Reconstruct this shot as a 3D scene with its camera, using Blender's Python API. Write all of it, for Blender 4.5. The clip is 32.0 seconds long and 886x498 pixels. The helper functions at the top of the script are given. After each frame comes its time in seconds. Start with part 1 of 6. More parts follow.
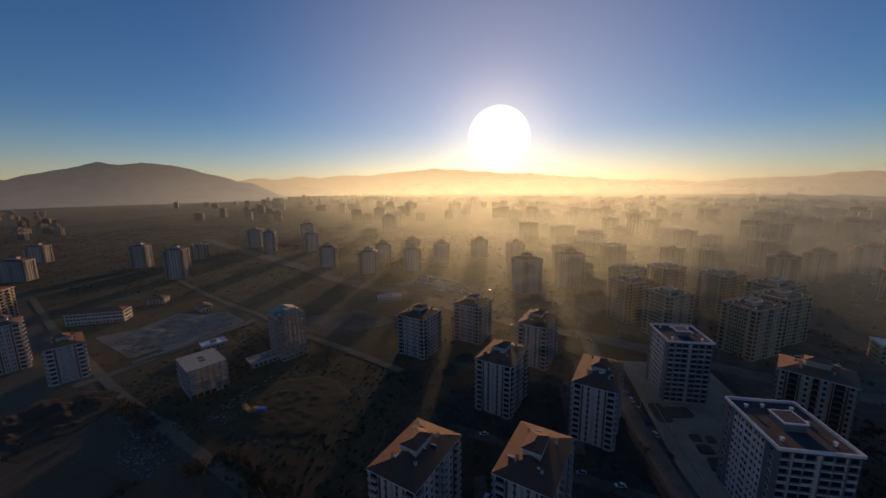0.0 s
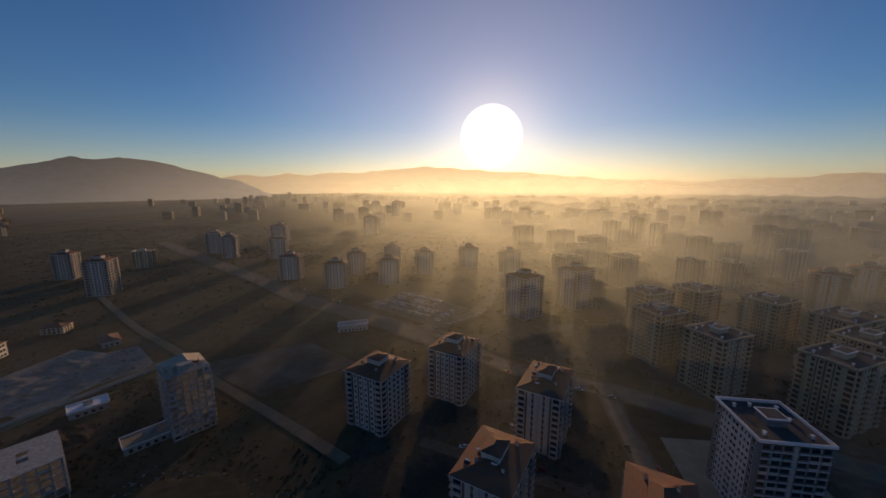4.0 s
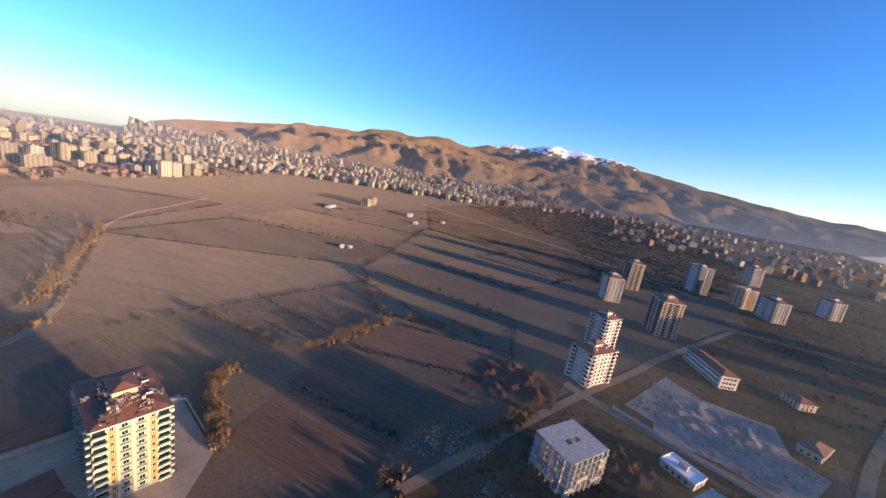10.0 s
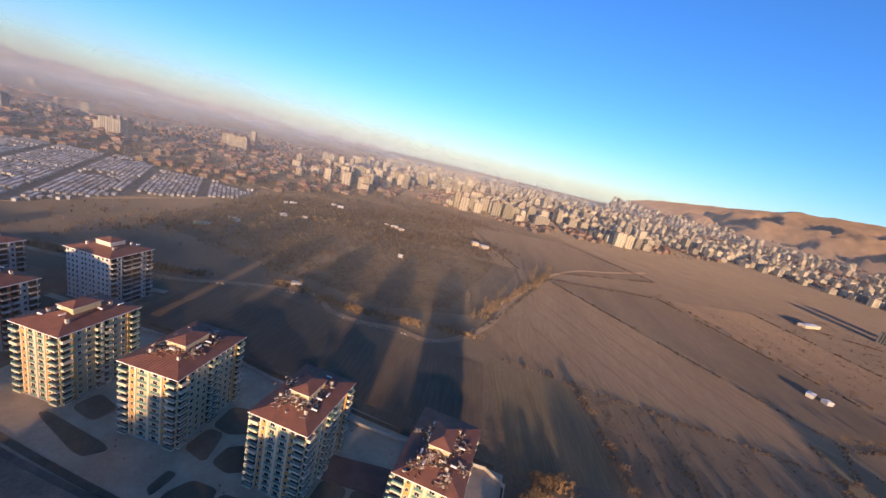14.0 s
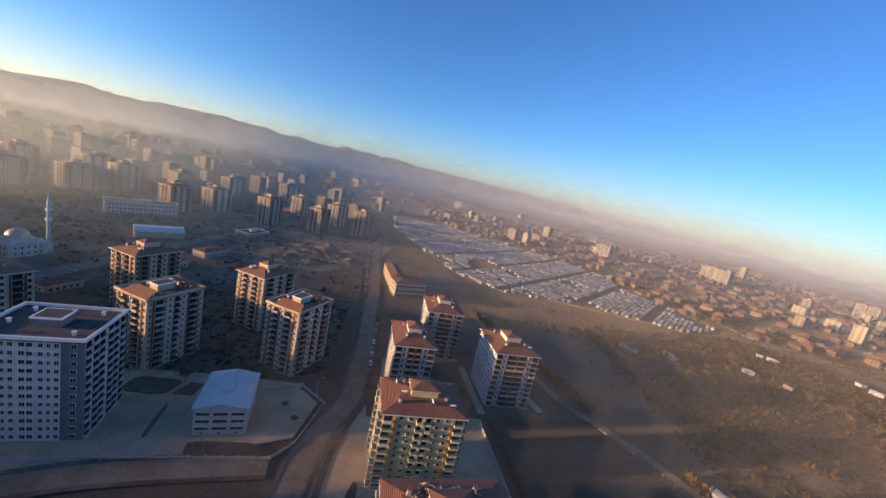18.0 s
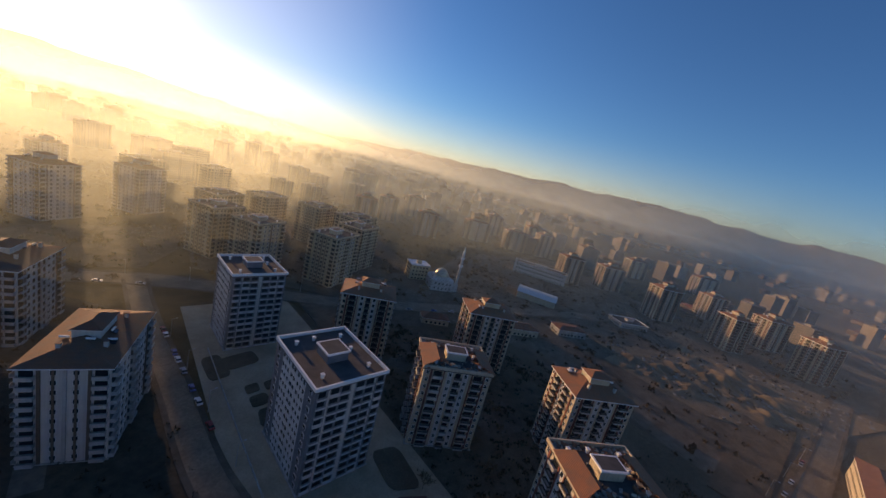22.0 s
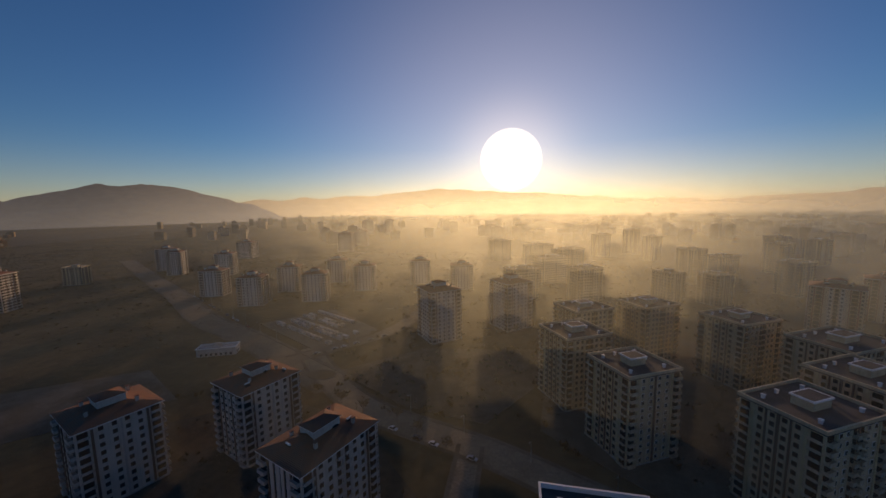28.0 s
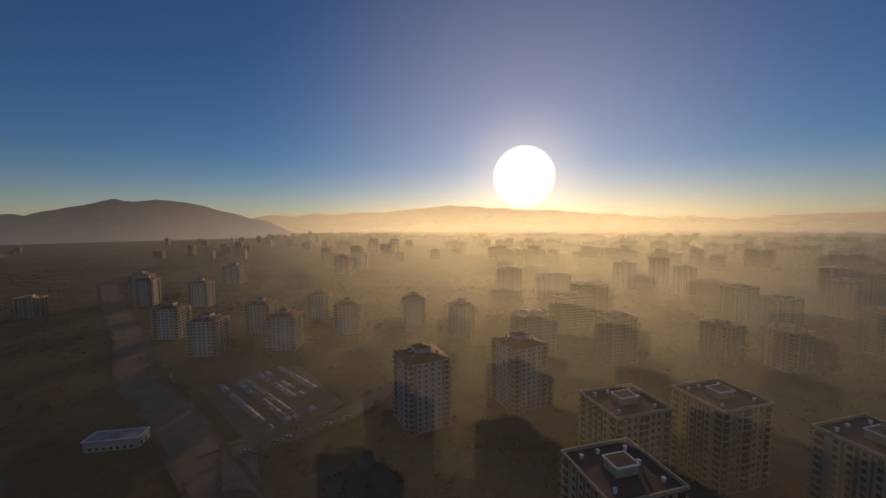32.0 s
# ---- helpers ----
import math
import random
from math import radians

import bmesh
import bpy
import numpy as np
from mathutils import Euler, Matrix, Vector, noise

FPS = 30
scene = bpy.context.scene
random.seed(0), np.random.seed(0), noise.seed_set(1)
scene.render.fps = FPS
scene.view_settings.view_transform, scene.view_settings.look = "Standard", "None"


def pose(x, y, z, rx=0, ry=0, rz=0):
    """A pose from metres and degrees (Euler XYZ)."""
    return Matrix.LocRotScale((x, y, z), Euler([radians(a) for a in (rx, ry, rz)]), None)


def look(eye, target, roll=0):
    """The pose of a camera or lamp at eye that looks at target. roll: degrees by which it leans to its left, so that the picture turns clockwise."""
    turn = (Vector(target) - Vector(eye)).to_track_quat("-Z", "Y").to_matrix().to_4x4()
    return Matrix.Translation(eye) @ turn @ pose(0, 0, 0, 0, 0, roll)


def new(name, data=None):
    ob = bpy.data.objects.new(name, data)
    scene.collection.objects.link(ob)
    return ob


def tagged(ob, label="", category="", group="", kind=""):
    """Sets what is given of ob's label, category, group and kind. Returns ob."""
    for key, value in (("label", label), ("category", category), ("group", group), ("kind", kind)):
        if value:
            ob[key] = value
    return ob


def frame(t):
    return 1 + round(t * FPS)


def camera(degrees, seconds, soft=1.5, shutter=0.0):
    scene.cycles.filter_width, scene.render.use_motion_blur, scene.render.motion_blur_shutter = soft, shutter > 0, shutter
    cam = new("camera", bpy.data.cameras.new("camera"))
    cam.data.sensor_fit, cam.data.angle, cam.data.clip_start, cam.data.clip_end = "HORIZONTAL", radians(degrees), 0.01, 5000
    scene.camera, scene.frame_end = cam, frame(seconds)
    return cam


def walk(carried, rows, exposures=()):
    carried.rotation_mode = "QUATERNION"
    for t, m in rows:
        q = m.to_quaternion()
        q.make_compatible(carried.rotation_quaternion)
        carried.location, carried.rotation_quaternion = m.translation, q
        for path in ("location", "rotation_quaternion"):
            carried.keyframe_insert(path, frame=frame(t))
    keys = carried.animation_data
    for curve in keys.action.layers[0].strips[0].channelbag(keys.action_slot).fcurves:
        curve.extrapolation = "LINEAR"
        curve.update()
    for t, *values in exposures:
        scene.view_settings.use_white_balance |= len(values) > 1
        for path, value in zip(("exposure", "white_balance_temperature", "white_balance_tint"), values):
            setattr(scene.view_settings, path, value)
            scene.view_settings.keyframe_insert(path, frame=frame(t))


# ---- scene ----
cam = camera(101.8, 32.0, soft=1.5)
PATH = [
    (0, (0.79, -1.77, 119.87), (-19.09, 94.62, 102.14), -0.53),
    (0.5, (-0.13, 7.67, 120.07), (-19.41, 104.10, 101.90), -0.34),
    (1, (-0.73, 17.17, 120.28), (-19.50, 113.63, 101.75), -0.33),
    (1.5, (-0.97, 26.67, 120.41), (-19.59, 123.10, 101.58), -0.31),
    (2, (-1.17, 36.23, 120.51), (-19.80, 132.68, 101.83), -0.43),
    (2.5, (-1.57, 46.44, 120.77), (-19.85, 142.95, 102.00), -0.37),
    (3, (-1.64, 56.47, 120.99), (-19.84, 153.03, 102.42), -0.35),
    (3.5, (-2.02, 66.23, 120.93), (-19.99, 162.87, 102.53), -0.24),
    (5.5, (-6.75, 106.57, 119.83), (-24.48, 203.65, 103.64), 0.73),
    (6, (-7.65, 116.61, 119.44), (-28.68, 213.23, 104.59), 1.77),
    (6.5, (-8.30, 126.80, 119.14), (-38.32, 221.28, 105.98), 4.05),
    (7, (-8.19, 136.61, 119.02), (-54.28, 224.65, 107.87), 7.56),
    (7.5, (-6.98, 145.54, 119.32), (-72.84, 220.05, 108.77), 11.95),
    (8, (-8.67, 154.21, 119.90), (-91.37, 208.85, 106.62), 14.07),
    (8.5, (-12.91, 161.44, 120.87), (-107.06, 190.45, 103.66), 14.35),
    (9, (-17.68, 166.32, 122.29), (-115.53, 167.73, 101.73), 12.75),
    (9.5, (-22.16, 168.94, 123.58), (-116.62, 144.53, 101.63), 10.57),
    (10, (-27.99, 170.62, 123.99), (-113.73, 124.02, 102.15), 9.47),
    (10.5, (-35.72, 171.34, 124.24), (-109.77, 107.49, 103.27), 9.10),
    (11, (-42.75, 170.54, 124.71), (-104.15, 94.20, 104.65), 9.63),
    (11.5, (-49.58, 166.92, 125.21), (-98.09, 81.79, 105.21), 11.30),
    (12, (-55.18, 161.38, 125.23), (-92.00, 70.79, 104.30), 12.96),
    (12.5, (-59.59, 154.20, 124.41), (-85.57, 60.21, 102.28), 14.32),
    (13, (-63.02, 146.08, 122.98), (-78.48, 50.07, 99.70), 14.96),
    (13.5, (-65.29, 137.05, 121.37), (-70.43, 40.16, 97.14), 14.70),
    (15.5, (-65.01, 96.99, 114.06), (-21.66, 9.67, 91.79), 9.51),
    (16, (-61.48, 86.32, 112.10), (-4.69, 6.72, 91.16), 9.35),
    (16.5, (-55.79, 76.05, 109.88), (13.27, 6.48, 90.09), 9.60),
    (17, (-49.75, 66.71, 107.78), (29.93, 9.28, 88.98), 10.13),
    (17.5, (-44.21, 58.06, 106.38), (44.14, 14.94, 88.09), 11.01),
    (18, (-38.07, 50.62, 105.52), (56.26, 22.96, 87.14), 12.23),
    (18.5, (-29.47, 44.64, 104.33), (67.79, 31.43, 85.20), 12.90),
    (19, (-19.50, 40.14, 103.25), (78.54, 39.31, 83.56), 13.29),
    (19.5, (-9.10, 37.71, 102.17), (88.39, 47.55, 82.18), 13.40),
    (20, (1.32, 36.69, 101.35), (97.09, 57.14, 81.11), 13.35),
    (20.5, (12.11, 36.72, 101.00), (104.37, 69.23, 80.22), 13.25),
    (21, (22.56, 37.72, 100.85), (109.00, 83.23, 79.51), 13.50),
    (21.5, (32.80, 40.11, 100.49), (111.19, 98.33, 78.89), 14.02),
    (22, (42.96, 44.37, 99.64), (111.54, 113.83, 77.94), 14.53),
    (22.5, (52.09, 50.42, 98.75), (109.83, 129.14, 77.07), 14.90),
    (23, (59.71, 57.69, 98.56), (105.74, 143.68, 76.50), 15.28),
    (23.5, (66.08, 65.40, 98.39), (99.91, 156.86, 76.22), 14.59),
    (24, (70.95, 73.30, 98.38), (91.71, 168.57, 76.20), 13.24),
    (24.5, (74.32, 81.57, 98.37), (82.21, 178.87, 76.70), 11.49),
    (25, (77.33, 90.85, 98.39), (71.84, 188.37, 76.94), 10.63),
    (25.5, (78.68, 100.28, 98.20), (65.51, 197.30, 77.84), 8.72),
    (27.5, (78.59, 138.43, 97.57), (55.03, 234.69, 84.16), -0.64),
    (28, (78.54, 148.03, 98.34), (55.12, 244.52, 86.47), -0.90),
    (28.5, (78.43, 156.90, 99.57), (54.98, 253.56, 89.23), -0.85),
    (29, (78.23, 166.03, 101.03), (54.51, 262.78, 92.32), -0.91),
    (29.5, (77.60, 174.95, 102.54), (53.97, 271.85, 95.33), -0.79),
    (30, (77.31, 184.15, 104.17), (53.84, 281.13, 97.61), -0.92),
    (30.5, (77.40, 193.10, 105.73), (53.68, 290.04, 99.40), -0.83),
    (31, (76.93, 201.87, 107.47), (53.38, 298.83, 100.81), -0.87),
    (31.5, (76.85, 210.64, 109.31), (52.80, 307.44, 102.09), -0.84),
    (32, (77.41, 218.98, 110.98), (50.65, 315.04, 103.49), -0.47),
]
EXPOSURES = [(0.0, -0.25, 8800, 25), (5.5, -0.25, 8800, 25), (6.0, -0.35, 8800, 25), (7.0, -0.6, 8600, 25), (7.5, -0.4, 8300, 24), (8.0, 0.0, 8000, 24), (8.5, 0.85, 7500, 24), (9.0, 1.4, 7100, 25), (9.5, 1.65, 7000, 25), (10.5, 1.65, 7000, 25), (13.0, 1.35, 7100, 25), (16.0, 1.4, 7700, 25), (19.0, 1.4, 8300, 24), (20.5, 1.25, 8500, 24), (22.0, 0.65, 8900, 25), (22.5, 0.45, 8900, 25), (24.0, 0.0, 8900, 25), (25.0, -0.2, 8800, 25), (28.0, -0.3, 8800, 25), (30.0, -0.4, 8800, 25), (32.0, -0.55, 8800, 25)]
walk(cam, [(t, look(eye, target, roll)) for t, eye, target, roll in PATH], EXPOSURES)

# ---- world and sun ----
SUN_AZ, SUN_EL = radians(3.0), radians(6.8)  # azimuth to the left of +y
SUN_DIR = Vector((-math.sin(SUN_AZ) * math.cos(SUN_EL), math.cos(SUN_AZ) * math.cos(SUN_EL), math.sin(SUN_EL)))
world = bpy.data.worlds.new("morning_sky")
scene.world = world
scene.cycles.transparent_max_bounces = 24  # the haze is imitated by many see-through ring sheets
world.use_nodes = True
wn, wl = world.node_tree.nodes, world.node_tree.links
wn.clear()


def wnode(kind, **inputs):
    n = wn.new(kind)
    for key, value in inputs.items():
        n.inputs[key].default_value = value
    return n


sky = wn.new("ShaderNodeTexSky")
sky.sky_type, sky.sun_disc = "NISHITA", False
sky.sun_elevation, sky.sun_rotation = SUN_EL, -SUN_AZ
sky.altitude, sky.air_density, sky.dust_density, sky.ozone_density = 900, 1.0, 0.3, 5.0
backing = wn.new("ShaderNodeBackground")
backing.inputs["Strength"].default_value = 0.135
deep = wn.new("ShaderNodeHueSaturation")
deep.inputs["Hue"].default_value, deep.inputs["Saturation"].default_value = 0.504, 1.06
wl.new(sky.outputs["Color"], deep.inputs["Color"])
wl.new(deep.outputs["Color"], backing.inputs["Color"])
# the sun's own disc and its aureole in the misty air
coord = wn.new("ShaderNodeTexCoord")
facing = wn.new("ShaderNodeVectorMath")
facing.operation = "DOT_PRODUCT"
facing.inputs[1].default_value = SUN_DIR
wl.new(coord.outputs["Generated"], facing.inputs[0])


def glow(inner, outer, curve, strength, colour):
    """Light that falls off between two angles (degrees) round the sun."""
    ramp = wn.new("ShaderNodeMapRange")
    ramp.inputs["From Min"].default_value = math.cos(radians(outer))
    ramp.inputs["From Max"].default_value = math.cos(radians(inner))
    wl.new(facing.outputs["Value"], ramp.inputs["Value"])
    power = wn.new("ShaderNodeMath")
    power.operation = "POWER"
    power.inputs[1].default_value = curve
    wl.new(ramp.outputs["Result"], power.inputs[0])
    times = wn.new("ShaderNodeMath")
    times.operation = "MULTIPLY"
    times.inputs[1].default_value = strength
    wl.new(power.outputs["Value"], times.inputs[0])
    bg = wn.new("ShaderNodeBackground")
    bg.inputs["Color"].default_value = (*colour, 1)
    wl.new(times.outputs["Value"], bg.inputs["Strength"])
    return bg


# warm dust haze along the horizon, strongest towards the sun
split = wn.new("ShaderNodeSeparateXYZ")
wl.new(coord.outputs["Generated"], split.inputs[0])
low = wn.new("ShaderNodeMapRange")
low.inputs["From Min"].default_value, low.inputs["From Max"].default_value, low.inputs["To Min"].default_value, low.inputs["To Max"].default_value = 0.0, 0.20, 1.0, 0.0
wl.new(split.outputs["Z"], low.inputs["Value"])
lower = wn.new("ShaderNodeMath")
lower.operation = "POWER"
lower.inputs[1].default_value = 2.6
wl.new(low.outputs["Result"], lower.inputs[0])
side = wn.new("ShaderNodeMapRange")
side.inputs["From Min"].default_value, side.inputs["From Max"].default_value, side.inputs["To Min"].default_value, side.inputs["To Max"].default_value = -0.4, 1.0, 0.03, 0.24
wl.new(facing.outputs["Value"], side.inputs["Value"])
haze = wn.new("ShaderNodeMath")
haze.operation = "MULTIPLY"
wl.new(lower.outputs[0], haze.inputs[0])
wl.new(side.outputs["Result"], haze.inputs[1])
dust = wn.new("ShaderNodeBackground")
dust.inputs["Color"].default_value = (1.0, 0.76, 0.48, 1)
wl.new(haze.outputs[0], dust.inputs["Strength"])

layers = [backing, dust, glow(3.6, 4.7, 1.0, 3.4, (1.0, 0.95, 0.85)), glow(4.0, 15.0, 4.0, 0.22, (1.0, 0.86, 0.62)), glow(4.0, 46.0, 2.6, 0.23, (1.0, 0.88, 0.76))]
last = layers[0]
for layer in layers[1:]:
    adder = wn.new("ShaderNodeAddShader")
    wl.new(last.outputs[0], adder.inputs[0])
    wl.new(layer.outputs[0], adder.inputs[1])
    last = adder
wout = wn.new("ShaderNodeOutputWorld")
wl.new(last.outputs[0], wout.inputs["Surface"])

sun_data = bpy.data.lights.new("sun", "SUN")
sun_data.energy, sun_data.angle, sun_data.color = 3.9, radians(1.2), (1.0, 0.73, 0.43)
sun = new("sun", sun_data)
sun.matrix_world = look(SUN_DIR * 1000, (0, 0, 0))


# ---- materials ----
def material(name, colour, rough=0.8, vary=0.15, scale=0.6, second=None, fine=6.0, bump=0.0, metal=0.0, stripe=None, island=0.0, stretch=(1, 1, 1), wash=0.0, grid=None):
    """A procedural surface: colour with broad stains (scale per metre) and fine grain. second: a colour that the stains blend to.
    stripe: (pitch in metres, axis, depth) of fine ribs such as tile courses. island: how much each separate piece differs. wash: rain streaks.
    grid: (width, floor, depth) of the window rows on facades too far away to be built."""
    m = bpy.data.materials.new(name)
    m.use_nodes = True
    nodes, links = m.node_tree.nodes, m.node_tree.links
    b = nodes["Principled BSDF"]
    b.inputs["Roughness"].default_value, b.inputs["Metallic"].default_value = rough, metal
    if rough > 0.85:
        b.inputs["Specular IOR Level"].default_value = 0.15
    if rough > 0.92:  # clods and stubble: brightest seen from the sun's own side
        b.inputs["Diffuse Roughness"].default_value = 1.0
    geo = nodes.new("ShaderNodeNewGeometry")
    scaled = nodes.new("ShaderNodeVectorMath")
    scaled.operation = "MULTIPLY"
    scaled.inputs[1].default_value = stretch
    links.new(geo.outputs["Position"], scaled.inputs[0])

    def noise_at(per_metre, detail):
        n = nodes.new("ShaderNodeTexNoise")
        n.inputs["Scale"].default_value, n.inputs["Detail"].default_value, n.inputs["Roughness"].default_value = per_metre, detail, 0.6
        links.new(scaled.outputs[0], n.inputs["Vector"])
        return n.outputs["Fac"]

    def mixed(a, b_, fac, blend="MIX"):
        n = nodes.new("ShaderNodeMix")
        n.data_type, n.blend_type = "RGBA", blend
        for socket, value in ((n.inputs[6], a), (n.inputs[7], b_), (n.inputs[0], fac)):
            if isinstance(value, bpy.types.NodeSocket):
                links.new(value, socket)
            else:
                socket.default_value = value if isinstance(value, float) else (*value, 1)
        return n.outputs[2]

    def ranged(value, low, high, to_low, to_high):
        n = nodes.new("ShaderNodeMapRange")
        for key, v in (("From Min", low), ("From Max", high), ("To Min", to_low), ("To Max", to_high)):
            n.inputs[key].default_value = v
        links.new(value, n.inputs["Value"])
        return n.outputs["Result"]

    broad, grain = noise_at(scale, 4), noise_at(fine, 3)
    other = second or tuple(min(1, c * (1 - vary * 1.6)) for c in colour)
    col = mixed(colour, other, ranged(broad, 0.36, 0.64, 0.0, 1.0))
    dark = ranged(grain, 0.3, 0.7, 1 - vary, 1 + vary * 0.6)
    col = mixed(col, dark, 1.0, "MULTIPLY")
    if wash:
        up = nodes.new("ShaderNodeVectorMath")
        up.operation = "MULTIPLY"
        up.inputs[1].default_value = (1.4, 1.4, 0.06)
        links.new(geo.outputs["Position"], up.inputs[0])
        s = nodes.new("ShaderNodeTexNoise")
        s.inputs["Scale"].default_value, s.inputs["Detail"].default_value = 1.0, 3
        links.new(up.outputs[0], s.inputs["Vector"])
        col = mixed(col, ranged(s.outputs["Fac"], 0.5, 0.72, 1.0, 1 - wash), 1.0, "MULTIPLY")
    if island:
        info = nodes.new("ShaderNodeObjectInfo")
        both = nodes.new("ShaderNodeMath")
        both.operation = "ADD"
        links.new(geo.outputs["Random Per Island"], both.inputs[0])
        links.new(info.outputs["Random"], both.inputs[1])
        part_ = nodes.new("ShaderNodeMath")
        part_.operation = "FRACT"
        links.new(both.outputs[0], part_.inputs[0])
        col = mixed(col, ranged(part_.outputs[0], 0, 1, 1 - island, 1 + island * 0.5), 1.0, "MULTIPLY")
    if grid:
        def rows_of(direction, pitch, edge):
            dot, wave, sine = nodes.new("ShaderNodeVectorMath"), nodes.new("ShaderNodeMath"), nodes.new("ShaderNodeMath")
            dot.operation, wave.operation, sine.operation = "DOT_PRODUCT", "MULTIPLY", "SINE"
            dot.inputs[1].default_value, wave.inputs[1].default_value = direction, 2 * math.pi / pitch
            links.new(geo.outputs["Position"], dot.inputs[0])
            links.new(dot.outputs["Value"], wave.inputs[0])
            links.new(wave.outputs[0], sine.inputs[0])
            return ranged(sine.outputs[0], edge, edge + 0.15, 0.0, 1.0)
        both = nodes.new("ShaderNodeMath")
        both.operation = "MULTIPLY"
        links.new(rows_of((math.cos(0.21) - math.sin(0.21), math.sin(0.21) + math.cos(0.21), 0), grid[0], -0.1), both.inputs[0])
        links.new(rows_of((0, 0, 1), grid[1], -0.2), both.inputs[1])
        col = mixed(col, ranged(both.outputs[0], 0, 1, 1.0, 1 - grid[2]), 1.0, "MULTIPLY")
    links.new(col, b.inputs["Base Color"])
    links.new(ranged(grain, 0.2, 0.8, max(0.03, rough - 0.12), min(1, rough + 0.1)), b.inputs["Roughness"])
    height = grain
    if stripe:
        sep = nodes.new("ShaderNodeSeparateXYZ")
        tex = nodes.new("ShaderNodeTexCoord")
        links.new(tex.outputs["Object"], sep.inputs[0])
        wave = nodes.new("ShaderNodeMath")
        wave.operation = "MULTIPLY"
        wave.inputs[1].default_value = 2 * math.pi / stripe[0]
        links.new(sep.outputs[stripe[1]], wave.inputs[0])
        sine = nodes.new("ShaderNodeMath")
        sine.operation = "SINE"
        links.new(wave.outputs[0], sine.inputs[0])
        col = mixed(col, ranged(sine.outputs[0], -1, 1, 1 - stripe[2], 1.0), 1.0, "MULTIPLY")
        links.new(col, b.inputs["Base Color"])
        height = sine.outputs[0]
    if bump:
        n = nodes.new("ShaderNodeBump")
        n.inputs["Strength"].default_value, n.inputs["Distance"].default_value = min(1, bump), 0.1 * max(1, bump)
        links.new(height, n.inputs["Height"])
        links.new(n.outputs["Normal"], b.inputs["Normal"])
    return m


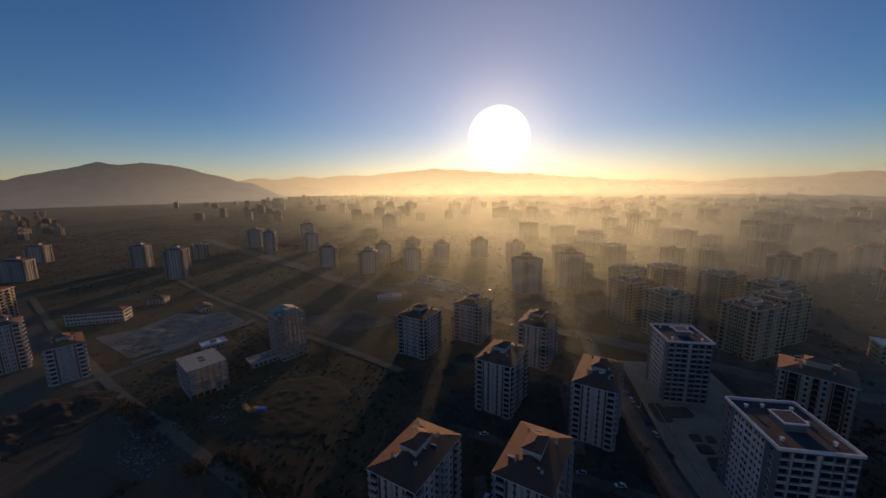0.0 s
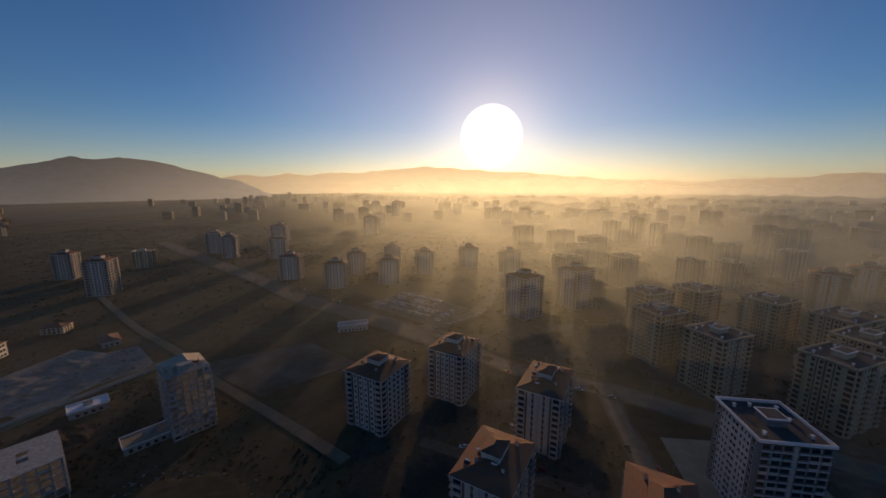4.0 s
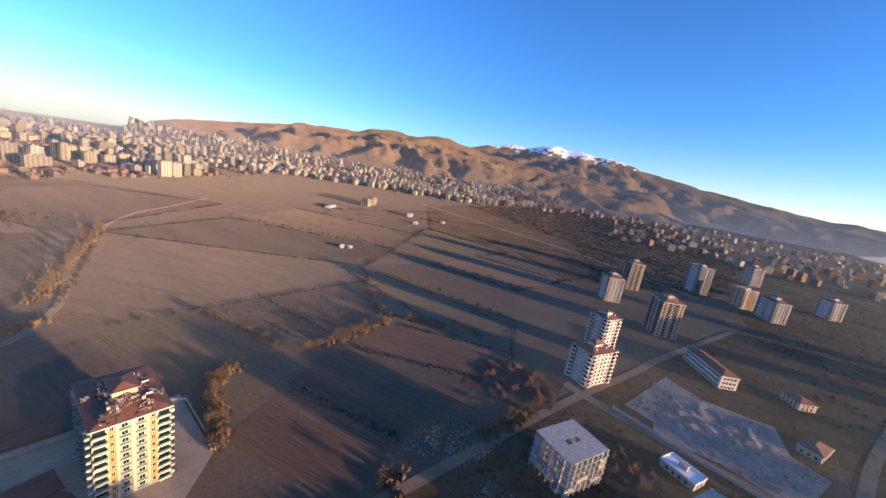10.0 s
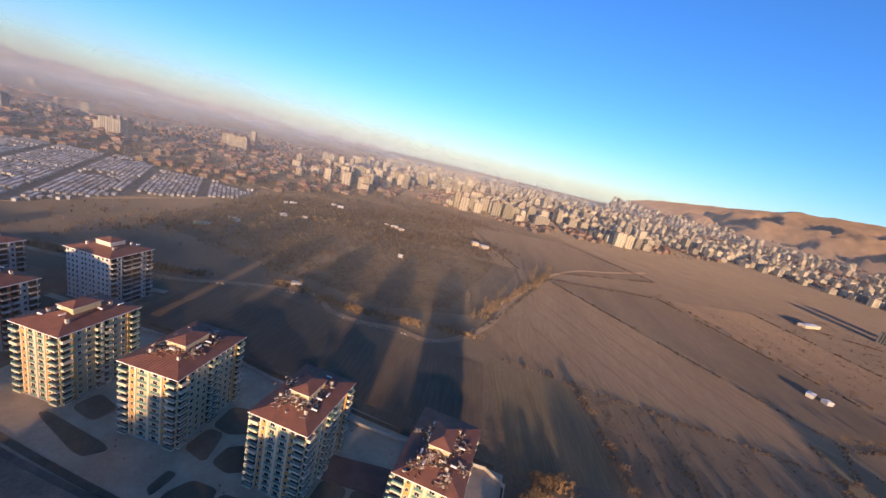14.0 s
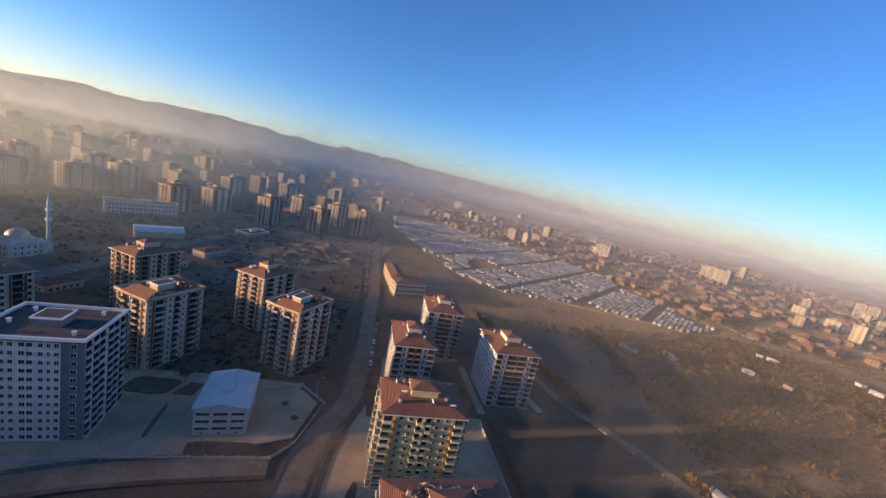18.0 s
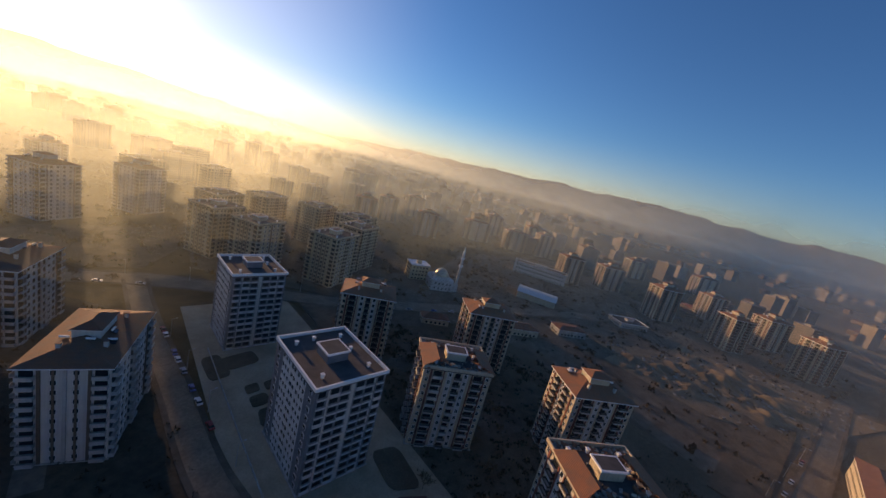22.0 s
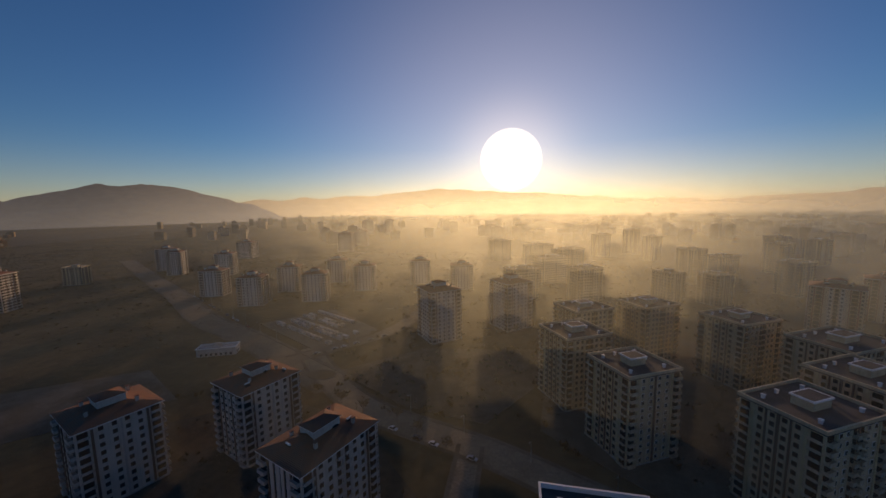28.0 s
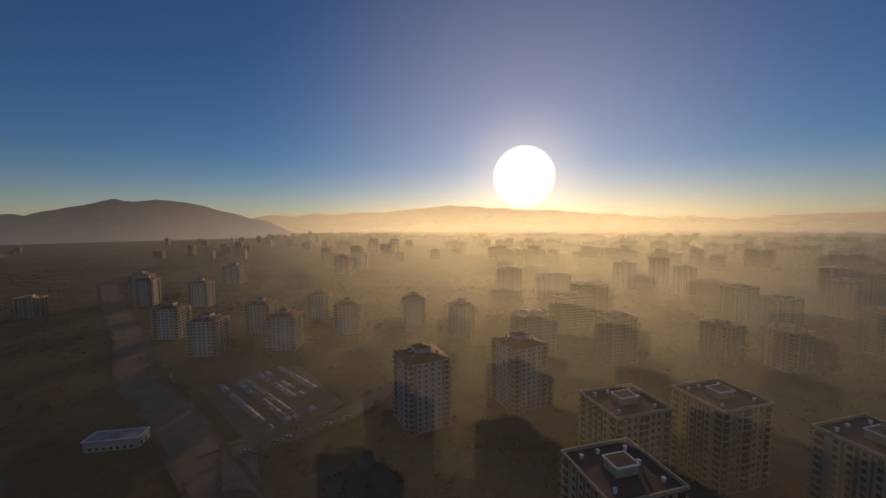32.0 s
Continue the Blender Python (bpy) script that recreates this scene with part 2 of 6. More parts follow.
M = {
    "cream": material("cream_render", (0.52, 0.42, 0.25), 0.85, 0.08, 0.25, wash=0.18),
    "white": material("white_render", (0.52, 0.495, 0.45), 0.85, 0.08, 0.25, wash=0.2),
    "offwhite": material("pale_grey_render", (0.44, 0.42, 0.39), 0.85, 0.1, 0.3, wash=0.2),
    "ochre": material("ochre_render", (0.55, 0.30, 0.08), 0.85, 0.1, 0.3, wash=0.15),
    "beige": material("beige_render", (0.52, 0.42, 0.30), 0.85, 0.1, 0.3, wash=0.2),
    "sand": material("sand_render", (0.56, 0.45, 0.30), 0.85, 0.12, 0.25, wash=0.25),
    "maroon": material("maroon_render", (0.22, 0.07, 0.05), 0.8, 0.12, 0.4, wash=0.15),
    "brown": material("brown_render", (0.16, 0.10, 0.07), 0.8, 0.12, 0.4, wash=0.15),
    "slate": material("blue_grey_cladding", (0.165, 0.18, 0.2), 0.6, 0.12, 0.5, stripe=(0.6, 2, 0.12)),
    "slate_light": material("pale_blue_render", (0.53, 0.53, 0.52), 0.8, 0.08, 0.3, wash=0.15),
    "concrete": material("raw_concrete", (0.44, 0.42, 0.39), 0.9, 0.2, 0.4, wash=0.3),
    "block": material("pale_block_infill", (0.55, 0.52, 0.47), 0.9, 0.2, 0.8, stripe=(0.25, 2, 0.15)),
    "tile": material("red_roof_tiles", (0.235, 0.092, 0.058), 0.8, 0.25, 0.35, (0.175, 0.074, 0.05), bump=0.4, stripe=(0.13, 2, 0.08)),
    "tile_dull": material("weathered_brown_roof_tiles", (0.253, 0.083, 0.038), 0.85, 0.25, 0.35, (0.186, 0.082, 0.052), bump=0.4, stripe=(0.13, 2, 0.08)),
    "tile_orange": material("orange_roof_tiles", (0.36, 0.13, 0.06), 0.85, 0.25, 0.3, (0.25, 0.12, 0.07), bump=0.4, stripe=(0.13, 2, 0.08)),
    "pale_cream": material("pale_cream_render", (0.60, 0.54, 0.42), 0.85, 0.08, 0.3, wash=0.15),
    # dark railing colour; on the pink blocks it imitates shade in recessed balconies
    "dark_front": material("dark_rail_and_recess_shade", (0.06, 0.05, 0.045), 0.4, 0.15, 1.0),
    "felt": material("dark_roof_felt", (0.075, 0.07, 0.068), 0.9, 0.25, 0.2, (0.11, 0.10, 0.095)),
    "rim": material("white_coping", (0.72, 0.72, 0.72), 0.6, 0.06, 0.5),
    "metal": material("ribbed_white_metal_roof", (0.60, 0.63, 0.62), 0.55, 0.1, 0.3, stripe=(1.0, 0, 0.15)),
    "steel": material("galvanised_steel", (0.5, 0.5, 0.5), 0.35, 0.1, 2, metal=0.9),
    "glass": material("dark_window_glass", (0.02, 0.025, 0.03), 0.12, 0.1, 2),
    "green_glass": material("green_balcony_glass", (0.13, 0.27, 0.23), 0.25, 0.25, 0.4),
    "frame": material("white_window_frame", (0.7, 0.7, 0.7), 0.5, 0.05, 2),
    "soil": material("brown_earth", (0.125, 0.094, 0.063), 0.95, 0.25, 0.03, (0.15, 0.112, 0.073), fine=0.5, bump=0.3),
    "town_soil": material("dark_garden_earth", (0.088, 0.059, 0.030), 0.95, 0.3, 0.02, (0.146, 0.096, 0.048), fine=0.15, bump=0.3),
    "asphalt": material("dusty_asphalt", (0.149, 0.120, 0.089), 0.9, 0.2, 0.1, (0.195, 0.154, 0.110), fine=1.5),
    "dirt": material("dry_dirt_road", (0.281, 0.196, 0.125), 0.95, 0.2, 0.08, (0.217, 0.152, 0.096), fine=1.0),
    "paving": material("pale_paving", (0.447, 0.343, 0.233), 0.9, 0.15, 0.1, (0.347, 0.260, 0.174), fine=1.5),
    "kerb": material("kerb_stone", (0.4, 0.39, 0.37), 0.9, 0.15, 0.5),
    "lawn": material("winter_lawn", (0.182, 0.128, 0.086), 0.95, 0.3, 0.12, (0.115, 0.087, 0.059), fine=2.0),
    "tan_field": material("tan_stubble_field", (0.195, 0.136, 0.084), 0.95, 0.2, 0.025, (0.155, 0.108, 0.068), fine=0.45, stretch=(1, 0.14, 1)),
    "red_field": material("ploughed_reddish_field", (0.16, 0.1, 0.064), 0.95, 0.28, 0.04, (0.125, 0.08, 0.052), fine=0.8, stretch=(1, 0.05, 1)),
    "dark_field": material("dark_ploughed_field", (0.128, 0.095, 0.064), 0.95, 0.22, 0.03, (0.1, 0.075, 0.052), fine=0.6, stretch=(1, 0.1, 1)),
    "olive_field": material("olive_winter_crop", (0.15, 0.118, 0.066), 0.95, 0.2, 0.03, (0.125, 0.098, 0.058), fine=0.6, stretch=(1, 0.1, 1)),
    "garden": material("trodden_garden_earth", (0.120, 0.088, 0.060), 0.95, 0.35, 0.05, (0.075, 0.056, 0.040), fine=0.4, bump=0.4),
    "furrow": material("dark_track_earth", (0.105, 0.074, 0.048), 0.95, 0.3, 0.1, (0.085, 0.06, 0.04), fine=1.0),
    "rubble": material("grey_rubble", (0.34, 0.31, 0.28), 0.95, 0.3, 0.5, (0.22, 0.19, 0.16), island=0.4),
    "dry_grass": material("dry_winter_grass", (0.117, 0.086, 0.053), 0.95, 0.3, 0.02, (0.078, 0.058, 0.037), fine=0.25, bump=0.5),
    # container walls greyed below the roof colour to imitate their shaded sides
    "shade_panel": material("shade_greyed_trailer_wall", (0.36, 0.36, 0.36), 0.7, 0.15, 0.3, island=0.4),
    "dusty": material("dusty_grey_brown_plot", (0.204, 0.158, 0.120), 0.95, 0.3, 0.05, (0.107, 0.084, 0.062), fine=0.4, bump=0.3),
    "earth": material("dug_reddish_earth", (0.104, 0.063, 0.042), 0.95, 0.25, 0.15, (0.065, 0.042, 0.029), fine=1.0, bump=0.4),
    "court": material("red_court_paving", (0.24, 0.11, 0.085), 0.9, 0.15, 0.2),
    "bark": material("grey_brown_bark", (0.12, 0.09, 0.065), 0.95, 0.25, 2),
    "scrub": material("dark_brown_scrub", (0.095, 0.060, 0.034), 0.95, 0.3, 0.05, (0.062, 0.042, 0.026), island=0.4),
    "twig": material("bare_tan_twigs", (0.22, 0.14, 0.075), 0.95, 0.3, 0.4, (0.15, 0.10, 0.06), island=0.4),
    "evergreen": material("dark_evergreen_leaves", (0.035, 0.05, 0.022), 0.8, 0.3, 0.8, island=0.4),
    "tyre": material("black_rubber", (0.02, 0.02, 0.02), 0.85, 0.1, 5),
    "gold": material("gilded_dome", (0.55, 0.47, 0.34), 0.42, 0.12, 1, metal=0.7),
    "canvas": material("grey_white_trailer_roof", (0.457, 0.440, 0.406), 0.7, 0.15, 0.05, (0.385, 0.319, 0.243), island=0.6),
    "street_dust": material("trodden_dusty_ground", (0.195, 0.150, 0.108), 0.95, 0.3, 0.03, (0.128, 0.096, 0.069), fine=0.2, bump=0.3),
    "street": material("dusty_street_asphalt", (0.250, 0.195, 0.140), 0.9, 0.25, 0.1, (0.190, 0.148, 0.106), fine=1.2),
    "grey_plot": material("ash_grey_plot", (0.352, 0.300, 0.250), 0.95, 0.3, 0.06, (0.244, 0.200, 0.160), fine=0.4, bump=0.3),
    "rock": material("dry_hill_grass", (0.180, 0.121, 0.071), 0.95, 0.25, 0.004, (0.128, 0.087, 0.056), fine=0.03, bump=0.4),
}
PAINTS = [material("car_paint", c, 0.3, 0.04, 1.0) for c in ((0.6, 0.6, 0.6), (0.05, 0.05, 0.06), (0.3, 0.31, 0.33), (0.35, 0.03, 0.03), (0.05, 0.09, 0.25))]


# ---- mesh helpers ----
class Solid:
    """Collects faces for one mesh; each face carries a material slot."""

    def __init__(self):
        self.verts, self.faces, self.slots = [], [], []

    def poly(self, points, slot=0):
        n = len(self.verts)
        self.verts += [tuple(p) for p in points]
        self.faces.append(tuple(range(n, n + len(points))))
        self.slots.append(slot)
        return self

    def box(self, x0, y0, z0, x1, y1, z1, slot=0, m=None):
        n = len(self.verts)
        pts = [(x, y, z) for z in (z0, z1) for x, y in ((x0, y0), (x1, y0), (x1, y1), (x0, y1))]
        self.verts += [tuple(m @ Vector(p)) for p in pts] if m else pts
        for f in ((0, 3, 2, 1), (4, 5, 6, 7), (0, 1, 5, 4), (1, 2, 6, 5), (2, 3, 7, 6), (3, 0, 4, 7)):
            self.faces.append(tuple(n + i for i in f))
            self.slots.append(slot)
        return self

    def prism(self, ring, z0, z1, slot=0):
        """An upright prism on a ring of (x, y), anticlockwise."""
        n, k = len(self.verts), len(ring)
        self.verts += [(x, y, z0) for x, y in ring] + [(x, y, z1) for x, y in ring]
        self.faces += [tuple(n + i for i in reversed(range(k))), tuple(n + k + i for i in range(k))]
        self.faces += [(n + i, n + (i + 1) % k, n + k + (i + 1) % k, n + k + i) for i in range(k)]
        self.slots += [slot] * (k + 2)
        return self

    def tube(self, a, b, ra, rb, k=8, slot=0):
        a, b = Vector(a), Vector(b)
        q = (b - a).to_track_quat("Z", "Y")
        n = len(self.verts)
        for c, r in ((a, ra), (b, rb)):
            self.verts += [tuple(c + q @ Vector((r * math.cos(2 * math.pi * i / k), r * math.sin(2 * math.pi * i / k), 0))) for i in range(k)]
        self.faces += [(n + i, n + (i + 1) % k, n + k + (i + 1) % k, n + k + i) for i in range(k)]
        self.faces += [tuple(n + i for i in reversed(range(k))), tuple(n + k + i for i in range(k))]
        self.slots += [slot] * (k + 2)
        return self

    def mesh(self, name, *mats):
        me = bpy.data.meshes.new(name)
        me.from_pydata(self.verts, [], self.faces)
        for m in mats:
            me.materials.append(m)
        if any(self.slots):
            me.polygons.foreach_set("material_index", self.slots)
        me.update()
        return me


def part(name, solid, mats, parent, label="", m=None):
    """One mesh object under a thing or under a part. solid: a Solid, or a mesh to share."""
    mats = mats if isinstance(mats, (list, tuple)) else [mats]
    ob = new(name, solid if isinstance(solid, bpy.types.Mesh) else solid.mesh(name, *mats))
    ob.parent = parent
    if m:
        ob.matrix_basis = m
    return tagged(ob, label)


def thing(name, label, category, m, group="", kind=""):
    ob = new(name)
    ob.matrix_world = m
    return tagged(ob, label, category, group, kind)


def setting(name, solid, mats, label, category, kind="structure"):
    mats = mats if isinstance(mats, (list, tuple)) else [mats]
    return tagged(new(name, solid.mesh(name, *mats)), label, category, kind=kind)


def at(x, y, rot=0.0, z=0.0):
    return pose(x, y, z, 0, 0, rot)


# ---- ground, hills, fields, roads ----
def ground_sheet():
    s, rings = Solid(), [0, 150, 400, 900, 1800, 3000, 4950]
    k = 64
    s.verts = [(0, 100, 0)] + [(r * math.cos(2 * math.pi * i / k), 100 + r * math.sin(2 * math.pi * i / k), 0) for r in rings[1:] for i in range(k)]
    for i in range(k):
        s.faces.append((0, 1 + i, 1 + (i + 1) % k))
    for j in range(len(rings) - 2):
        a, b = 1 + j * k, 1 + (j + 1) * k
        s.faces += [(a + i, b + i, b + (i + 1) % k, a + (i + 1) % k) for i in range(k)]
    s.slots = [0] * len(s.faces)
    return setting("ground", s, M["soil"], "brown winter earth of the plain reaching to the hills", "ground")


ground_sheet()


def hills(name, label, skyline, far, depth, mat, rough, seed, folds=0.0):
    """A range of hills: skyline gives (azimuth to the left of +y, elevation of the crest) in degrees, seen from over the town."""
    s = Solid()
    az = np.arange(skyline[0][0], skyline[-1][0] + 0.01, 0.5)
    crest = np.interp(az, [a for a, _ in skyline], [e for _, e in skyline])
    steps = 26
    for i, (a, e) in enumerate(zip(az, crest)):
        ends = min(1.0, i / 12, (len(az) - 1 - i) / 12)
        ends = ends * ends * (3 - 2 * ends)
        for j in range(steps + 1):
            u = j / steps
            r = far - depth * (1 - u)
            x, y = -r * math.sin(radians(a)), 110 + r * math.cos(radians(a))
            top = 112 + far * math.tan(radians(e))
            bend = noise.fractal(Vector((x / 420, y / 420, seed)), 0.9, 2.1, 5)
            h = top * (u ** 1.4) * (1 + rough * bend * (1.25 - u)) + 30 * noise.fractal(Vector((x / 330, y / 330, seed + 5.0)), 0.8, 2.1, 5) * u ** 1.2 + folds * top * (0.5 - abs(noise.fractal(Vector((x / 520, y / 520, seed + 9.0)), 0.7, 2.2, 4))) * 4 * u * (1 - u) * (1.2 - u)
            s.verts.append((x, y, max(-3.0, h * ends - 4 * (1 - u))))
    n = steps + 1
    for i in range(len(az) - 1):
        for j in range(steps):
            s.faces.append((i * n + j, i * n + j + 1, (i + 1) * n + j + 1, (i + 1) * n + j))
    s.slots = [0] * len(s.faces)
    ob = setting(name, s, mat, label, "hills")
    for p in ob.data.polygons:
        p.use_smooth = True
    return ob


def snow_rock(m):
    """Dry brown slopes with snow along the high crest."""
    nodes, links = m.node_tree.nodes, m.node_tree.links
    b = nodes["Principled BSDF"]
    old = b.inputs["Base Color"].links[0].from_socket
    geo, sep, nz = nodes.new("ShaderNodeNewGeometry"), nodes.new("ShaderNodeSeparateXYZ"), nodes.new("ShaderNodeTexNoise")
    nz.inputs["Scale"].default_value, nz.inputs["Detail"].default_value = 0.012, 5
    links.new(geo.outputs["Position"], nz.inputs["Vector"])
    links.new(geo.outputs["Position"], sep.inputs[0])
    add, mul, ramp, mix = nodes.new("ShaderNodeMath"), nodes.new("ShaderNodeMath"), nodes.new("ShaderNodeMapRange"), nodes.new("ShaderNodeMix")
    mul.operation, mul.inputs[1].default_value = "MULTIPLY", 420
    links.new(nz.outputs["Fac"], mul.inputs[0])
    links.new(mul.outputs[0], add.inputs[0])
    links.new(sep.outputs["Z"], add.inputs[1])
    ramp.inputs["From Min"].default_value, ramp.inputs["From Max"].default_value = 690, 720
    links.new(add.outputs[0], ramp.inputs["Value"])
    mix.data_type = "RGBA"
    links.new(ramp.outputs["Result"], mix.inputs[0])
    links.new(old, mix.inputs[6])
    mix.inputs[7].default_value = (0.75, 0.76, 0.8, 1)
    links.new(mix.outputs[2], b.inputs["Base Color"])
    return m


def distant(name, base, glow_sunward, glow_away, low, high):
    """A far backdrop slope with haze painted in as emission, strongest near its foot and towards the sun."""
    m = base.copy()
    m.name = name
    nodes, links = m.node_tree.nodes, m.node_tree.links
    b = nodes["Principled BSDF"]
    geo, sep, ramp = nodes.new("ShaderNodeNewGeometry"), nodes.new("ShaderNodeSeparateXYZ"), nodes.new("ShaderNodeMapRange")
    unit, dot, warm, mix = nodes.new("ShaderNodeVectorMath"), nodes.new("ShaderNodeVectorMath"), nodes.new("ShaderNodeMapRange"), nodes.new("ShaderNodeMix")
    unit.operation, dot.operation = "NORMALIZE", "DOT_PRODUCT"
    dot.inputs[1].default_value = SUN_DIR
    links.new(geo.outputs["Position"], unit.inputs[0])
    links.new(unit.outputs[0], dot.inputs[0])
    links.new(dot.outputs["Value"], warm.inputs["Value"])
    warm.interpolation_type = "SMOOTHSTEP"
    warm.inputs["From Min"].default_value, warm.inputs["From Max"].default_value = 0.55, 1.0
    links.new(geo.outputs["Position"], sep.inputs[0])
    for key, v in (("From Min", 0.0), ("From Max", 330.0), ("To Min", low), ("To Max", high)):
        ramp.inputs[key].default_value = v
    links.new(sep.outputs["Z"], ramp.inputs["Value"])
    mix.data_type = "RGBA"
    mix.inputs[6].default_value, mix.inputs[7].default_value = (*glow_away, 1), (*glow_sunward, 1)
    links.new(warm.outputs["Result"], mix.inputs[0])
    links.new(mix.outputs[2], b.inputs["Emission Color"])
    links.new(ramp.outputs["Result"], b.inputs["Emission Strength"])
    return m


# emission colours that imitate haze in front of the slopes
SUNWARD_HAZE_GLOW, AWAY_HAZE_GLOW = (0.86, 0.70, 0.46), (0.085, 0.088, 0.10)
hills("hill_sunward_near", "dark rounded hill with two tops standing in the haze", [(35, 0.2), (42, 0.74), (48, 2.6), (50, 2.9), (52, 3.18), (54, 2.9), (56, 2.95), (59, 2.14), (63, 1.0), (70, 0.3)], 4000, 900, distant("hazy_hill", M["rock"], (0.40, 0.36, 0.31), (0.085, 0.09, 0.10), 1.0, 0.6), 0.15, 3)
hills("ridge_sunward", "low hazy mountain ridge under the rising sun", [(-40, 0.4), (-15, 0.35), (-4, 1.47), (4, 1.9), (13, 2.61), (17, 2.1), (23, 1.62), (30, 1.31), (42, 0.8), (64, 0.9), (74, 1.2)], 4800, 600, distant("sunlit_haze_ridge", M["rock"], SUNWARD_HAZE_GLOW, AWAY_HAZE_GLOW, 1.0, 0.7), 0.1, 7)
hills("ridge_east", "long low ridge far away in blue haze", [(190, -1.3), (206, -1.0), (222, -0.4), (236, 0.3), (250, 0.9), (268, 1.5), (281, 1.75), (292, 1.8), (303, 1.55), (319, 1.2), (326, 0.6), (338, 0.4)], 4800, 600, distant("blue_haze_ridge", M["rock"], SUNWARD_HAZE_GLOW, AWAY_HAZE_GLOW, 1.0, 0.7), 0.1, 11)
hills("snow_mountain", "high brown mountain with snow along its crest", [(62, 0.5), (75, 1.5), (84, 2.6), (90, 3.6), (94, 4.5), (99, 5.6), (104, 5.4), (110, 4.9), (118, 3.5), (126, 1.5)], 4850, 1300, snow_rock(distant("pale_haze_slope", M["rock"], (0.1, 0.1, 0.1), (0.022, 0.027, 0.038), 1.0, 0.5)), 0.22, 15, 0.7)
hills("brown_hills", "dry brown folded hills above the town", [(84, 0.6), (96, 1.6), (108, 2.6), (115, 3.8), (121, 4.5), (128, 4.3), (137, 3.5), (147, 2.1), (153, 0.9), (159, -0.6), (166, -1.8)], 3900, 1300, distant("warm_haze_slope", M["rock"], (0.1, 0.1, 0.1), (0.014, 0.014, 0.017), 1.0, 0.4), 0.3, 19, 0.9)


STACK = [0.03]  # height of the topmost piece of ground so far


def lane(name, points, width, mat, label, category="road", z=0.05, kerb=0.0):
    """A strip of road along a line of (x, y), with its own thickness, smoothed at the bends."""
    pts = [Vector(p) for p in points]
    line = []
    for i in range(len(pts) - 1):
        a, b, c, d = pts[max(0, i - 1)], pts[i], pts[i + 1], pts[min(len(pts) - 1, i + 2)]
        for j in range(6):
            u = j / 6
            line.append(0.5 * ((2 * b) + (c - a) * u + (2 * a - 5 * b + 4 * c - d) * u * u + (3 * b - a - 3 * c + d) * u ** 3))
    line.append(pts[-1])
    s = Solid()
    STACK[0] += 0.006
    z = STACK[0]
    offsets = [(-width / 2, z), (width / 2, z)]
    if kerb:
        offsets = [(-width / 2 - kerb, z + 0.13), (-width / 2 - 0.01, z + 0.13), (-width / 2, z), (width / 2, z), (width / 2 + 0.01, z + 0.13), (width / 2 + kerb, z + 0.13)]
    k = len(offsets)
    for i, p in enumerate(line):
        t = (line[min(i + 1, len(line) - 1)] - line[max(i - 1, 0)]).normalized()
        for off, h in offsets:
            s.verts.append((p.x + t.y * off, p.y - t.x * off, h))
    for i in range(len(line) - 1):
        for j in range(k - 1):
            s.faces.append((i * k + j, i * k + j + 1, (i + 1) * k + j + 1, (i + 1) * k + j))
            s.slots.append(1 if kerb and j != k // 2 - 1 else 0)
    return setting(name, s, [mat, M["dusty"]], label, category)


def patch(name, ring, mat, label, category="field", z=0.0):
    """A flat piece of ground with its own edge; each lies a little over the last one."""
    s = Solid()
    STACK[0] += 0.006
    z = STACK[0] + z
    area = sum(ring[i][0] * ring[(i + 1) % len(ring)][1] - ring[(i + 1) % len(ring)][0] * ring[i][1] for i in range(len(ring)))
    s.prism(ring if area > 0 else ring[::-1], -0.3, z)
    return setting(name, s, mat, label, category)


# dark earth, chosen partly to imitate sunlight lost in the mist
patch("town_ground_north", [(-1300, 330), (-560, 300), (-330, 300), (-270, 290), (-140, 246), (-60, 150), (60, 140), (130, 230), (330, 180), (900, 60), (2600, 200), (2600, 2600), (-400, 2800), (-1500, 1500)], M["town_soil"], "dark trodden ground and bare gardens of the northern quarter", "ground")
patch("town_ground_east", [(240, 190), (240, 20), (480, -20), (900, -60), (1500, -60), (900, 60), (330, 180)], M["street_dust"], "dusty trodden ground of the eastern quarter", "ground")
# dark earth here also stands in for weakened sunlight
patch("waste_ground", [(-60, 92), (-128, 116), (-240, 158), (-330, 196), (-560, 300), (-330, 302), (-140, 250), (-60, 208)], M["town_soil"], "dark weedy waste ground round the building sites", "ground")
# fields to the west and south
patch("field_tan", [(-95, -132), (-176, -318), (-332, -97), (-306, -58), (-108, -91)], M["tan_field"], "wide tan stubble field with faint tractor lines")
patch("field_green_strip", [(-306, -92), (-330, -74), (-322, 92), (-262, 70)], M["olive_field"], "long strip of olive winter crop")
patch("field_dark_one", [(-96, -86), (-150, -84), (-160, -8), (-108, 0)], M["olive_field"], "dull olive field behind the apartment blocks")
patch("field_dark_two", [(-153, -84), (-200, -78), (-196, -2), (-162, -8)], M["dark_field"], "dark brown field with dry grass")
patch("field_dark_three", [(-203, -78), (-300, -62), (-250, 0), (-199, -2)], M["dark_field"], "dark brown rough field")
patch("field_ploughed", [(-101, 42), (-140, 32), (-148, 98), (-112, 104)], M["red_field"], "freshly ploughed reddish field")
patch("field_mid", [(-142, 30), (-190, 14), (-226, 110), (-150, 98)], M["dark_field"], "dark ploughed field in the blocks' shadow")
patch("field_red", [(-192, 14), (-246, 26), (-272, 110), (-228, 110)], M["red_field"], "bare reddish field beside the hedge")
patch("field_far_one", [(-338, -95), (-420, -60), (-420, 60), (-330, 90)], M["dark_field"], "dark brown field strip")
patch("field_far_two", [(-426, -60), (-520, -30), (-530, 90), (-426, 60)], M["tan_field"], "dry tan field strip")
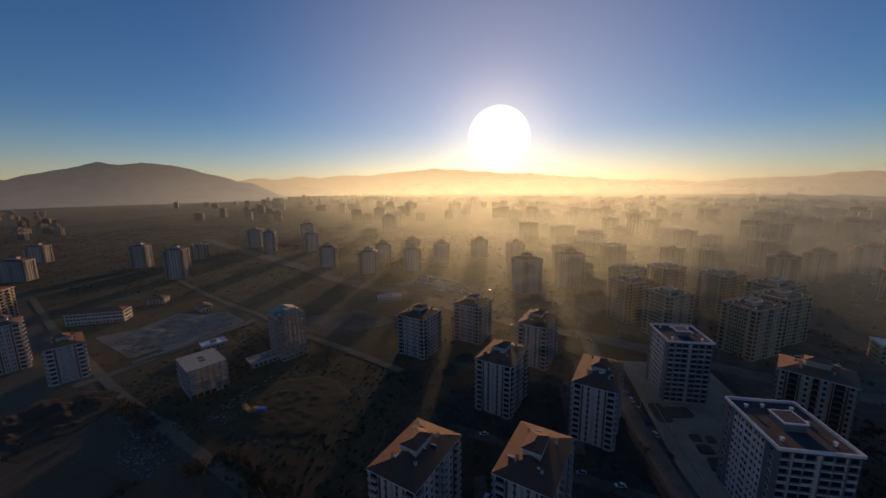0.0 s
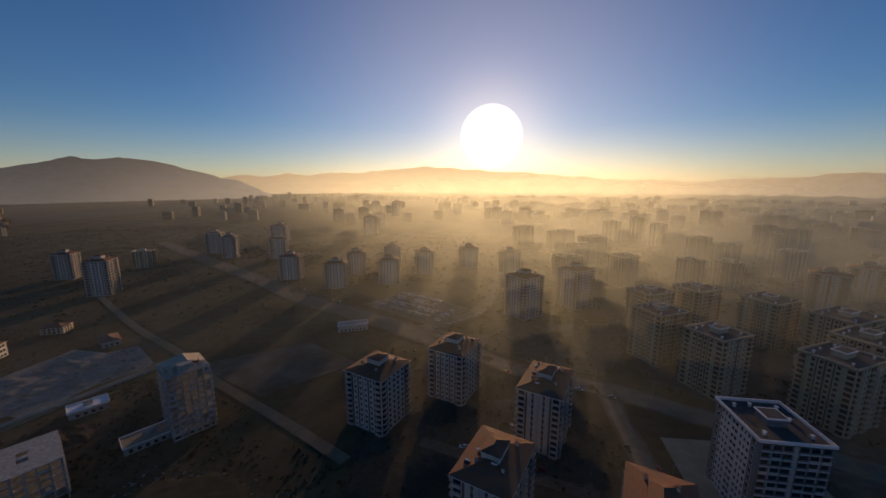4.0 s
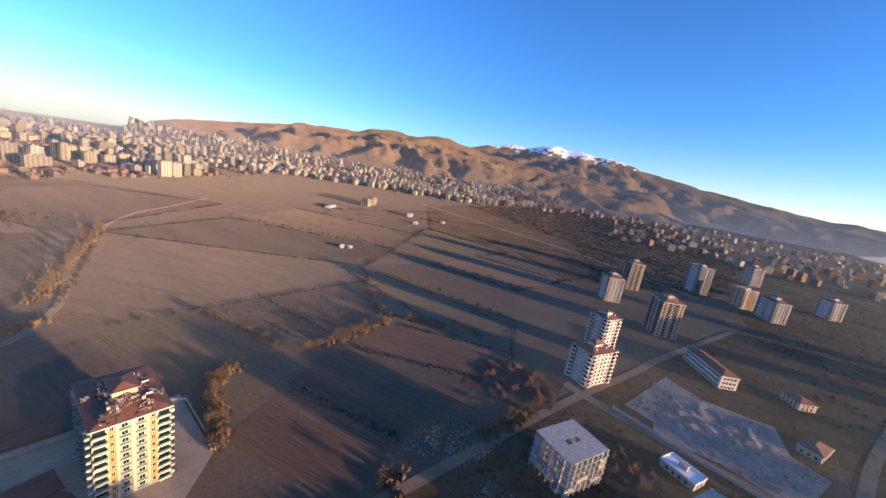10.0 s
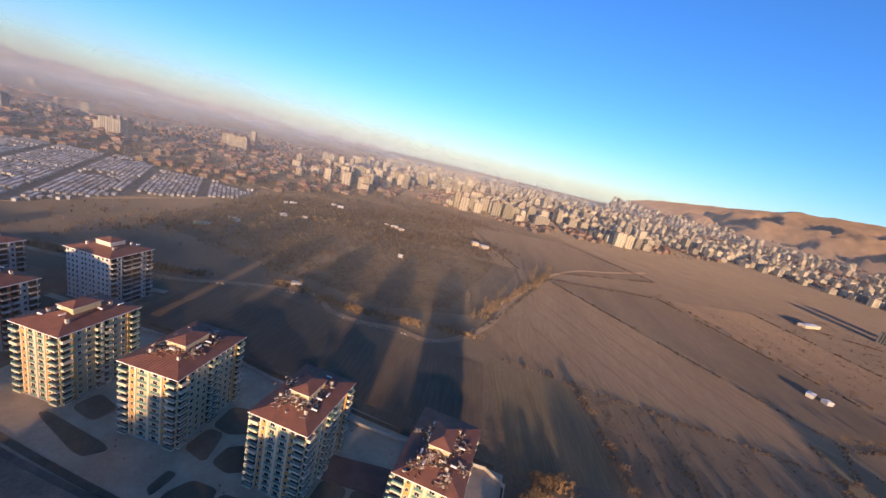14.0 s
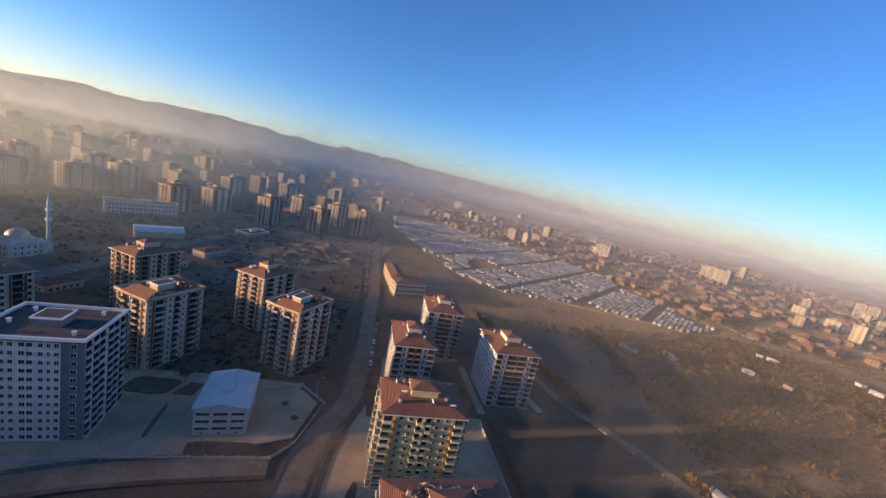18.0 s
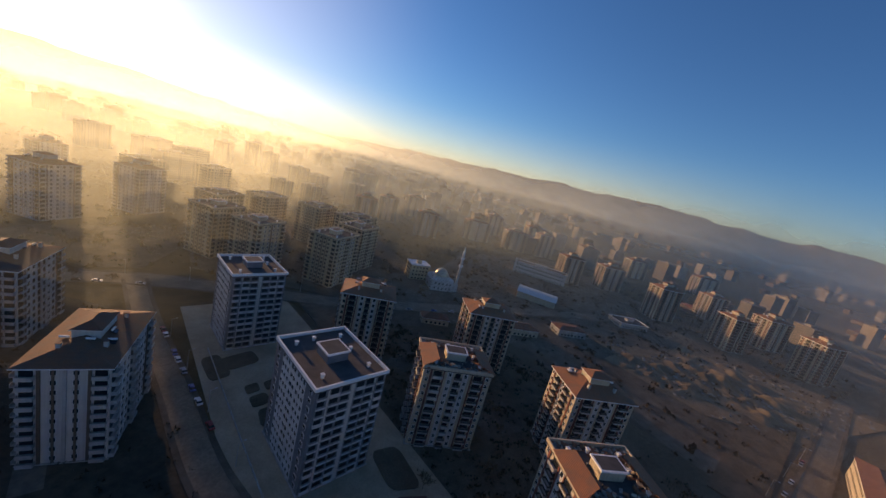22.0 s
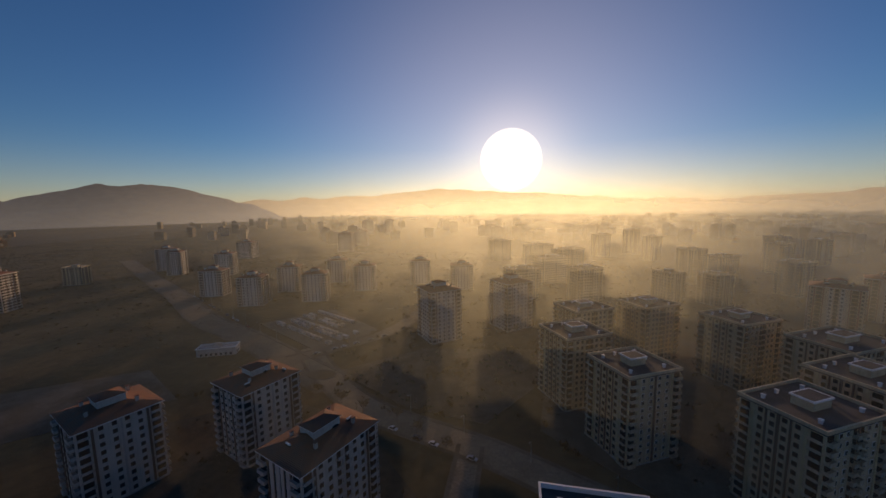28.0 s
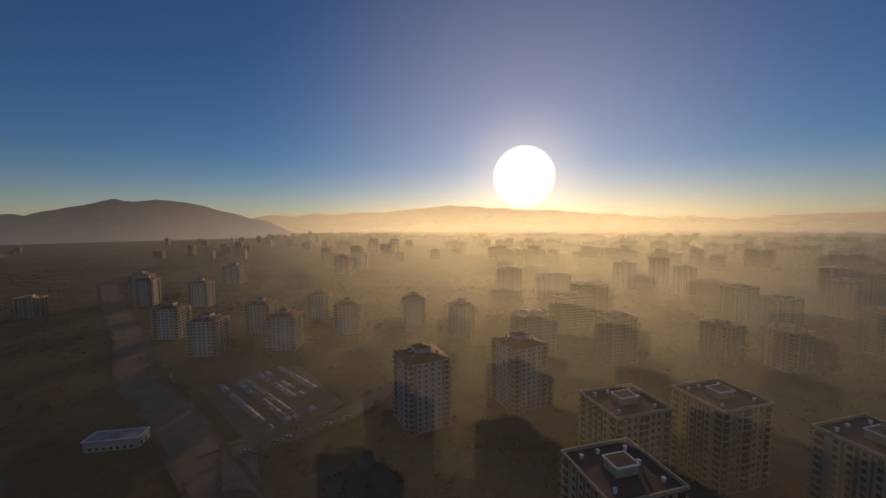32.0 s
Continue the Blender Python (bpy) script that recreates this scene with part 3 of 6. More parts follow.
patch("field_far_three", [(-182, -325), (-340, -105), (-430, -130), (-330, -360)], M["dark_field"], "brown field beyond the lane")
patch("field_far_four", [(-336, -366), (-436, -136), (-560, -180), (-500, -420)], M["tan_field"], "pale brown field beyond the hedge")
patch("field_far_five", [(-426, -70), (-440, -130), (-640, -200), (-620, -20), (-530, -40)], M["olive_field"], "olive and brown field far out")
patch("field_marsh", [(-10, -120), (60, -140), (40, -330), (-140, -330), (-90, -150)], M["dry_grass"], "rough brown scrub land past the stream")
patch("field_scrub", [(70, -140), (230, -170), (200, -520), (-60, -560), (50, -330)], M["dry_grass"], "dark scrub land before the trailer rows")
patch("field_orchard", [(-140, -335), (-60, -560), (-260, -640), (-380, -470), (-190, -360)], M["dark_field"], "flat brown field before the city edge")
patch("field_shade", [(-5, -85), (60, -98), (100, -88), (100, -32), (40, -28), (-8, -20), (-95, -12), (-95, -80), (-52, -82)], M["dark_field"], "dark ploughed field behind the apartment blocks")
def field_lines(name, ring, heading, pitch, width, label):
    """Worn wheel tracks across a field, a pair of them every pitch metres, bending a little."""
    s, r = Solid(), random.Random(len(ring) + int(pitch * 7))
    STACK[0] += 0.006
    c, n = math.cos(radians(heading)), math.sin(radians(heading))
    inside = lambda x, y: sum((a[1] > y) != (b[1] > y) and x < (b[0] - a[0]) * (y - a[1]) / (b[1] - a[1]) + a[0] for a, b in zip(ring, ring[1:] + ring[:1])) % 2  # noqa: E731
    ox, oy = sum(p[0] for p in ring) / len(ring), sum(p[1] for p in ring) / len(ring)
    for k in range(-30, 31):
        base, bend = k * pitch + r.uniform(-0.2, 0.2) * pitch, r.uniform(-3, 3)
        for side in (-0.9, 0.9):
            for i in range(-40, 40):
                pts = []
                for u, v in ((i * 6, -width / 2), (i * 6 + 6, -width / 2), (i * 6 + 6, width / 2), (i * 6, width / 2)):
                    w = base + side + v + bend * math.sin(u / 60)
                    pts.append((ox + c * u - n * w, oy + n * u + c * w, STACK[0]))
                if all(inside(p[0], p[1]) for p in pts):
                    s.poly(pts)
    return tagged(new(name, s.mesh(name, M["furrow"])), label, "wheel tracks", kind="stuff")


field_lines("wheel_tracks", [(-95, -132), (-176, -318), (-332, -97), (-306, -58), (-108, -91)], 118, 26, 0.4, "faint wheel tracks across the tan field")
field_lines("furrow_lines", [(-101, 42), (-140, 32), (-148, 98), (-112, 104)], 100, 7, 0.4, "plough lines across the reddish field")
field_lines("furrow_lines", [(-192, 14), (-246, 26), (-272, 110), (-228, 110)], 105, 11, 0.4, "plough lines across the bare reddish field")
field_lines("wheel_tracks", [(-96, -86), (-150, -84), (-160, -8), (-108, 0)], 95, 24, 0.4, "wheel tracks in the olive field")
# plots in the new quarter
patch("plain_south", [(250, -420), (640, -310), (900, -420), (430, -640), (228, -800), (-258, -700), (-380, -480), (-260, -640), (-60, -560), (200, -520)], M["dry_grass"], "dry grass plain before the city edge")
patch("plot_sand", [(-331, 210), (-266, 186), (-234, 262), (-274, 284)], M["grey_plot"], "pale levelled building plot with rubble", "plot")
# plot darkened with the same earth to imitate missing direct sun
patch("plot_dark", [(-316, 322), (-274, 426), (-100, 340), (-94, 296), (-138, 246), (-214, 276)], M["town_soil"], "large dark empty plot", "plot")
patch("plot_pale", [(-208, 266), (-140, 242), (-100, 288), (-150, 312)], M["dusty"], "bare dusty plot", "plot")
patch("yard_apartments", [(-96, 46), (-104, 2), (-30, -12), (100, -26), (108, 34), (60, 50), (-60, 74)], M["paving"], "pale paved yard round the apartment blocks", "pavement")
patch("yard_east", [(100, 28), (104, -64), (190, -50), (200, 0), (196, 24)], M["lawn"], "dull winter lawn round the red-roofed blocks", "lawn")
for ring in ([(104, 24), (150, 17), (150, 12), (104, 19)], [(106, -60), (140, -54), (141, -59), (107, -64)], [(146, 14), (150, 14), (156, -30), (152, -30)], [(104, -26), (146, -28), (146, -32), (104, -30)]):
    patch("yard_path", ring, M["paving"], "pale paved path between the red-roofed blocks", "pavement")
patch("yard_tower", [(70, 72), (122, 56), (128, 110), (124, 250), (72, 246)], M["paving"], "paved forecourt of the grey towers", "pavement")
patch("yard_brown_blocks", [(126, 50), (220, 36), (230, 170), (160, 210), (128, 200)], M["lawn"], "dull winter lawn between the blocks", "lawn")
patch("town_ground_middle", [(130, 204), (238, 192), (330, 182), (520, 132), (560, 330), (380, 350), (300, 300), (240, 290), (165, 258), (130, 246)], M["street_dust"], "dusty trodden ground round the mosque and workshops", "ground")
for ring in ([(152, 70), (176, 62), (186, 72), (160, 84)], [(158, 108), (180, 104), (184, 122), (162, 128)], [(150, 140), (184, 136), (186, 146), (152, 152)], [(152, 160), (176, 176), (170, 184), (146, 168)], [(166, 46), (214, 40), (215, 47), (167, 53)]):
    patch("block_court", ring, M["dusty"], "grey paved court between the maroon-striped blocks", "pavement")
patch("block_gardens", [(-64, 82), (60, 68), (66, 140), (58, 240), (0, 292), (-50, 300), (-92, 262), (-64, 200), (-58, 140)], M["garden"], "trodden winter gardens round the brown-roofed blocks", "lawn")
for ring in ([(-52, 122), (-46, 124), (-36, 90), (-42, 88)], [(-14, 128), (-9, 130), (-4, 92), (-9, 90)], [(24, 140), (60, 132), (60, 126), (24, 134)], [(-30, 160), (24, 148), (24, 142), (-30, 154)], [(-40, 226), (36, 208), (35, 202), (-41, 220)], [(28, 210), (34, 212), (34, 150), (28, 150)], [(-8, 262), (4, 266), (8, 212), (-2, 210)]):
    patch("garden_path", ring, M["dusty"], "dusty drive between the brown-roofed blocks", "pavement")
patch("park_dark", [(-34, 334), (8, 378), (83, 391), (140, 440), (60, 300), (20, 306)], M["lawn"], "dark park with bare trees", "lawn")
patch("plot_rubble", [(300, 60), (324, 140), (431, 70), (460, -26), (339, 18)], M["dirt"], "bare demolition ground with rubble", "plot")
patch("yard_blocks", [(84, 300), (150, 250), (260, 300), (280, 400), (150, 440), (90, 380)], M["lawn"], "winter lawns between the cream blocks", "lawn")

lane("lane_dirt", [(-60, 88), (-128, 114), (-175, 131), (-239, 155), (-320, 190), (-375, 212), (-520, 280)], 5.5, M["dirt"], "narrow dusty lane past the building sites")
patch("west_plain", [(-540, 100), (-640, -20), (-640, -200), (-1000, -440), (-1400, -400), (-2160, -320), (-2300, 250), (-1250, 420), (-700, 290)], M["town_soil"], "dark weedy plain under bare woodland")
lane("west_road", [(-1010, -470), (-948, -325), (-859, -111), (-798, 38), (-735, 140), (-650, 260)], 9, M["dirt"], "straight pale road across the western plain")
lane("street_plots", [(-70, 205), (-115, 225), (-182, 253), (-237, 281), (-318, 316), (-460, 390)], 6, M["dirt"], "unpaved street between empty plots")
lane("street_site", [(-230, 268), (-252, 176), (-262, 150)], 7, M["dirt"], "short unpaved street by the sites")
lane("avenue", [(-700, 690), (-430, 534), (-310, 468), (-208, 405), (-142, 376), (-78, 345), (-25, 318)], 20, M["asphalt"], "wide dual avenue running out of town", kerb=2.5)
lane("avenue_east", [(-72, 362), (-34, 326), (6, 299), (62, 282), (107, 262), (160, 236), (240, 212), (320, 190), (430, 150)], 14, M["street"], "asphalt street curving past the cream blocks", kerb=2.0)
lane("avenue_north", [(-74, 341), (-50, 372), (-28, 405), (-20, 450), (-10, 560)], 12, M["asphalt"], "street beside the parking field", kerb=1.5)
lane("street_towers", [(74, 62), (72, 108), (66, 140), (63, 183), (58, 235), (56, 284)], 8, M["street"], "side street beside the grey towers", kerb=1.8)
lane("street_yard", [(-70, 72), (0, 62), (62, 54), (89, 47), (120, 33), (208, 22), (324, 11), (470, 0)], 9, M["street"], "long straight asphalt street past the blocks", kerb=1.8)
lane("verge_yard", [(-70, 64), (0, 54.5), (56, 46.5), (84, 40), (112, 27)], 2.2, M["lawn"], "narrow strip of bare earth along the kerb", "verge")
lane("verge_street", [(96, 51), (124, 39.5), (208, 29.5), (324, 18.5)], 2.5, M["lawn"], "dark planted strip along the street", "verge")
lane("verge_stream", [(100, -30), (40, -25), (-40, -8), (-100, 0)], 2.5, M["dry_grass"], "rough grass strip behind the yard wall", "verge")
lane("stream_road", [(240, -66), (127, -78), (95, -92), (68, -104), (33, -111), (14, -94), (-11, -90), (-34, -94), (-56, -90), (-77, -104), (-101, -143), (-122, -207), (-170, -318), (-234, -406), (-300, -455), (-390, -530)], 5, M["dirt"], "winding gravel track along the stream")


# ---- apartment blocks ----
FLOOR = 2.85
CACHE = {}


def window_mesh(width, height, frame_mat="frame"):
    key = ("window", round(width, 2), round(height, 2), frame_mat)
    if key not in CACHE:
        w = width / 2
        s = Solid().box(-w, -0.12, 0, w, 0.02, height)
        for a, b in ((-w + 0.07, -0.03), (0.03, w - 0.07)):
            s.poly([(a, -0.126, 0.07), (b, -0.126, 0.07), (b, -0.126, height - 0.07), (a, -0.126, height - 0.07)], 1)
        CACHE[key] = s.mesh("window", M[frame_mat], M["glass"])
    return CACHE[key]


def balcony_mesh(width, depth, slab, front):
    key = ("balcony", round(width, 2), depth, slab, front)
    if key not in CACHE:
        w = width / 2
        s = Solid().box(-w - 0.02, -depth - 0.02, -0.12, w + 0.02, 0.05, 0.5)
        s.prism([(-w, 0.02), (-w, -depth), (w, -depth), (w, 0.02), (w - 0.08, 0.02), (w - 0.08, -depth + 0.08), (-w + 0.08, -depth + 0.08), (-w + 0.08, 0.02)], 0.5, 1.05, 1)
        s.box(-w + 0.3, -0.12, 0.5, w - 0.3, 0.02, 2.4, 2)
        CACHE[key] = s.mesh("balcony", M[slab], M[front], M["glass"])
    return CACHE[key]


SIDES = ((0, 1), (90, 0), (180, 1), (270, 0))  # turn of each facade; 1: it runs along the block's width


def side_pose(turn, half):
    return pose(0, 0, 0, 0, 0, turn) @ pose(0, -half, 0)


def hip_mesh(w, d, rise, over=0.9, thick=0.3, cut=0.0):
    """A hipped roof over w x d with a fascia; cut > 0 leaves a flat well in the middle of the ridge."""
    a, b = w / 2 + over, d / 2 + over
    if d >= w:
        r0, r1 = (0, -(b - a) - cut, rise), (0, (b - a) + cut, rise)
        tris = [((-a, -b), (a, -b), r0), ((a, b), (-a, b), r1)]
        quads = [((a, -b), (a, b), r1, r0), ((-a, b), (-a, -b), r0, r1)]
    else:
        r0, r1 = (-(a - b) - cut, 0, rise), ((a - b) + cut, 0, rise)
        tris = [((-a, b), (-a, -b), r0), ((a, -b), (a, b), r1)]
        quads = [((-a, -b), (a, -b), r1, r0), ((a, b), (-a, b), r0, r1)]
    s = Solid().box(-a, -b, -0.02, a, b, thick, 1)
    up = lambda p: p if len(p) == 3 else (*p, thick + 0.004)  # noqa: E731
    for f in tris + quads:
        s.poly([up(p) for p in f])
    return s


STYLES = {
    "cream": dict(wall="cream", slab="pale_cream", front="green_glass", bands=("ochre", "pale_cream"), roof="tile"),
    "white": dict(wall="white", slab="offwhite", front="offwhite", bands=("brown", "offwhite"), roof="tile_dull"),
    # dark balcony fronts stand in for the shade of recesses
    "pink": dict(wall="beige", slab="offwhite", front="dark_front", bands=("maroon", "white"), roof="tile_orange"),
    "sand": dict(wall="sand", slab="beige", front="beige", bands=("cream", "brown"), roof="felt"),
    "slate": dict(wall="slate", slab="slate_light", front="slate", bands=("slate_light", "white"), roof="felt"),
    "raw": dict(wall="white", slab="rim", front="white", bands=("maroon", "white"), roof="tile_dull"),
    "teal": dict(wall="white", slab="offwhite", front="dark_front", bands=("maroon", "slate_light"), roof="tile"),
}


def bays(length, style, long_side):
    """The bays of one facade: (kind, place along it, width, paint)."""
    h, out = length / 2, []
    pair = lambda kind, u, width, *more: [(kind, s * u, width, *more) for s in (-1, 1)]  # noqa: E731
    if style == "slate":
        if not long_side:
            out += [("zone", 0, 1.3, "white")] + pair("zone", h - 4.0, 0.5, "white")
            return out + pair("b", 2.4, 3.0) + pair("b", 5.7, 3.0) + pair("b", h - 2.0, 2.6)
        out += [("zone", 0, 16.4, "slate_light")]
        return out + pair("w", 0.9, 1.5) + pair("w", 3.5, 1.2) + pair("w", 5.4, 1.0) + pair("w", 7.3, 1.2) + pair("w", h - 2.6, 1.5)
    if style == "cream" and not long_side:
        out += pair("b", h - 1.8, 3.5) + pair("zone", h - 4.75, 2.0, "ochre") + pair("w", h - 4.75, 0.95)
        out += pair("band", h - 3.68, 0.45, 1) + pair("band", h - 6.0, 0.6, 1) + [("band", 0, 0.8, 1)]
        u = (h - 6.0) / 2 + 0.05
        return out + pair("panel", u, h - 7.2, "green_glass") + pair("w", u, 1.7)
    if style == "pink":
        if long_side:
            out += pair("w", h - 1.5, 1.1) + pair("band", h - 2.7, 0.7, 0) + pair("b", h - 5.1, 3.6) + pair("band", h - 7.3, 0.5, 0)
            return out + pair("zone", 2.9, 2.0, "white") + pair("w", 2.9, 1.1) + [("b", 0, 2.6)]
        out += pair("w", h - 1.3, 1.1) + pair("band", h - 2.5, 0.7, 0) + pair("b", 3.6, 3.4) + pair("band", 1.5, 0.45, 0)
        return out + [("zone", 0, 2.4, "white"), ("w", 0, 1.2)]
    if style == "teal" and long_side:
        out += pair("w", h - 1.6, 1.2) + pair("w", h - 4.2, 1.2) + pair("w", h - 6.8, 1.2) + pair("band", h - 8.4, 0.4, 1)
        return out + pair("w", 1.2, 1.0) + pair("w", 3.4, 1.2)
    if style == "teal":
        out += pair("b", h - 1.9, 3.4) + pair("w", h - 4.6, 1.2) + pair("band", h - 5.8, 0.4, 1)
        return out + [("zone", 0, 2 * h - 12.4, "maroon")] + pair("b", h / 2 - 3.1, h - 6.9)
    out += pair("b", h - 1.9, 3.2) + pair("band", h - 4.15, 0.7, 0)
    inner = h - 4.6
    n = max(2, int(inner * 2 / 2.5))
    n -= n % 2
    for i in range(n):
        u = -inner + (i + 0.5) * 2 * inner / n
        out.append(("b", u, 2.0) if long_side and i in (n // 2 - 1, n // 2) and n > 4 else ("w", u, 1.3))
    out.append(("band", 0, 0.75, 1))
    if not long_side:
        out += pair("band", inner * 0.5, 0.5, 1 if style != "white" else 0)
    return out


def block(label, x, y, w, d, rot, floors, style, roof="hip", fine=True, group="apartment blocks", rise=3.4, base=0.6, seed=0, sides=(0, 1, 2, 3), broken=False):
    """An apartment block with its facades, balconies, roof and roof gear. fine: windows and balconies are parts of their own."""
    st, rng = STYLES[style], random.Random(seed + int(x * 7 + y * 13))
    high = base + floors * FLOOR
    root = thing("apartment_block", label, "building", at(x, y, rot), group)
    body = Solid().box(-w / 2 - 0.4, -d / 2 - 0.4, 0, w / 2 + 0.4, d / 2 + 0.4, base, 1).box(-w / 2, -d / 2, base, w / 2, d / 2, high)
    part("wall", body, [M[st["wall"]], M["concrete"]], root)
    joined, far_mats = Solid(), [M["frame"], M["glass"], M[st["slab"]], M[st["front"]]]
    for k, (turn, along) in enumerate(SIDES):
        length, half = (w, d / 2) if along else (d, w / 2)
        S = side_pose(turn, half)
        long_side = length >= (d if along else w)
        for bay in bays(length, style, long_side):
            kind, u, width = bay[:3]
            if kind == "panel":
                low = Solid()
                for f in range(floors):
                    low.box(u - width / 2, -0.1, base + f * FLOOR - 0.2, u + width / 2, 0.05, base + f * FLOOR + 0.7)
                tagged(part("spandrel", low, M[bay[3]], root, m=S), kind="stuff")
                continue
            if kind in ("band", "zone"):
                proud = 0.3 if kind == "band" else 0.06
                mat = M[st["bands"][bay[3]]] if kind == "band" else M[bay[3]]
                strip = Solid().box(u - width / 2, -proud, base, u + width / 2, 0.05, high - 0.02)
                part("pilaster" if kind == "band" else "render_panel", strip, mat, root, m=S)
                continue
            for f in range(floors):
                z = base + f * FLOOR
                if not fine or k not in sides:
                    if kind == "w":
                        joined.box(u - width / 2, -0.11, z + 0.9, u + width / 2, 0.02, z + 2.3, 1, S)
                    else:
                        joined.box(u - width / 2, -1.2, z, u + width / 2, 0.02, z + 0.18, 2, S).box(u - width / 2, -1.2, z + 0.18, u + width / 2, -1.1, z + 1.0, 3, S)
                        joined.box(u - width / 2 + 0.3, -0.11, z + 0.2, u + width / 2 - 0.3, 0.02, z + 2.3, 1, S)
                elif kind == "w":
                    part("window", window_mesh(width, 1.45), None, root, m=S @ pose(u, 0, z + 0.85))
                else:
                    front = st["front"] if rng.random() < 0.8 else st["slab"]
                    part("balcony", balcony_mesh(width, 0.5 if style == "slate" else 1.3, st["slab"], front), None, root, m=S @ pose(u, 0, z))
    if joined.verts:
        tagged(part("facade_relief", joined, far_mats, root), kind="stuff")
    gear(root, w, d, high, roof, st, rng, rise, broken)
    return root


def gear(root, w, d, high, roof, st, rng, rise, broken=False):
    """The roof and what stands on it."""
    if roof == "hip":
        top = part("roof", hip_mesh(w, d, rise), [M[st["roof"]], M["rim"]], root, m=pose(0, 0, high))
        lw, ld = w * 0.34, d * 0.34
        part("lift_house", Solid().box(-lw / 2, -ld / 2, 0, lw / 2, ld / 2, rise + 1.2), M[st["wall"]], root, m=pose(0, 0, high + 0.3))
        part("lift_house_roof", hip_mesh(lw, ld, 1.6, 0.5, 0.15), [M[st["roof"]], M["rim"]], root, m=pose(0, 0, high + rise + 1.5))
        for sx, sy in ((-1, -1), (1, -1), (-1, 1), (1, 1)):
            cx, cy = sx * w * rng.uniform(0.2, 0.3), sy * d * rng.uniform(0.22, 0.32)
            ch = Solid().box(-0.45, -0.45, 0, 0.45, 0.45, 2.3).box(-0.6, -0.6, 2.3, 0.6, 0.6, 2.5, 1)
            part("chimney", ch, [M["offwhite"], M["tile"]], root, m=pose(cx, cy, high + rise * 0.35))
        if broken:
            wreck(root, w, d, high, rise, rng)
        for i in range(5):
            cx, cy = rng.uniform(-0.36, 0.36) * w, rng.uniform(-0.36, 0.36) * d
            z = high + 0.3 + rise * max(0, min(1 - abs(cx) / (w / 2), 1 - abs(cy) / (d / 2)))
            rack = part("solar_heater", Solid().box(-1, -0.7, 0.0, 1, 0.7, 0.12).tube((-1, 0.6, 0.55), (1, 0.6, 0.55), 0.3, 0.3, 8, 1), [M["glass"], M["rim"]], root, m=pose(cx, cy, z + 0.25, 24, 0, rng.choice((0, 90, 180))))
    else:
        o = 0.5
        slab = Solid().box(-w / 2 - o, -d / 2 - o, 0, w / 2 + o, d / 2 + o, 0.35)
        part("roof", slab, M["felt"], root, m=pose(0, 0, high))
        for n, (bx0, by0, bx1, by1) in enumerate(((-w / 2 - o, -d / 2 - o, w / 2 + o, -d / 2 - o + 0.5), (-w / 2 - o, d / 2 + o - 0.5, w / 2 + o, d / 2 + o), (-w / 2 - o, -d / 2 - o + 0.5, -w / 2 - o + 0.5, d / 2 + o - 0.5), (w / 2 + o - 0.5, -d / 2 - o + 0.5, w / 2 + o, d / 2 + o - 0.5))):
            part("parapet", Solid().box(bx0, by0, 0.0, bx1, by1, 1.1), M["rim"] if roof == "rim" else M[st["wall"]], root, m=pose(0, 0, high + 0.35))
        if broken:
            litter(root, w, d, high + 0.35, rng)
        lw, ld = w * 0.3, d * 0.26
        house = part("lift_house", Solid().box(-lw / 2, -ld / 2, 0, lw / 2, ld / 2, 2.8), M[st["wall"]], root, m=pose(0, 0, high + 0.35))
        part("coping", Solid().box(-lw / 2 - 0.4, -ld / 2 - 0.4, 2.8, lw / 2 + 0.4, ld / 2 + 0.4, 3.3).box(-lw / 2 + 0.1, -ld / 2 + 0.1, 3.3, lw / 2 - 0.1, ld / 2 - 0.1, 3.32, 1), [M["rim"], M["felt"]], house)
        for sx, sy in ((-1, -1), (1, -1), (-1, 1), (1, 1), (-0.2, 1.1), (0.9, 0.1)):
            part("vent", Solid().box(-0.4, -0.4, 0, 0.4, 0.4, 1.2).box(-0.55, -0.55, 1.2, 0.55, 0.55, 1.4), M["rim"], root, m=pose(sx * w * 0.33, sy * d * 0.33, high + 0.35))


def litter(root, w, d, z, rng):
    """Fallen tiles, boards and broken block over a flat roof, and a strip of tiles left along its edges."""
    heap = Solid()
    for i in range(420):
        q = rng.choice((-1, 1)) * (0.5 - abs(rng.gauss(0, 0.12)))
        x, y = (q * w, rng.uniform(-0.48, 0.48) * d) if rng.random() < 0.5 else (rng.uniform(-0.48, 0.48) * w, q * d)
        k = rng.uniform(0.2, 0.8)
        heap.box(-k, -k * 0.7, -0.1, k, k * 0.7, rng.uniform(0.1, 0.5), rng.choice((0, 0, 1, 1, 2)), pose(x, y, rng.uniform(0, 0.3), rng.uniform(-20, 20), rng.uniform(-20, 20), rng.uniform(0, 180)))
    tagged(part("roof_rubble", heap, [M["tile_orange"], M["rubble"], M["beige"]], root, m=pose(0, 0, z)), kind="stuff")
    for sx in (-1, 1):
        strip = Solid().poly([(sx * (w / 2 + 0.9), -d / 2 - 0.9, 0.1), (sx * (w / 2 + 0.9), d * 0.3, 0.1), (sx * w * 0.3, d * 0.22, 1.9), (sx * w * 0.3, -d * 0.4, 1.9)][::sx])
        part("roof_strip", strip, M["tile_orange"], root, m=pose(0, 0, z + 0.9))


def roof_height(x, y, w, d, rise, over=0.9):
    a, b = w / 2 + over, d / 2 + over
    return 0.3 + rise * max(0.0, min(1.0, min(a - abs(x), b - abs(y)) / min(a, b)))


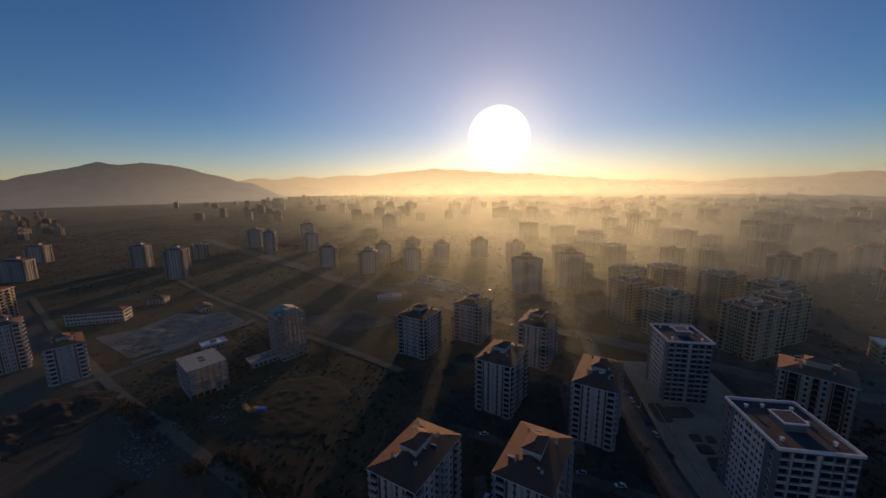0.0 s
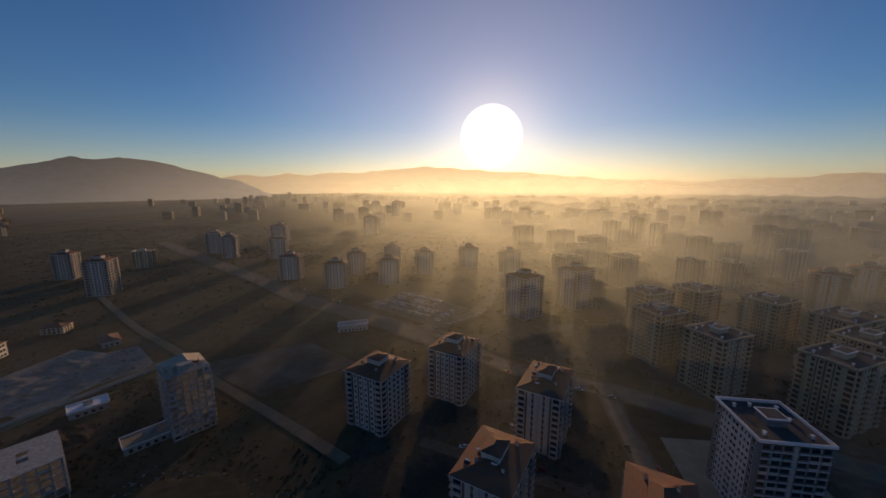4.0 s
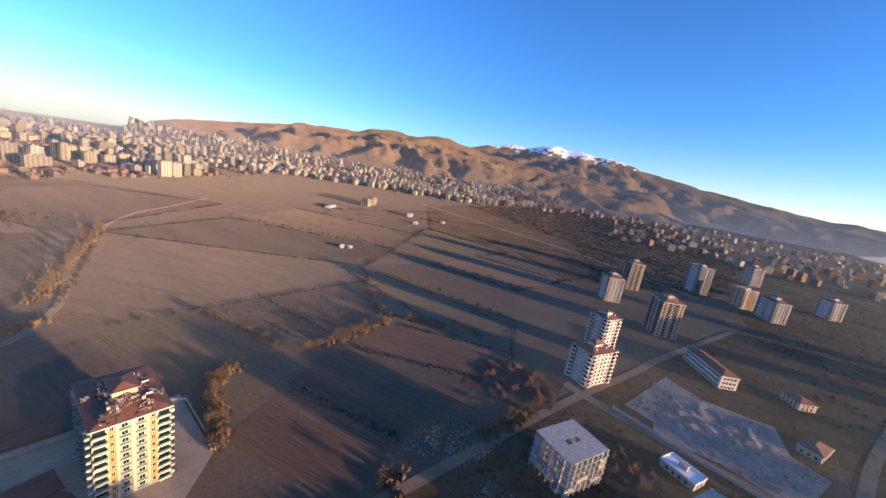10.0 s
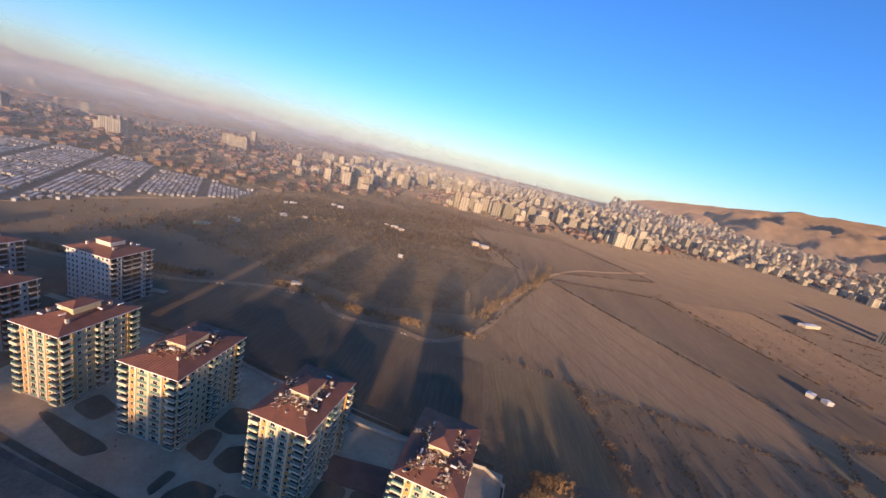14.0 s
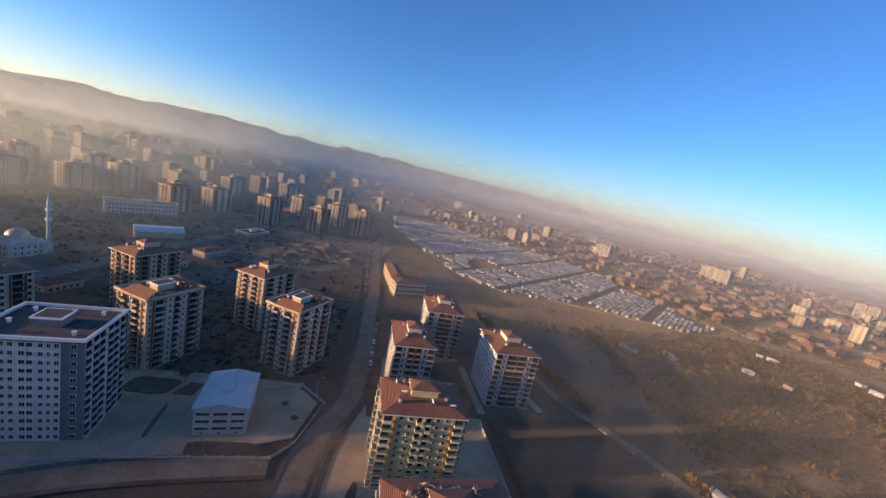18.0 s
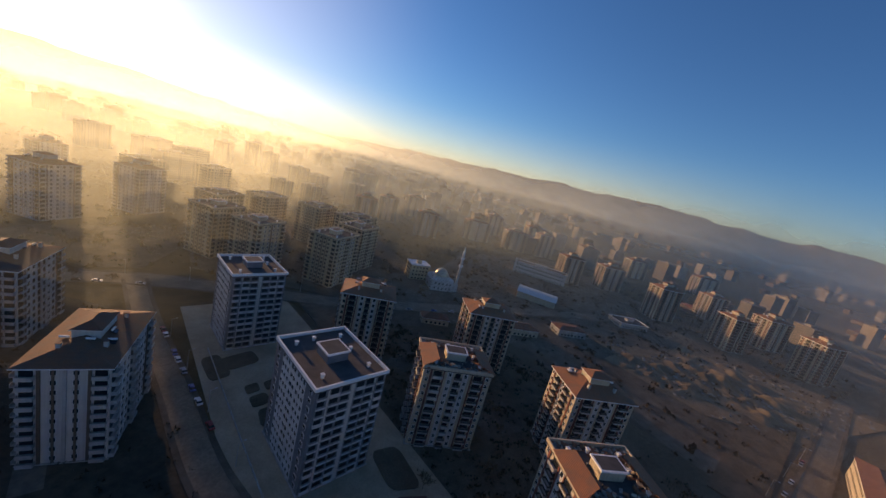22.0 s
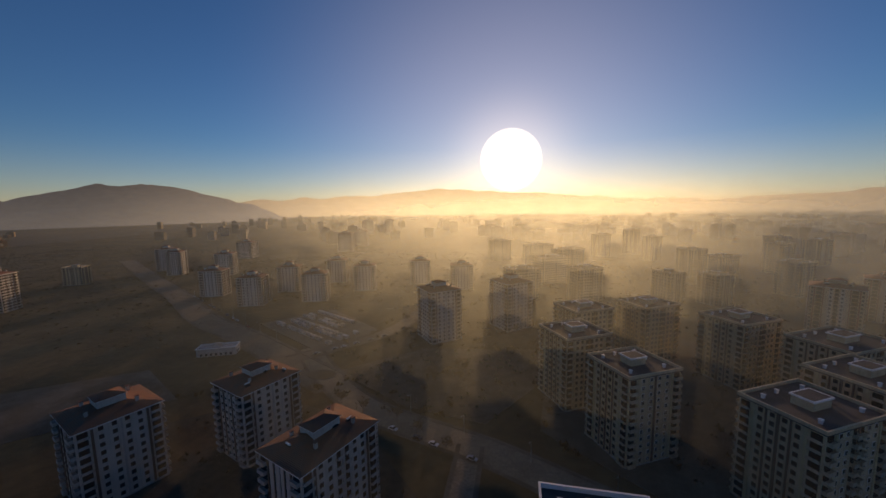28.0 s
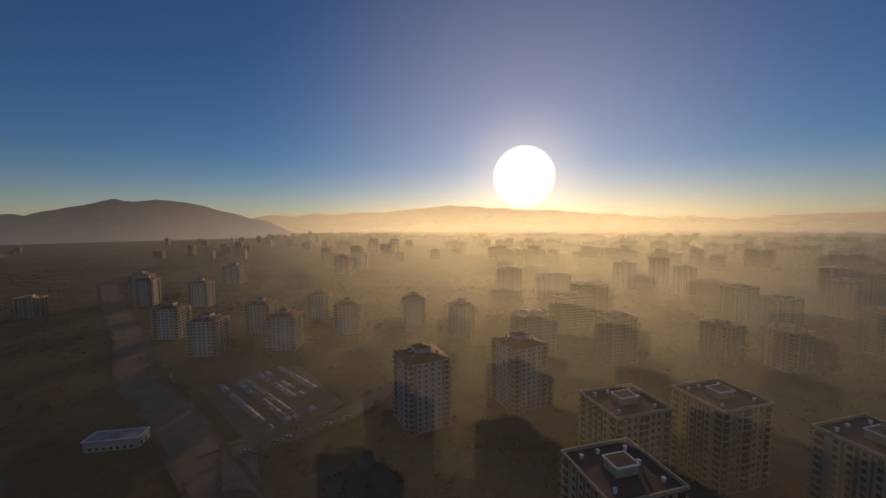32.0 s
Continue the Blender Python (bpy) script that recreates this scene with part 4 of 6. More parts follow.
def wreck(root, w, d, high, rise, rng):
    """Tiles slipped from the roof: dark sheets laid on it stand in for the darkness of torn holes, with loose battens
    and tile heaps round them.
    """
    torn, heap, sticks = Solid(), Solid(), Solid()
    for i in range(24):
        cx, cy = rng.gauss(0, 0.18) * w, rng.gauss(0.02, 0.18) * d
        if abs(cx) > w * 0.45 or abs(cy) > d * 0.45:
            continue
        n, r = rng.randint(5, 8), rng.uniform(0.8, 2.4)
        ring = []
        for k in range(n):
            q = 2 * math.pi * k / n
            px, py = cx + r * rng.uniform(0.5, 1.2) * math.cos(q), cy + r * rng.uniform(0.4, 1.0) * math.sin(q)
            ring.append((px, py, roof_height(px, py, w, d, rise) + 0.1))
        torn.poly(ring)
        for k in range(24):
            px, py = cx + rng.gauss(0, r * 0.9), cy + rng.gauss(0, r * 0.9)
            m = pose(px, py, roof_height(px, py, w, d, rise) + 0.18, rng.uniform(-25, 25), rng.uniform(-25, 25), rng.uniform(0, 180))
            q = rng.uniform(0.15, 0.6)
            heap.box(-q, -q * 0.6, -0.12, q, q * 0.6, 0.1 + 0.2 * rng.random(), rng.choice((0, 0, 1, 2)), m)
            if k % 3 == 0:
                sticks.box(-1.2, -0.05, 0.1, 1.2, 0.05, 0.2, 0, m)
    tagged(part("torn_opening", torn, M["bark"], root, "dark sheet laid on the tiles as a torn hole", m=pose(0, 0, high)), kind="stuff")
    tagged(part("roof_debris", heap, [M["tile"], M["beige"], M["bark"]], root, m=pose(0, 0, high)), kind="stuff")
    tagged(part("batten_heap", sticks, [M["concrete"]], root, m=pose(0, 0, high)), kind="stuff")


CREAM = "cream apartment block with ochre strips and broken red tiled roof"
for x, y, w, d, rot in ((-74, 29, 20, 30, -9), (-25, 23, 20, 29, -8), (26, 16, 22, 31, -3), (73, 14, 20, 28, -4)):
    block(CREAM, x, y, w, d, rot, 10, "cream", group="cream apartment row", sides=(1, 2, 3), broken=x < 60)
TEAL = "white apartment block with glass balconies and red tiled roof"
for x, y, w, d, rot in ((124, 9, 27, 19, -3), (169, -18, 27, 21, -5), (124, -44, 27, 23, -3)):
    block(TEAL, x, y, w, d, rot, 10, "teal", group="red-roofed blocks", sides=(2, 3))
SLATE = "dark blue-grey tower block with white strips and white-rimmed flat roof"
block(SLATE, 96, 134, 23, 28, 2, 12, "slate", "rim", group="grey towers", sides=(0, 3))
block(SLATE, 93, 213, 22, 24.5, 2, 12, "slate", "rim", group="grey towers", sides=(0, 3))
PINK = "beige apartment block with maroon strips and worn red roof"
for x, y in ((143, 64), (186, 88), (141, 123), (197, 154), (141, 187)):
    torn = (x, y) in ((143, 64), (141, 123))
    block(PINK if not torn else "beige apartment block with maroon strips and rubble-strewn flat roof", x, y, 25, 19, -33, 11, "pink", "flat" if torn else "hip", fine=y < 150, group="maroon-striped blocks", sides=(0, 3), broken=torn)
WHITE = "white apartment block with dark brown strips and brown hipped roof"
for x, y, w, d in ((-31, 104, 18, 28), (9, 110, 18, 28), (42, 172, 18, 31), (-5, 184, 19, 26), (17, 239, 19, 28), (-31, 268, 21, 24), (-66, 237, 22, 23)):
    block(WHITE, x, y, w, d, -19, 10, "white", group="brown-roofed blocks", sides=(0, 1) if y < 180 else (0,))
SAND = "sand-coloured apartment block with flat roof and pale cornice"
for x, y, w, d in ((119, 299, 24, 22), (101, 334, 25, 23), (111, 380, 26, 22), (152, 396, 26, 23), (191, 373, 27, 24), (164, 277, 28, 22), (199, 306, 28, 22), (217, 343, 34, 24)):
    block(SAND, x, y, w, d, 30, 12, "sand", "flat", fine=(y < 302), sides=(0,), group="sand-coloured blocks")
for x, y in ((13, 403), (64, 439)):
    block("pale tall block with brown hipped roof standing in the mist", x, y, 24, 24, 40, 13, "white", fine=False, group="misty blocks")


# ---- other buildings of the quarter ----
def plain_windows(s, length, high, floors, base, step, width, S, slot=1, tall=1.4):
    n = max(1, int((length - 1.5) / step))
    for f in range(floors):
        z = base + f * (high - base) / floors + 0.8
        for i in range(n):
            u = (i - (n - 1) / 2) * step
            s.box(u - width / 2, -0.05, z, u + width / 2, 0.02, z + tall, slot, S)


def house(name, label, x, y, w, d, rot, high, floors, wall, roof, rise=2.5, step=3.0, wide=1.4, category="building", group="", flat=False, over=0.6):
    """A plainer building: walls, its openings on four sides, and a hipped, gabled or flat roof."""
    root = thing(name, label, category, at(x, y, rot), group)
    part("wall", Solid().box(-w / 2, -d / 2, 0, w / 2, d / 2, high), M[wall], root)
    o = Solid()
    for turn, along in SIDES:
        length, half = (w, d / 2) if along else (d, w / 2)
        plain_windows(o, length, high, floors, 0, step, wide, side_pose(turn, half), 0)
    tagged(part("window_grid", o, M["glass"], root), kind="stuff")
    if flat:
        part("roof", Solid().box(-w / 2 - 0.3, -d / 2 - 0.3, 0, w / 2 + 0.3, d / 2 + 0.3, 0.4), M[roof], root, m=pose(0, 0, high))
        part("coping", Solid().box(-w / 2 - 0.35, -d / 2 - 0.35, 0.4, w / 2 + 0.35, -d / 2, 0.9).box(-w / 2 - 0.35, d / 2, 0.4, w / 2 + 0.35, d / 2 + 0.35, 0.9).box(-w / 2 - 0.35, -d / 2, 0.4, -w / 2, d / 2, 0.9).box(w / 2, -d / 2, 0.4, w / 2 + 0.35, d / 2, 0.9), M["rim"], root, m=pose(0, 0, high))
        part("stair_house", Solid().box(-w * 0.12, -d * 0.12, 0.4, w * 0.12, d * 0.12, 2.8), M[wall], root, m=pose(0, 0, high))
    else:
        part("roof", hip_mesh(w, d, rise, over, 0.2), [M[roof], M["rim"]], root, m=pose(0, 0, high))
    return root


def office():
    """Three-storey office with ribbon windows under a shallow metal gable."""
    w, d, h = 22.0, 17.0, 11.0
    root = thing("office_building", "white three-storey office with strip windows and pale metal roof", "building", at(99.5, 82, 3))
    part("wall", Solid().box(-w / 2, -d / 2, 0, w / 2, d / 2, h), M["white"], root)
    for turn, along in SIDES:
        length, half = (w, d / 2) if along else (d, w / 2)
        S = side_pose(turn, half)
        for f in range(3):
            z = 2.2 + f * 2.9
            for u, ww in ((-length * 0.33, length * 0.26), (0, length * 0.28), (length * 0.33, length * 0.26)):
                part("window", window_mesh(ww, 1.3), None, root, m=S @ pose(u, 0, z))
        for u in (-length * 0.33, 0, length * 0.33):
            part("window", window_mesh(1.1, 0.8), None, root, m=S @ pose(u, 0, 0.6))
    roof = Solid()
    a, b = w / 2 + 0.6, d / 2 + 0.6
    for sy in (-1, 1):
        ring = [(-a, sy * b, h + 0.1), (a, sy * b, h + 0.1), (a, 0, h + 2.0), (-a, 0, h + 2.0)]
        roof.poly(ring if sy < 0 else ring[::-1])
        roof.poly([(p[0], p[1], p[2] - 0.2) for p in (ring[::-1] if sy < 0 else ring)])
    for sx in (-1, 1):
        gable = [(sx * w / 2, -d / 2, h), (sx * w / 2, d / 2, h), (sx * w / 2, 0, h + 1.75)]
        roof.poly(gable if sx > 0 else gable[::-1], 1)
    part("roof", roof, [M["metal"], M["white"]], root)
    part("roof_hatch", Solid().box(-4.5, -1.6, h + 1.2, 3.5, 1.6, h + 2.6), M["metal"], root)


def mosque():
    root = thing("mosque", "small white stone mosque with gleaming domes and one minaret", "mosque", at(254, 252, -25))
    part("wall", Solid().box(-10, -9, 0, 10, 9, 9).box(-7, -6.5, 9, 7, 6.5, 11.5), M["white"], root)
    for turn, along in SIDES:
        S = side_pose(turn, 9 if along else 10)
        for i in range(5):
            for z in (1.6, 5.6):
                part("window", window_mesh(1.2, 1.9), None, root, m=S @ pose((i - 2) * 3.3, 0, z))

    def dome(r, x, y, z, mat, name):
        s, k, rows = Solid(), 20, 7
        for j in range(rows):
            q = math.pi / 2 * j / rows
            s.verts += [(r * math.cos(q) * math.cos(2 * math.pi * i / k), r * math.cos(q) * math.sin(2 * math.pi * i / k), r * 0.95 * math.sin(q)) for i in range(k)]
        s.verts.append((0, 0, r * 0.95))
        for j in range(rows - 1):
            s.faces += [(j * k + i, j * k + (i + 1) % k, (j + 1) * k + (i + 1) % k, (j + 1) * k + i) for i in range(k)]
        s.faces += [((rows - 1) * k + i, (rows - 1) * k + (i + 1) % k, rows * k) for i in range(k)]
        s.slots = [0] * len(s.faces)
        s.tube((0, 0, r * 0.9), (0, 0, r * 0.95 + r * 0.35), 0.15, 0.03, 6)
        ob = part(name, s, mat, root, m=pose(x, y, z))
        for p in ob.data.polygons:
            p.use_smooth = True

    dome(6.2, 0, 0, 11.5, M["gold"], "main_dome")
    for sx, sy in ((-1, -1), (1, -1), (-1, 1), (1, 1)):
        dome(2.2, sx * 7.6, sy * 6.8, 9, M["metal"], "small_dome")
    shaft = Solid().box(-1.6, -1.6, 0, 1.6, 1.6, 7).tube((0, 0, 7), (0, 0, 34), 1.15, 1.0, 12)
    minaret = part("minaret", shaft, M["white"], root, m=pose(13, -5, 0))
    part("gallery", Solid().tube((0, 0, 22), (0, 0, 23.2), 1.1, 1.9, 12).tube((0, 0, 23.2), (0, 0, 24.2), 1.9, 1.9, 12), M["rim"], minaret)
    part("gallery", Solid().tube((0, 0, 29), (0, 0, 30), 1.1, 1.7, 12).tube((0, 0, 30), (0, 0, 30.9), 1.7, 1.7, 12), M["rim"], minaret)
    part("spire", Solid().tube((0, 0, 34), (0, 0, 41), 1.15, 0.05, 12), M["metal"], minaret)


def vault_hall():
    root = thing("sports_hall", "low hall with a pale arched metal roof", "hall", at(347, 212, -62))
    w, d, h = 36.0, 22.0, 6.0
    part("wall", Solid().box(-w / 2, -d / 2, 0, w / 2, d / 2, h), M["beige"], root)
    s, n = Solid(), 12
    prof = [((-1 + 2 * i / n) * (d / 2 + 0.6), h + 3.2 * math.sin(math.pi * i / n)) for i in range(n + 1)]
    for i in range(n):
        (y0, z0), (y1, z1) = prof[i], prof[i + 1]
        s.poly([(-w / 2 - 0.5, y0, z0), (w / 2 + 0.5, y0, z0), (w / 2 + 0.5, y1, z1), (-w / 2 - 0.5, y1, z1)])
    for x in (-w / 2 - 0.5, w / 2 + 0.5):
        s.poly([(x, y, z) for y, z in (prof if x < 0 else prof[::-1])], 1)
    part("roof", s, [M["metal"], M["offwhite"]], root)


def bare_frame(label, x, y, w, d, rot, floors, filled, deck, seed, nx=6, ny=5, ragged=False):
    """An unfinished concrete frame: slabs, columns and, on the lower floors, block infill with window holes."""
    rng = random.Random(seed)
    root = thing("building_shell", label, "building shell", at(x, y, rot), "unfinished shells")
    for f in range(floors + 1):
        z = f * 2.95
        o = 0.5 if 0 < f < floors else 0.2
        slab = Solid().box(-w / 2 - o, -d / 2 - o, z - 0.28, w / 2 + o, d / 2 + o, z)
        if f == floors:  # the top slab leaves two stair wells open
            slab = Solid().box(-w / 2 - o, -d / 2 - o, z - 0.28, w / 2 + o, -1.6, z).box(-w / 2 - o, 1.6, z - 0.28, w / 2 + o, d / 2 + o, z)
            for x0, x1 in ((-w / 2 - o, -4.0), (-0.9, 0.9), (4.0, w / 2 + o)):
                slab.box(x0, -1.6, z - 0.28, x1, 1.6, z)
        part("floor_slab", slab, M["concrete"] if f < floors else M[deck], root)
    shaft = Solid().box(-0.3, -0.3, 0, 0.3, 0.3, floors * 2.95 - 0.29).mesh("column", M["concrete"])
    for i in range(nx):
        for j in range(ny):
            if i in (0, nx - 1) or j in (0, ny - 1):
                part("column", shaft, None, root, m=pose(-w / 2 + 0.25 + (w - 0.5) * i / (nx - 1), -d / 2 + 0.25 + (d - 0.5) * j / (ny - 1), 0))
    for f in range(floors):
        fill = Solid()
        core = Solid().box(-w * 0.06, -d * 0.08, f * 2.95, w * 0.06, d * 0.08, f * 2.95 + 2.68)
        part("stair_core", core, M["concrete"], root)
        for turn, along in SIDES:
            length, half, n = (w, d / 2, nx - 1) if along else (d, w / 2, ny - 1)
            S = side_pose(turn, half - 0.12)
            for i in range(n):
                u0, u1 = -length / 2 + 0.5 + (length - 0.5) * i / n, -length / 2 + (length - 0.5) * (i + 1) / n
                if rng.random() < filled(f):
                    m = (u0 + u1) / 2
                    z = f * 2.95
                    fill.box(u0, 0, z, m - 0.7, 0.2, z + 2.68, 0, S).box(m + 0.7, 0, z, u1, 0.2, z + 2.68, 0, S)
                    fill.box(m - 0.7, 0, z, m + 0.7, 0.2, z + 0.9, 0, S).box(m - 0.7, 0, z + 2.2, m + 0.7, 0.2, z + 2.68, 0, S)
                elif rng.random() < 0.12:
                    fill.box(u0, 0, f * 2.95, u1, 0.15, f * 2.95 + 0.9, 0, S)
        if fill.verts:
            tagged(part("block_infill", fill, M["block"], root), kind="stuff")
    if ragged:
        top, heap = floors * 2.95, Solid()
        for i in range(60):
            k = rng.uniform(0.4, 1.5)
            heap.box(-k, -0.3, 0, k, 0.3, rng.uniform(0.2, 1.4), rng.choice((0, 0, 1, 2)), pose(rng.uniform(-0.48, 0.48) * w, rng.uniform(-0.48, 0.48) * d, 0, 0, 0, rng.choice((0, 90)) + rng.uniform(-8, 8)))
        tagged(part("roof_clutter", heap, [M["concrete"], M["block"], M["beige"]], root, m=pose(0, 0, top)), kind="stuff")
        shed = Solid().poly([(-w / 2, -d / 2, 0.4), (w * 0.1, -d / 2, 0.4), (w * 0.1, d * 0.1, 2.6), (-w / 2, d * 0.1, 2.6)]).poly([(-w / 2, d / 2, 0.4), (-w / 2, d * 0.1, 2.6), (w * 0.1, d * 0.1, 2.6), (w * 0.1, d / 2, 0.4)])
        part("roof_boarding", shed, M["beige"], root, m=pose(0, 0, top))
        part("stair_house", Solid().box(0.1 * w, -3, 0, 0.3 * w, 3, 2.7), M["concrete"], root, m=pose(0, 0, top))
    return root


office()
mosque()
vault_hall()
house("bank_building", "small cream four-storey building with pale roof", 247, 276, 17, 14, -20, 13, 4, "cream", "rim", flat=True)
house("white_school", "long white three-storey school building", 429, 264, 62, 15, -60, 13, 3, "white", "felt", flat=True, step=3.2)
house("red_roof_school", "tan school wing with red tiled roof", 300, -5, 50, 13, 2, 11, 3, "beige", "tile", step=3.0)
house("red_roof_school_wing", "short tan school wing with many tall windows", 266, -14, 15, 28, 10, 12, 3, "beige", "tile", step=2.4)
house("flat_shed", "low concrete shed with a worn brown roof", 308, 156, 24, 13, -30, 5, 1, "concrete", "tile_dull", rise=1.5)
house("flat_shed", "low workshop with a dark flat roof", 406, 146, 30, 18, -30, 4, 1, "concrete", "felt", flat=True)
house("long_shed", "low workshop with dull red roof", 262, 170, 24, 12, -30, 5, 1, "beige", "tile_dull")
house("yard_house", "low grey house beside the mosque street", 205, 200, 18, 10, -30, 4, 1, "beige", "tile_dull")
house("site_school", "long white three-storey school with dull red roof", -368, 240, 44, 13, 27, 10, 3, "white", "tile_dull", step=2.6, wide=1.8)
house("site_house", "small house with orange tiled roof", -366, 294, 15, 12, 27, 5, 2, "beige", "tile")
house("plot_house", "small grey house with an orange tiled roof at the plot", -300, 284, 18, 11, -30, 4, 1, "concrete", "tile")
house("petrol_shop", "low white shop with a flat canopy roof", -128, 342, 24, 9, 25, 5, 1, "offwhite", "concrete", flat=True)
house("site_office", "low building with pale flat roof between the sites", -222, 214, 16, 10, 58, 3.5, 1, "concrete", "rim", flat=True)
house("site_deck", "low slab with a pale deck beside the tall shell", -168, 201, 20, 11, 58, 3.0, 1, "concrete", "paving", flat=True)
house("kiosk_shed", "long low shed with white metal roof", 205, 345, 30, 9, 30, 5, 1, "white", "metal", rise=1.2)

bare_frame("unfinished concrete frame with a pale top slab", -183, 166, 24, 20, -30, 6, lambda f: 0.1, "block", 3, 8, 7)
bare_frame("tall unfinished concrete shell with a ragged half-built roof", -158, 214, 19, 18, -32, 11, lambda f: 0.55 if f < 4 else 0.12, "concrete", 5, 7, 7, True)
for x, y, w, d, fl, roof in ((-281, 161, 24, 17, 8, "hip"), (-331, 161, 17, 15, 11, "hip")):
    block("nearly finished white block with open window holes and brown roof", x, y, w, d, -31, fl, "raw", roof, fine=x > -300, sides=(0, 1), group="white new blocks", rise=2.2)

# blocks of the new quarter in the west
for x, y, w, d, fl, st in ((-435, 206, 24, 20, 12, "pink"), (-508, 151, 24, 18, 10, "white"), (-599, 170, 20, 18, 13, "pink"), (-700, 258, 30, 20, 14, "slate"), (-674, 312, 22, 18, 9, "sand"), (-640, 336, 30, 18, 9, "white"), (-917, 366, 26, 20, 12, "white"), (-440, 386, 22, 20, 13, "white"), (-556, 431, 20, 18, 11, "white"), (-450, 585, 20, 20, 12, "white"), (-520, 500, 22, 16, 8, "sand"), (-760, 430, 24, 18, 9, "white")):
    block("new apartment block out on the plots, partly finished", x, y, w, d, 27, fl, st, "flat" if st in ("slate", "sand") else "hip", fine=False, group="western blocks")
# blocks to the north, half drowned in mist
for x, y, rot, fl in ((-275, 484, 20, 10), (-200, 458, 20, 10), (-202, 521, 20, 10), (-145, 486, 20, 10), (-171, 578, 20, 10), (-114, 542, 20, 10), (-59, 588, 20, 10), (0, 563, 20, 10), (-506, 616, 25, 12), (-370, 597, 25, 11)):
    block("pale apartment block with a brown roof in morning mist", x, y, 24, 20, rot, fl, "white", fine=False, group="northern blocks")
for x, y, w, fl in ((26, 798, 34, 12), (92, 760, 44, 11), (105, 620, 40, 11), (131, 684, 40, 12), (208, 870, 26, 14), (270, 912, 20, 16), (282, 830, 20, 14), (292, 697, 28, 12), (308, 653, 28, 11), (494, 885, 34, 13), (410, 730, 26, 14), (348, 594, 24, 12), (503, 809, 28, 13), (214, 546, 18, 10), (253, 541, 18, 10), (132, 526, 26, 12), (70, 530, 30, 11)):
    block("sand-coloured block fading into the morning mist", x, y, w, 22, 30, fl, "sand", "flat", fine=False, group="north-eastern blocks")
for x, y, w, fl in ((377, 428, 30, 11), (480, 424, 40, 10), (523, 378, 34, 10), (562, 348, 28, 12), (469, 249, 26, 11), (525, 221, 30, 10), (485, 145, 26, 12), (484, 82, 22, 11), (503, 22, 24, 12), (360, 506, 28, 12), (451, 556, 32, 12), (785, 166, 40, 10), (600, 120, 26, 10), (560, 60, 30, 11), (620, 300, 30, 11), (700, 250, 34, 10), (575, 470, 30, 12), (640, 420, 34, 11), (300, 470, 28, 12)):
    block("beige apartment block with maroon strips among eastern blocks", x, y, w, 20, -33, fl, "pink", fine=False, group="eastern blocks")
for x, y, fl in ((-325, 884, 14), (-345, 1002, 13), (-504, 1394, 17), (-413, 1361, 18), (-479, 761, 11)):
    block("distant tower rising out of the mist", x, y, 30, 28, 15, fl, "white", fine=False, group="distant towers")


# ---- the far town ----
M["far_wall"] = material("pale_far_facades", (0.33, 0.30, 0.225), 0.85, 0.1, 0.004, (0.29, 0.255, 0.20), island=0.5, grid=(6.8, 2.9, 0.6))
# far facades again, darkened to imitate sunlight weakened by mist
M["mist_dimmed_wall"] = material("mist_dimmed_far_facades", (0.26, 0.23, 0.19), 0.85, 0.1, 0.004, (0.24, 0.19, 0.16), island=0.5, grid=(3.4, 2.9, 0.5))
M["far_brick"] = material("tan_low_house_walls", (0.23, 0.165, 0.12), 0.9, 0.15, 0.02, island=0.4, grid=(3.4, 2.9, 0.45))
M["far_tile"] = material("far_red_roofs", (0.24, 0.095, 0.06), 0.85, 0.15, 0.05, island=0.4)
M["far_roof"] = material("far_grey_roofs", (0.24, 0.21, 0.19), 0.85, 0.15, 0.05, island=0.5)
M["far_cream"] = material("weathered_cream_facade", (0.36, 0.31, 0.22), 0.85, 0.1, 0.1, wash=0.2)
M["far_grey"] = material("weathered_pale_facade", (0.33, 0.30, 0.255), 0.85, 0.1, 0.1, wash=0.2)
EDGE = [(-3400, -250), (-2600, -300), (-2160, -335), (-1400, -420), (-1250, -560), (-1150, -800), (-1000, -1000), (-880, -1060), (-620, -900), (-447, -800), (-330, -760), (-265, -745), (-198, -700), (-82, -780), (3, -745), (68, -786), (121, -707), (192, -580), (260, -440), (330, -405), (480, -415), (600, -370), (660, -295), (800, -215), (1500, -230), (3400, -200)]


def edge_y(x):
    return float(np.interp(x, [p[0] for p in EDGE], [p[1] for p in EDGE]))


def lump(s, x, y, w, d, h, rot, roof_slot, wall_slot=0, hip=False):
    m = at(x, y, rot)
    s.box(-w / 2, -d / 2, -4, w / 2, d / 2, h, wall_slot, m)
    if hip:
        a, b, r = w / 2 + 0.5, d / 2 + 0.5, min(w, d) * 0.22
        c = [m @ Vector(p) for p in ((-a, -b, h), (a, -b, h), (a, b, h), (-a, b, h), (-a * 0.4, 0, h + r), (a * 0.4, 0, h + r))]
        s.poly((c[0], c[1], c[5], c[4]), roof_slot).poly((c[2], c[3], c[4], c[5]), roof_slot).poly((c[1], c[2], c[5]), roof_slot).poly((c[3], c[0], c[4]), roof_slot)
    else:
        s.box(-w / 2 - 0.3, -d / 2 - 0.3, h, w / 2 + 0.3, d / 2 + 0.3, h + 0.6, roof_slot, m)
        s.box(-w * 0.15, -d * 0.15, h + 0.6, w * 0.15, d * 0.15, h + 3.0, wall_slot, m)


FAR_MATS = [M["far_wall"], M["far_roof"], M["far_tile"], M["far_brick"]]
rng = random.Random(11)
placed = []


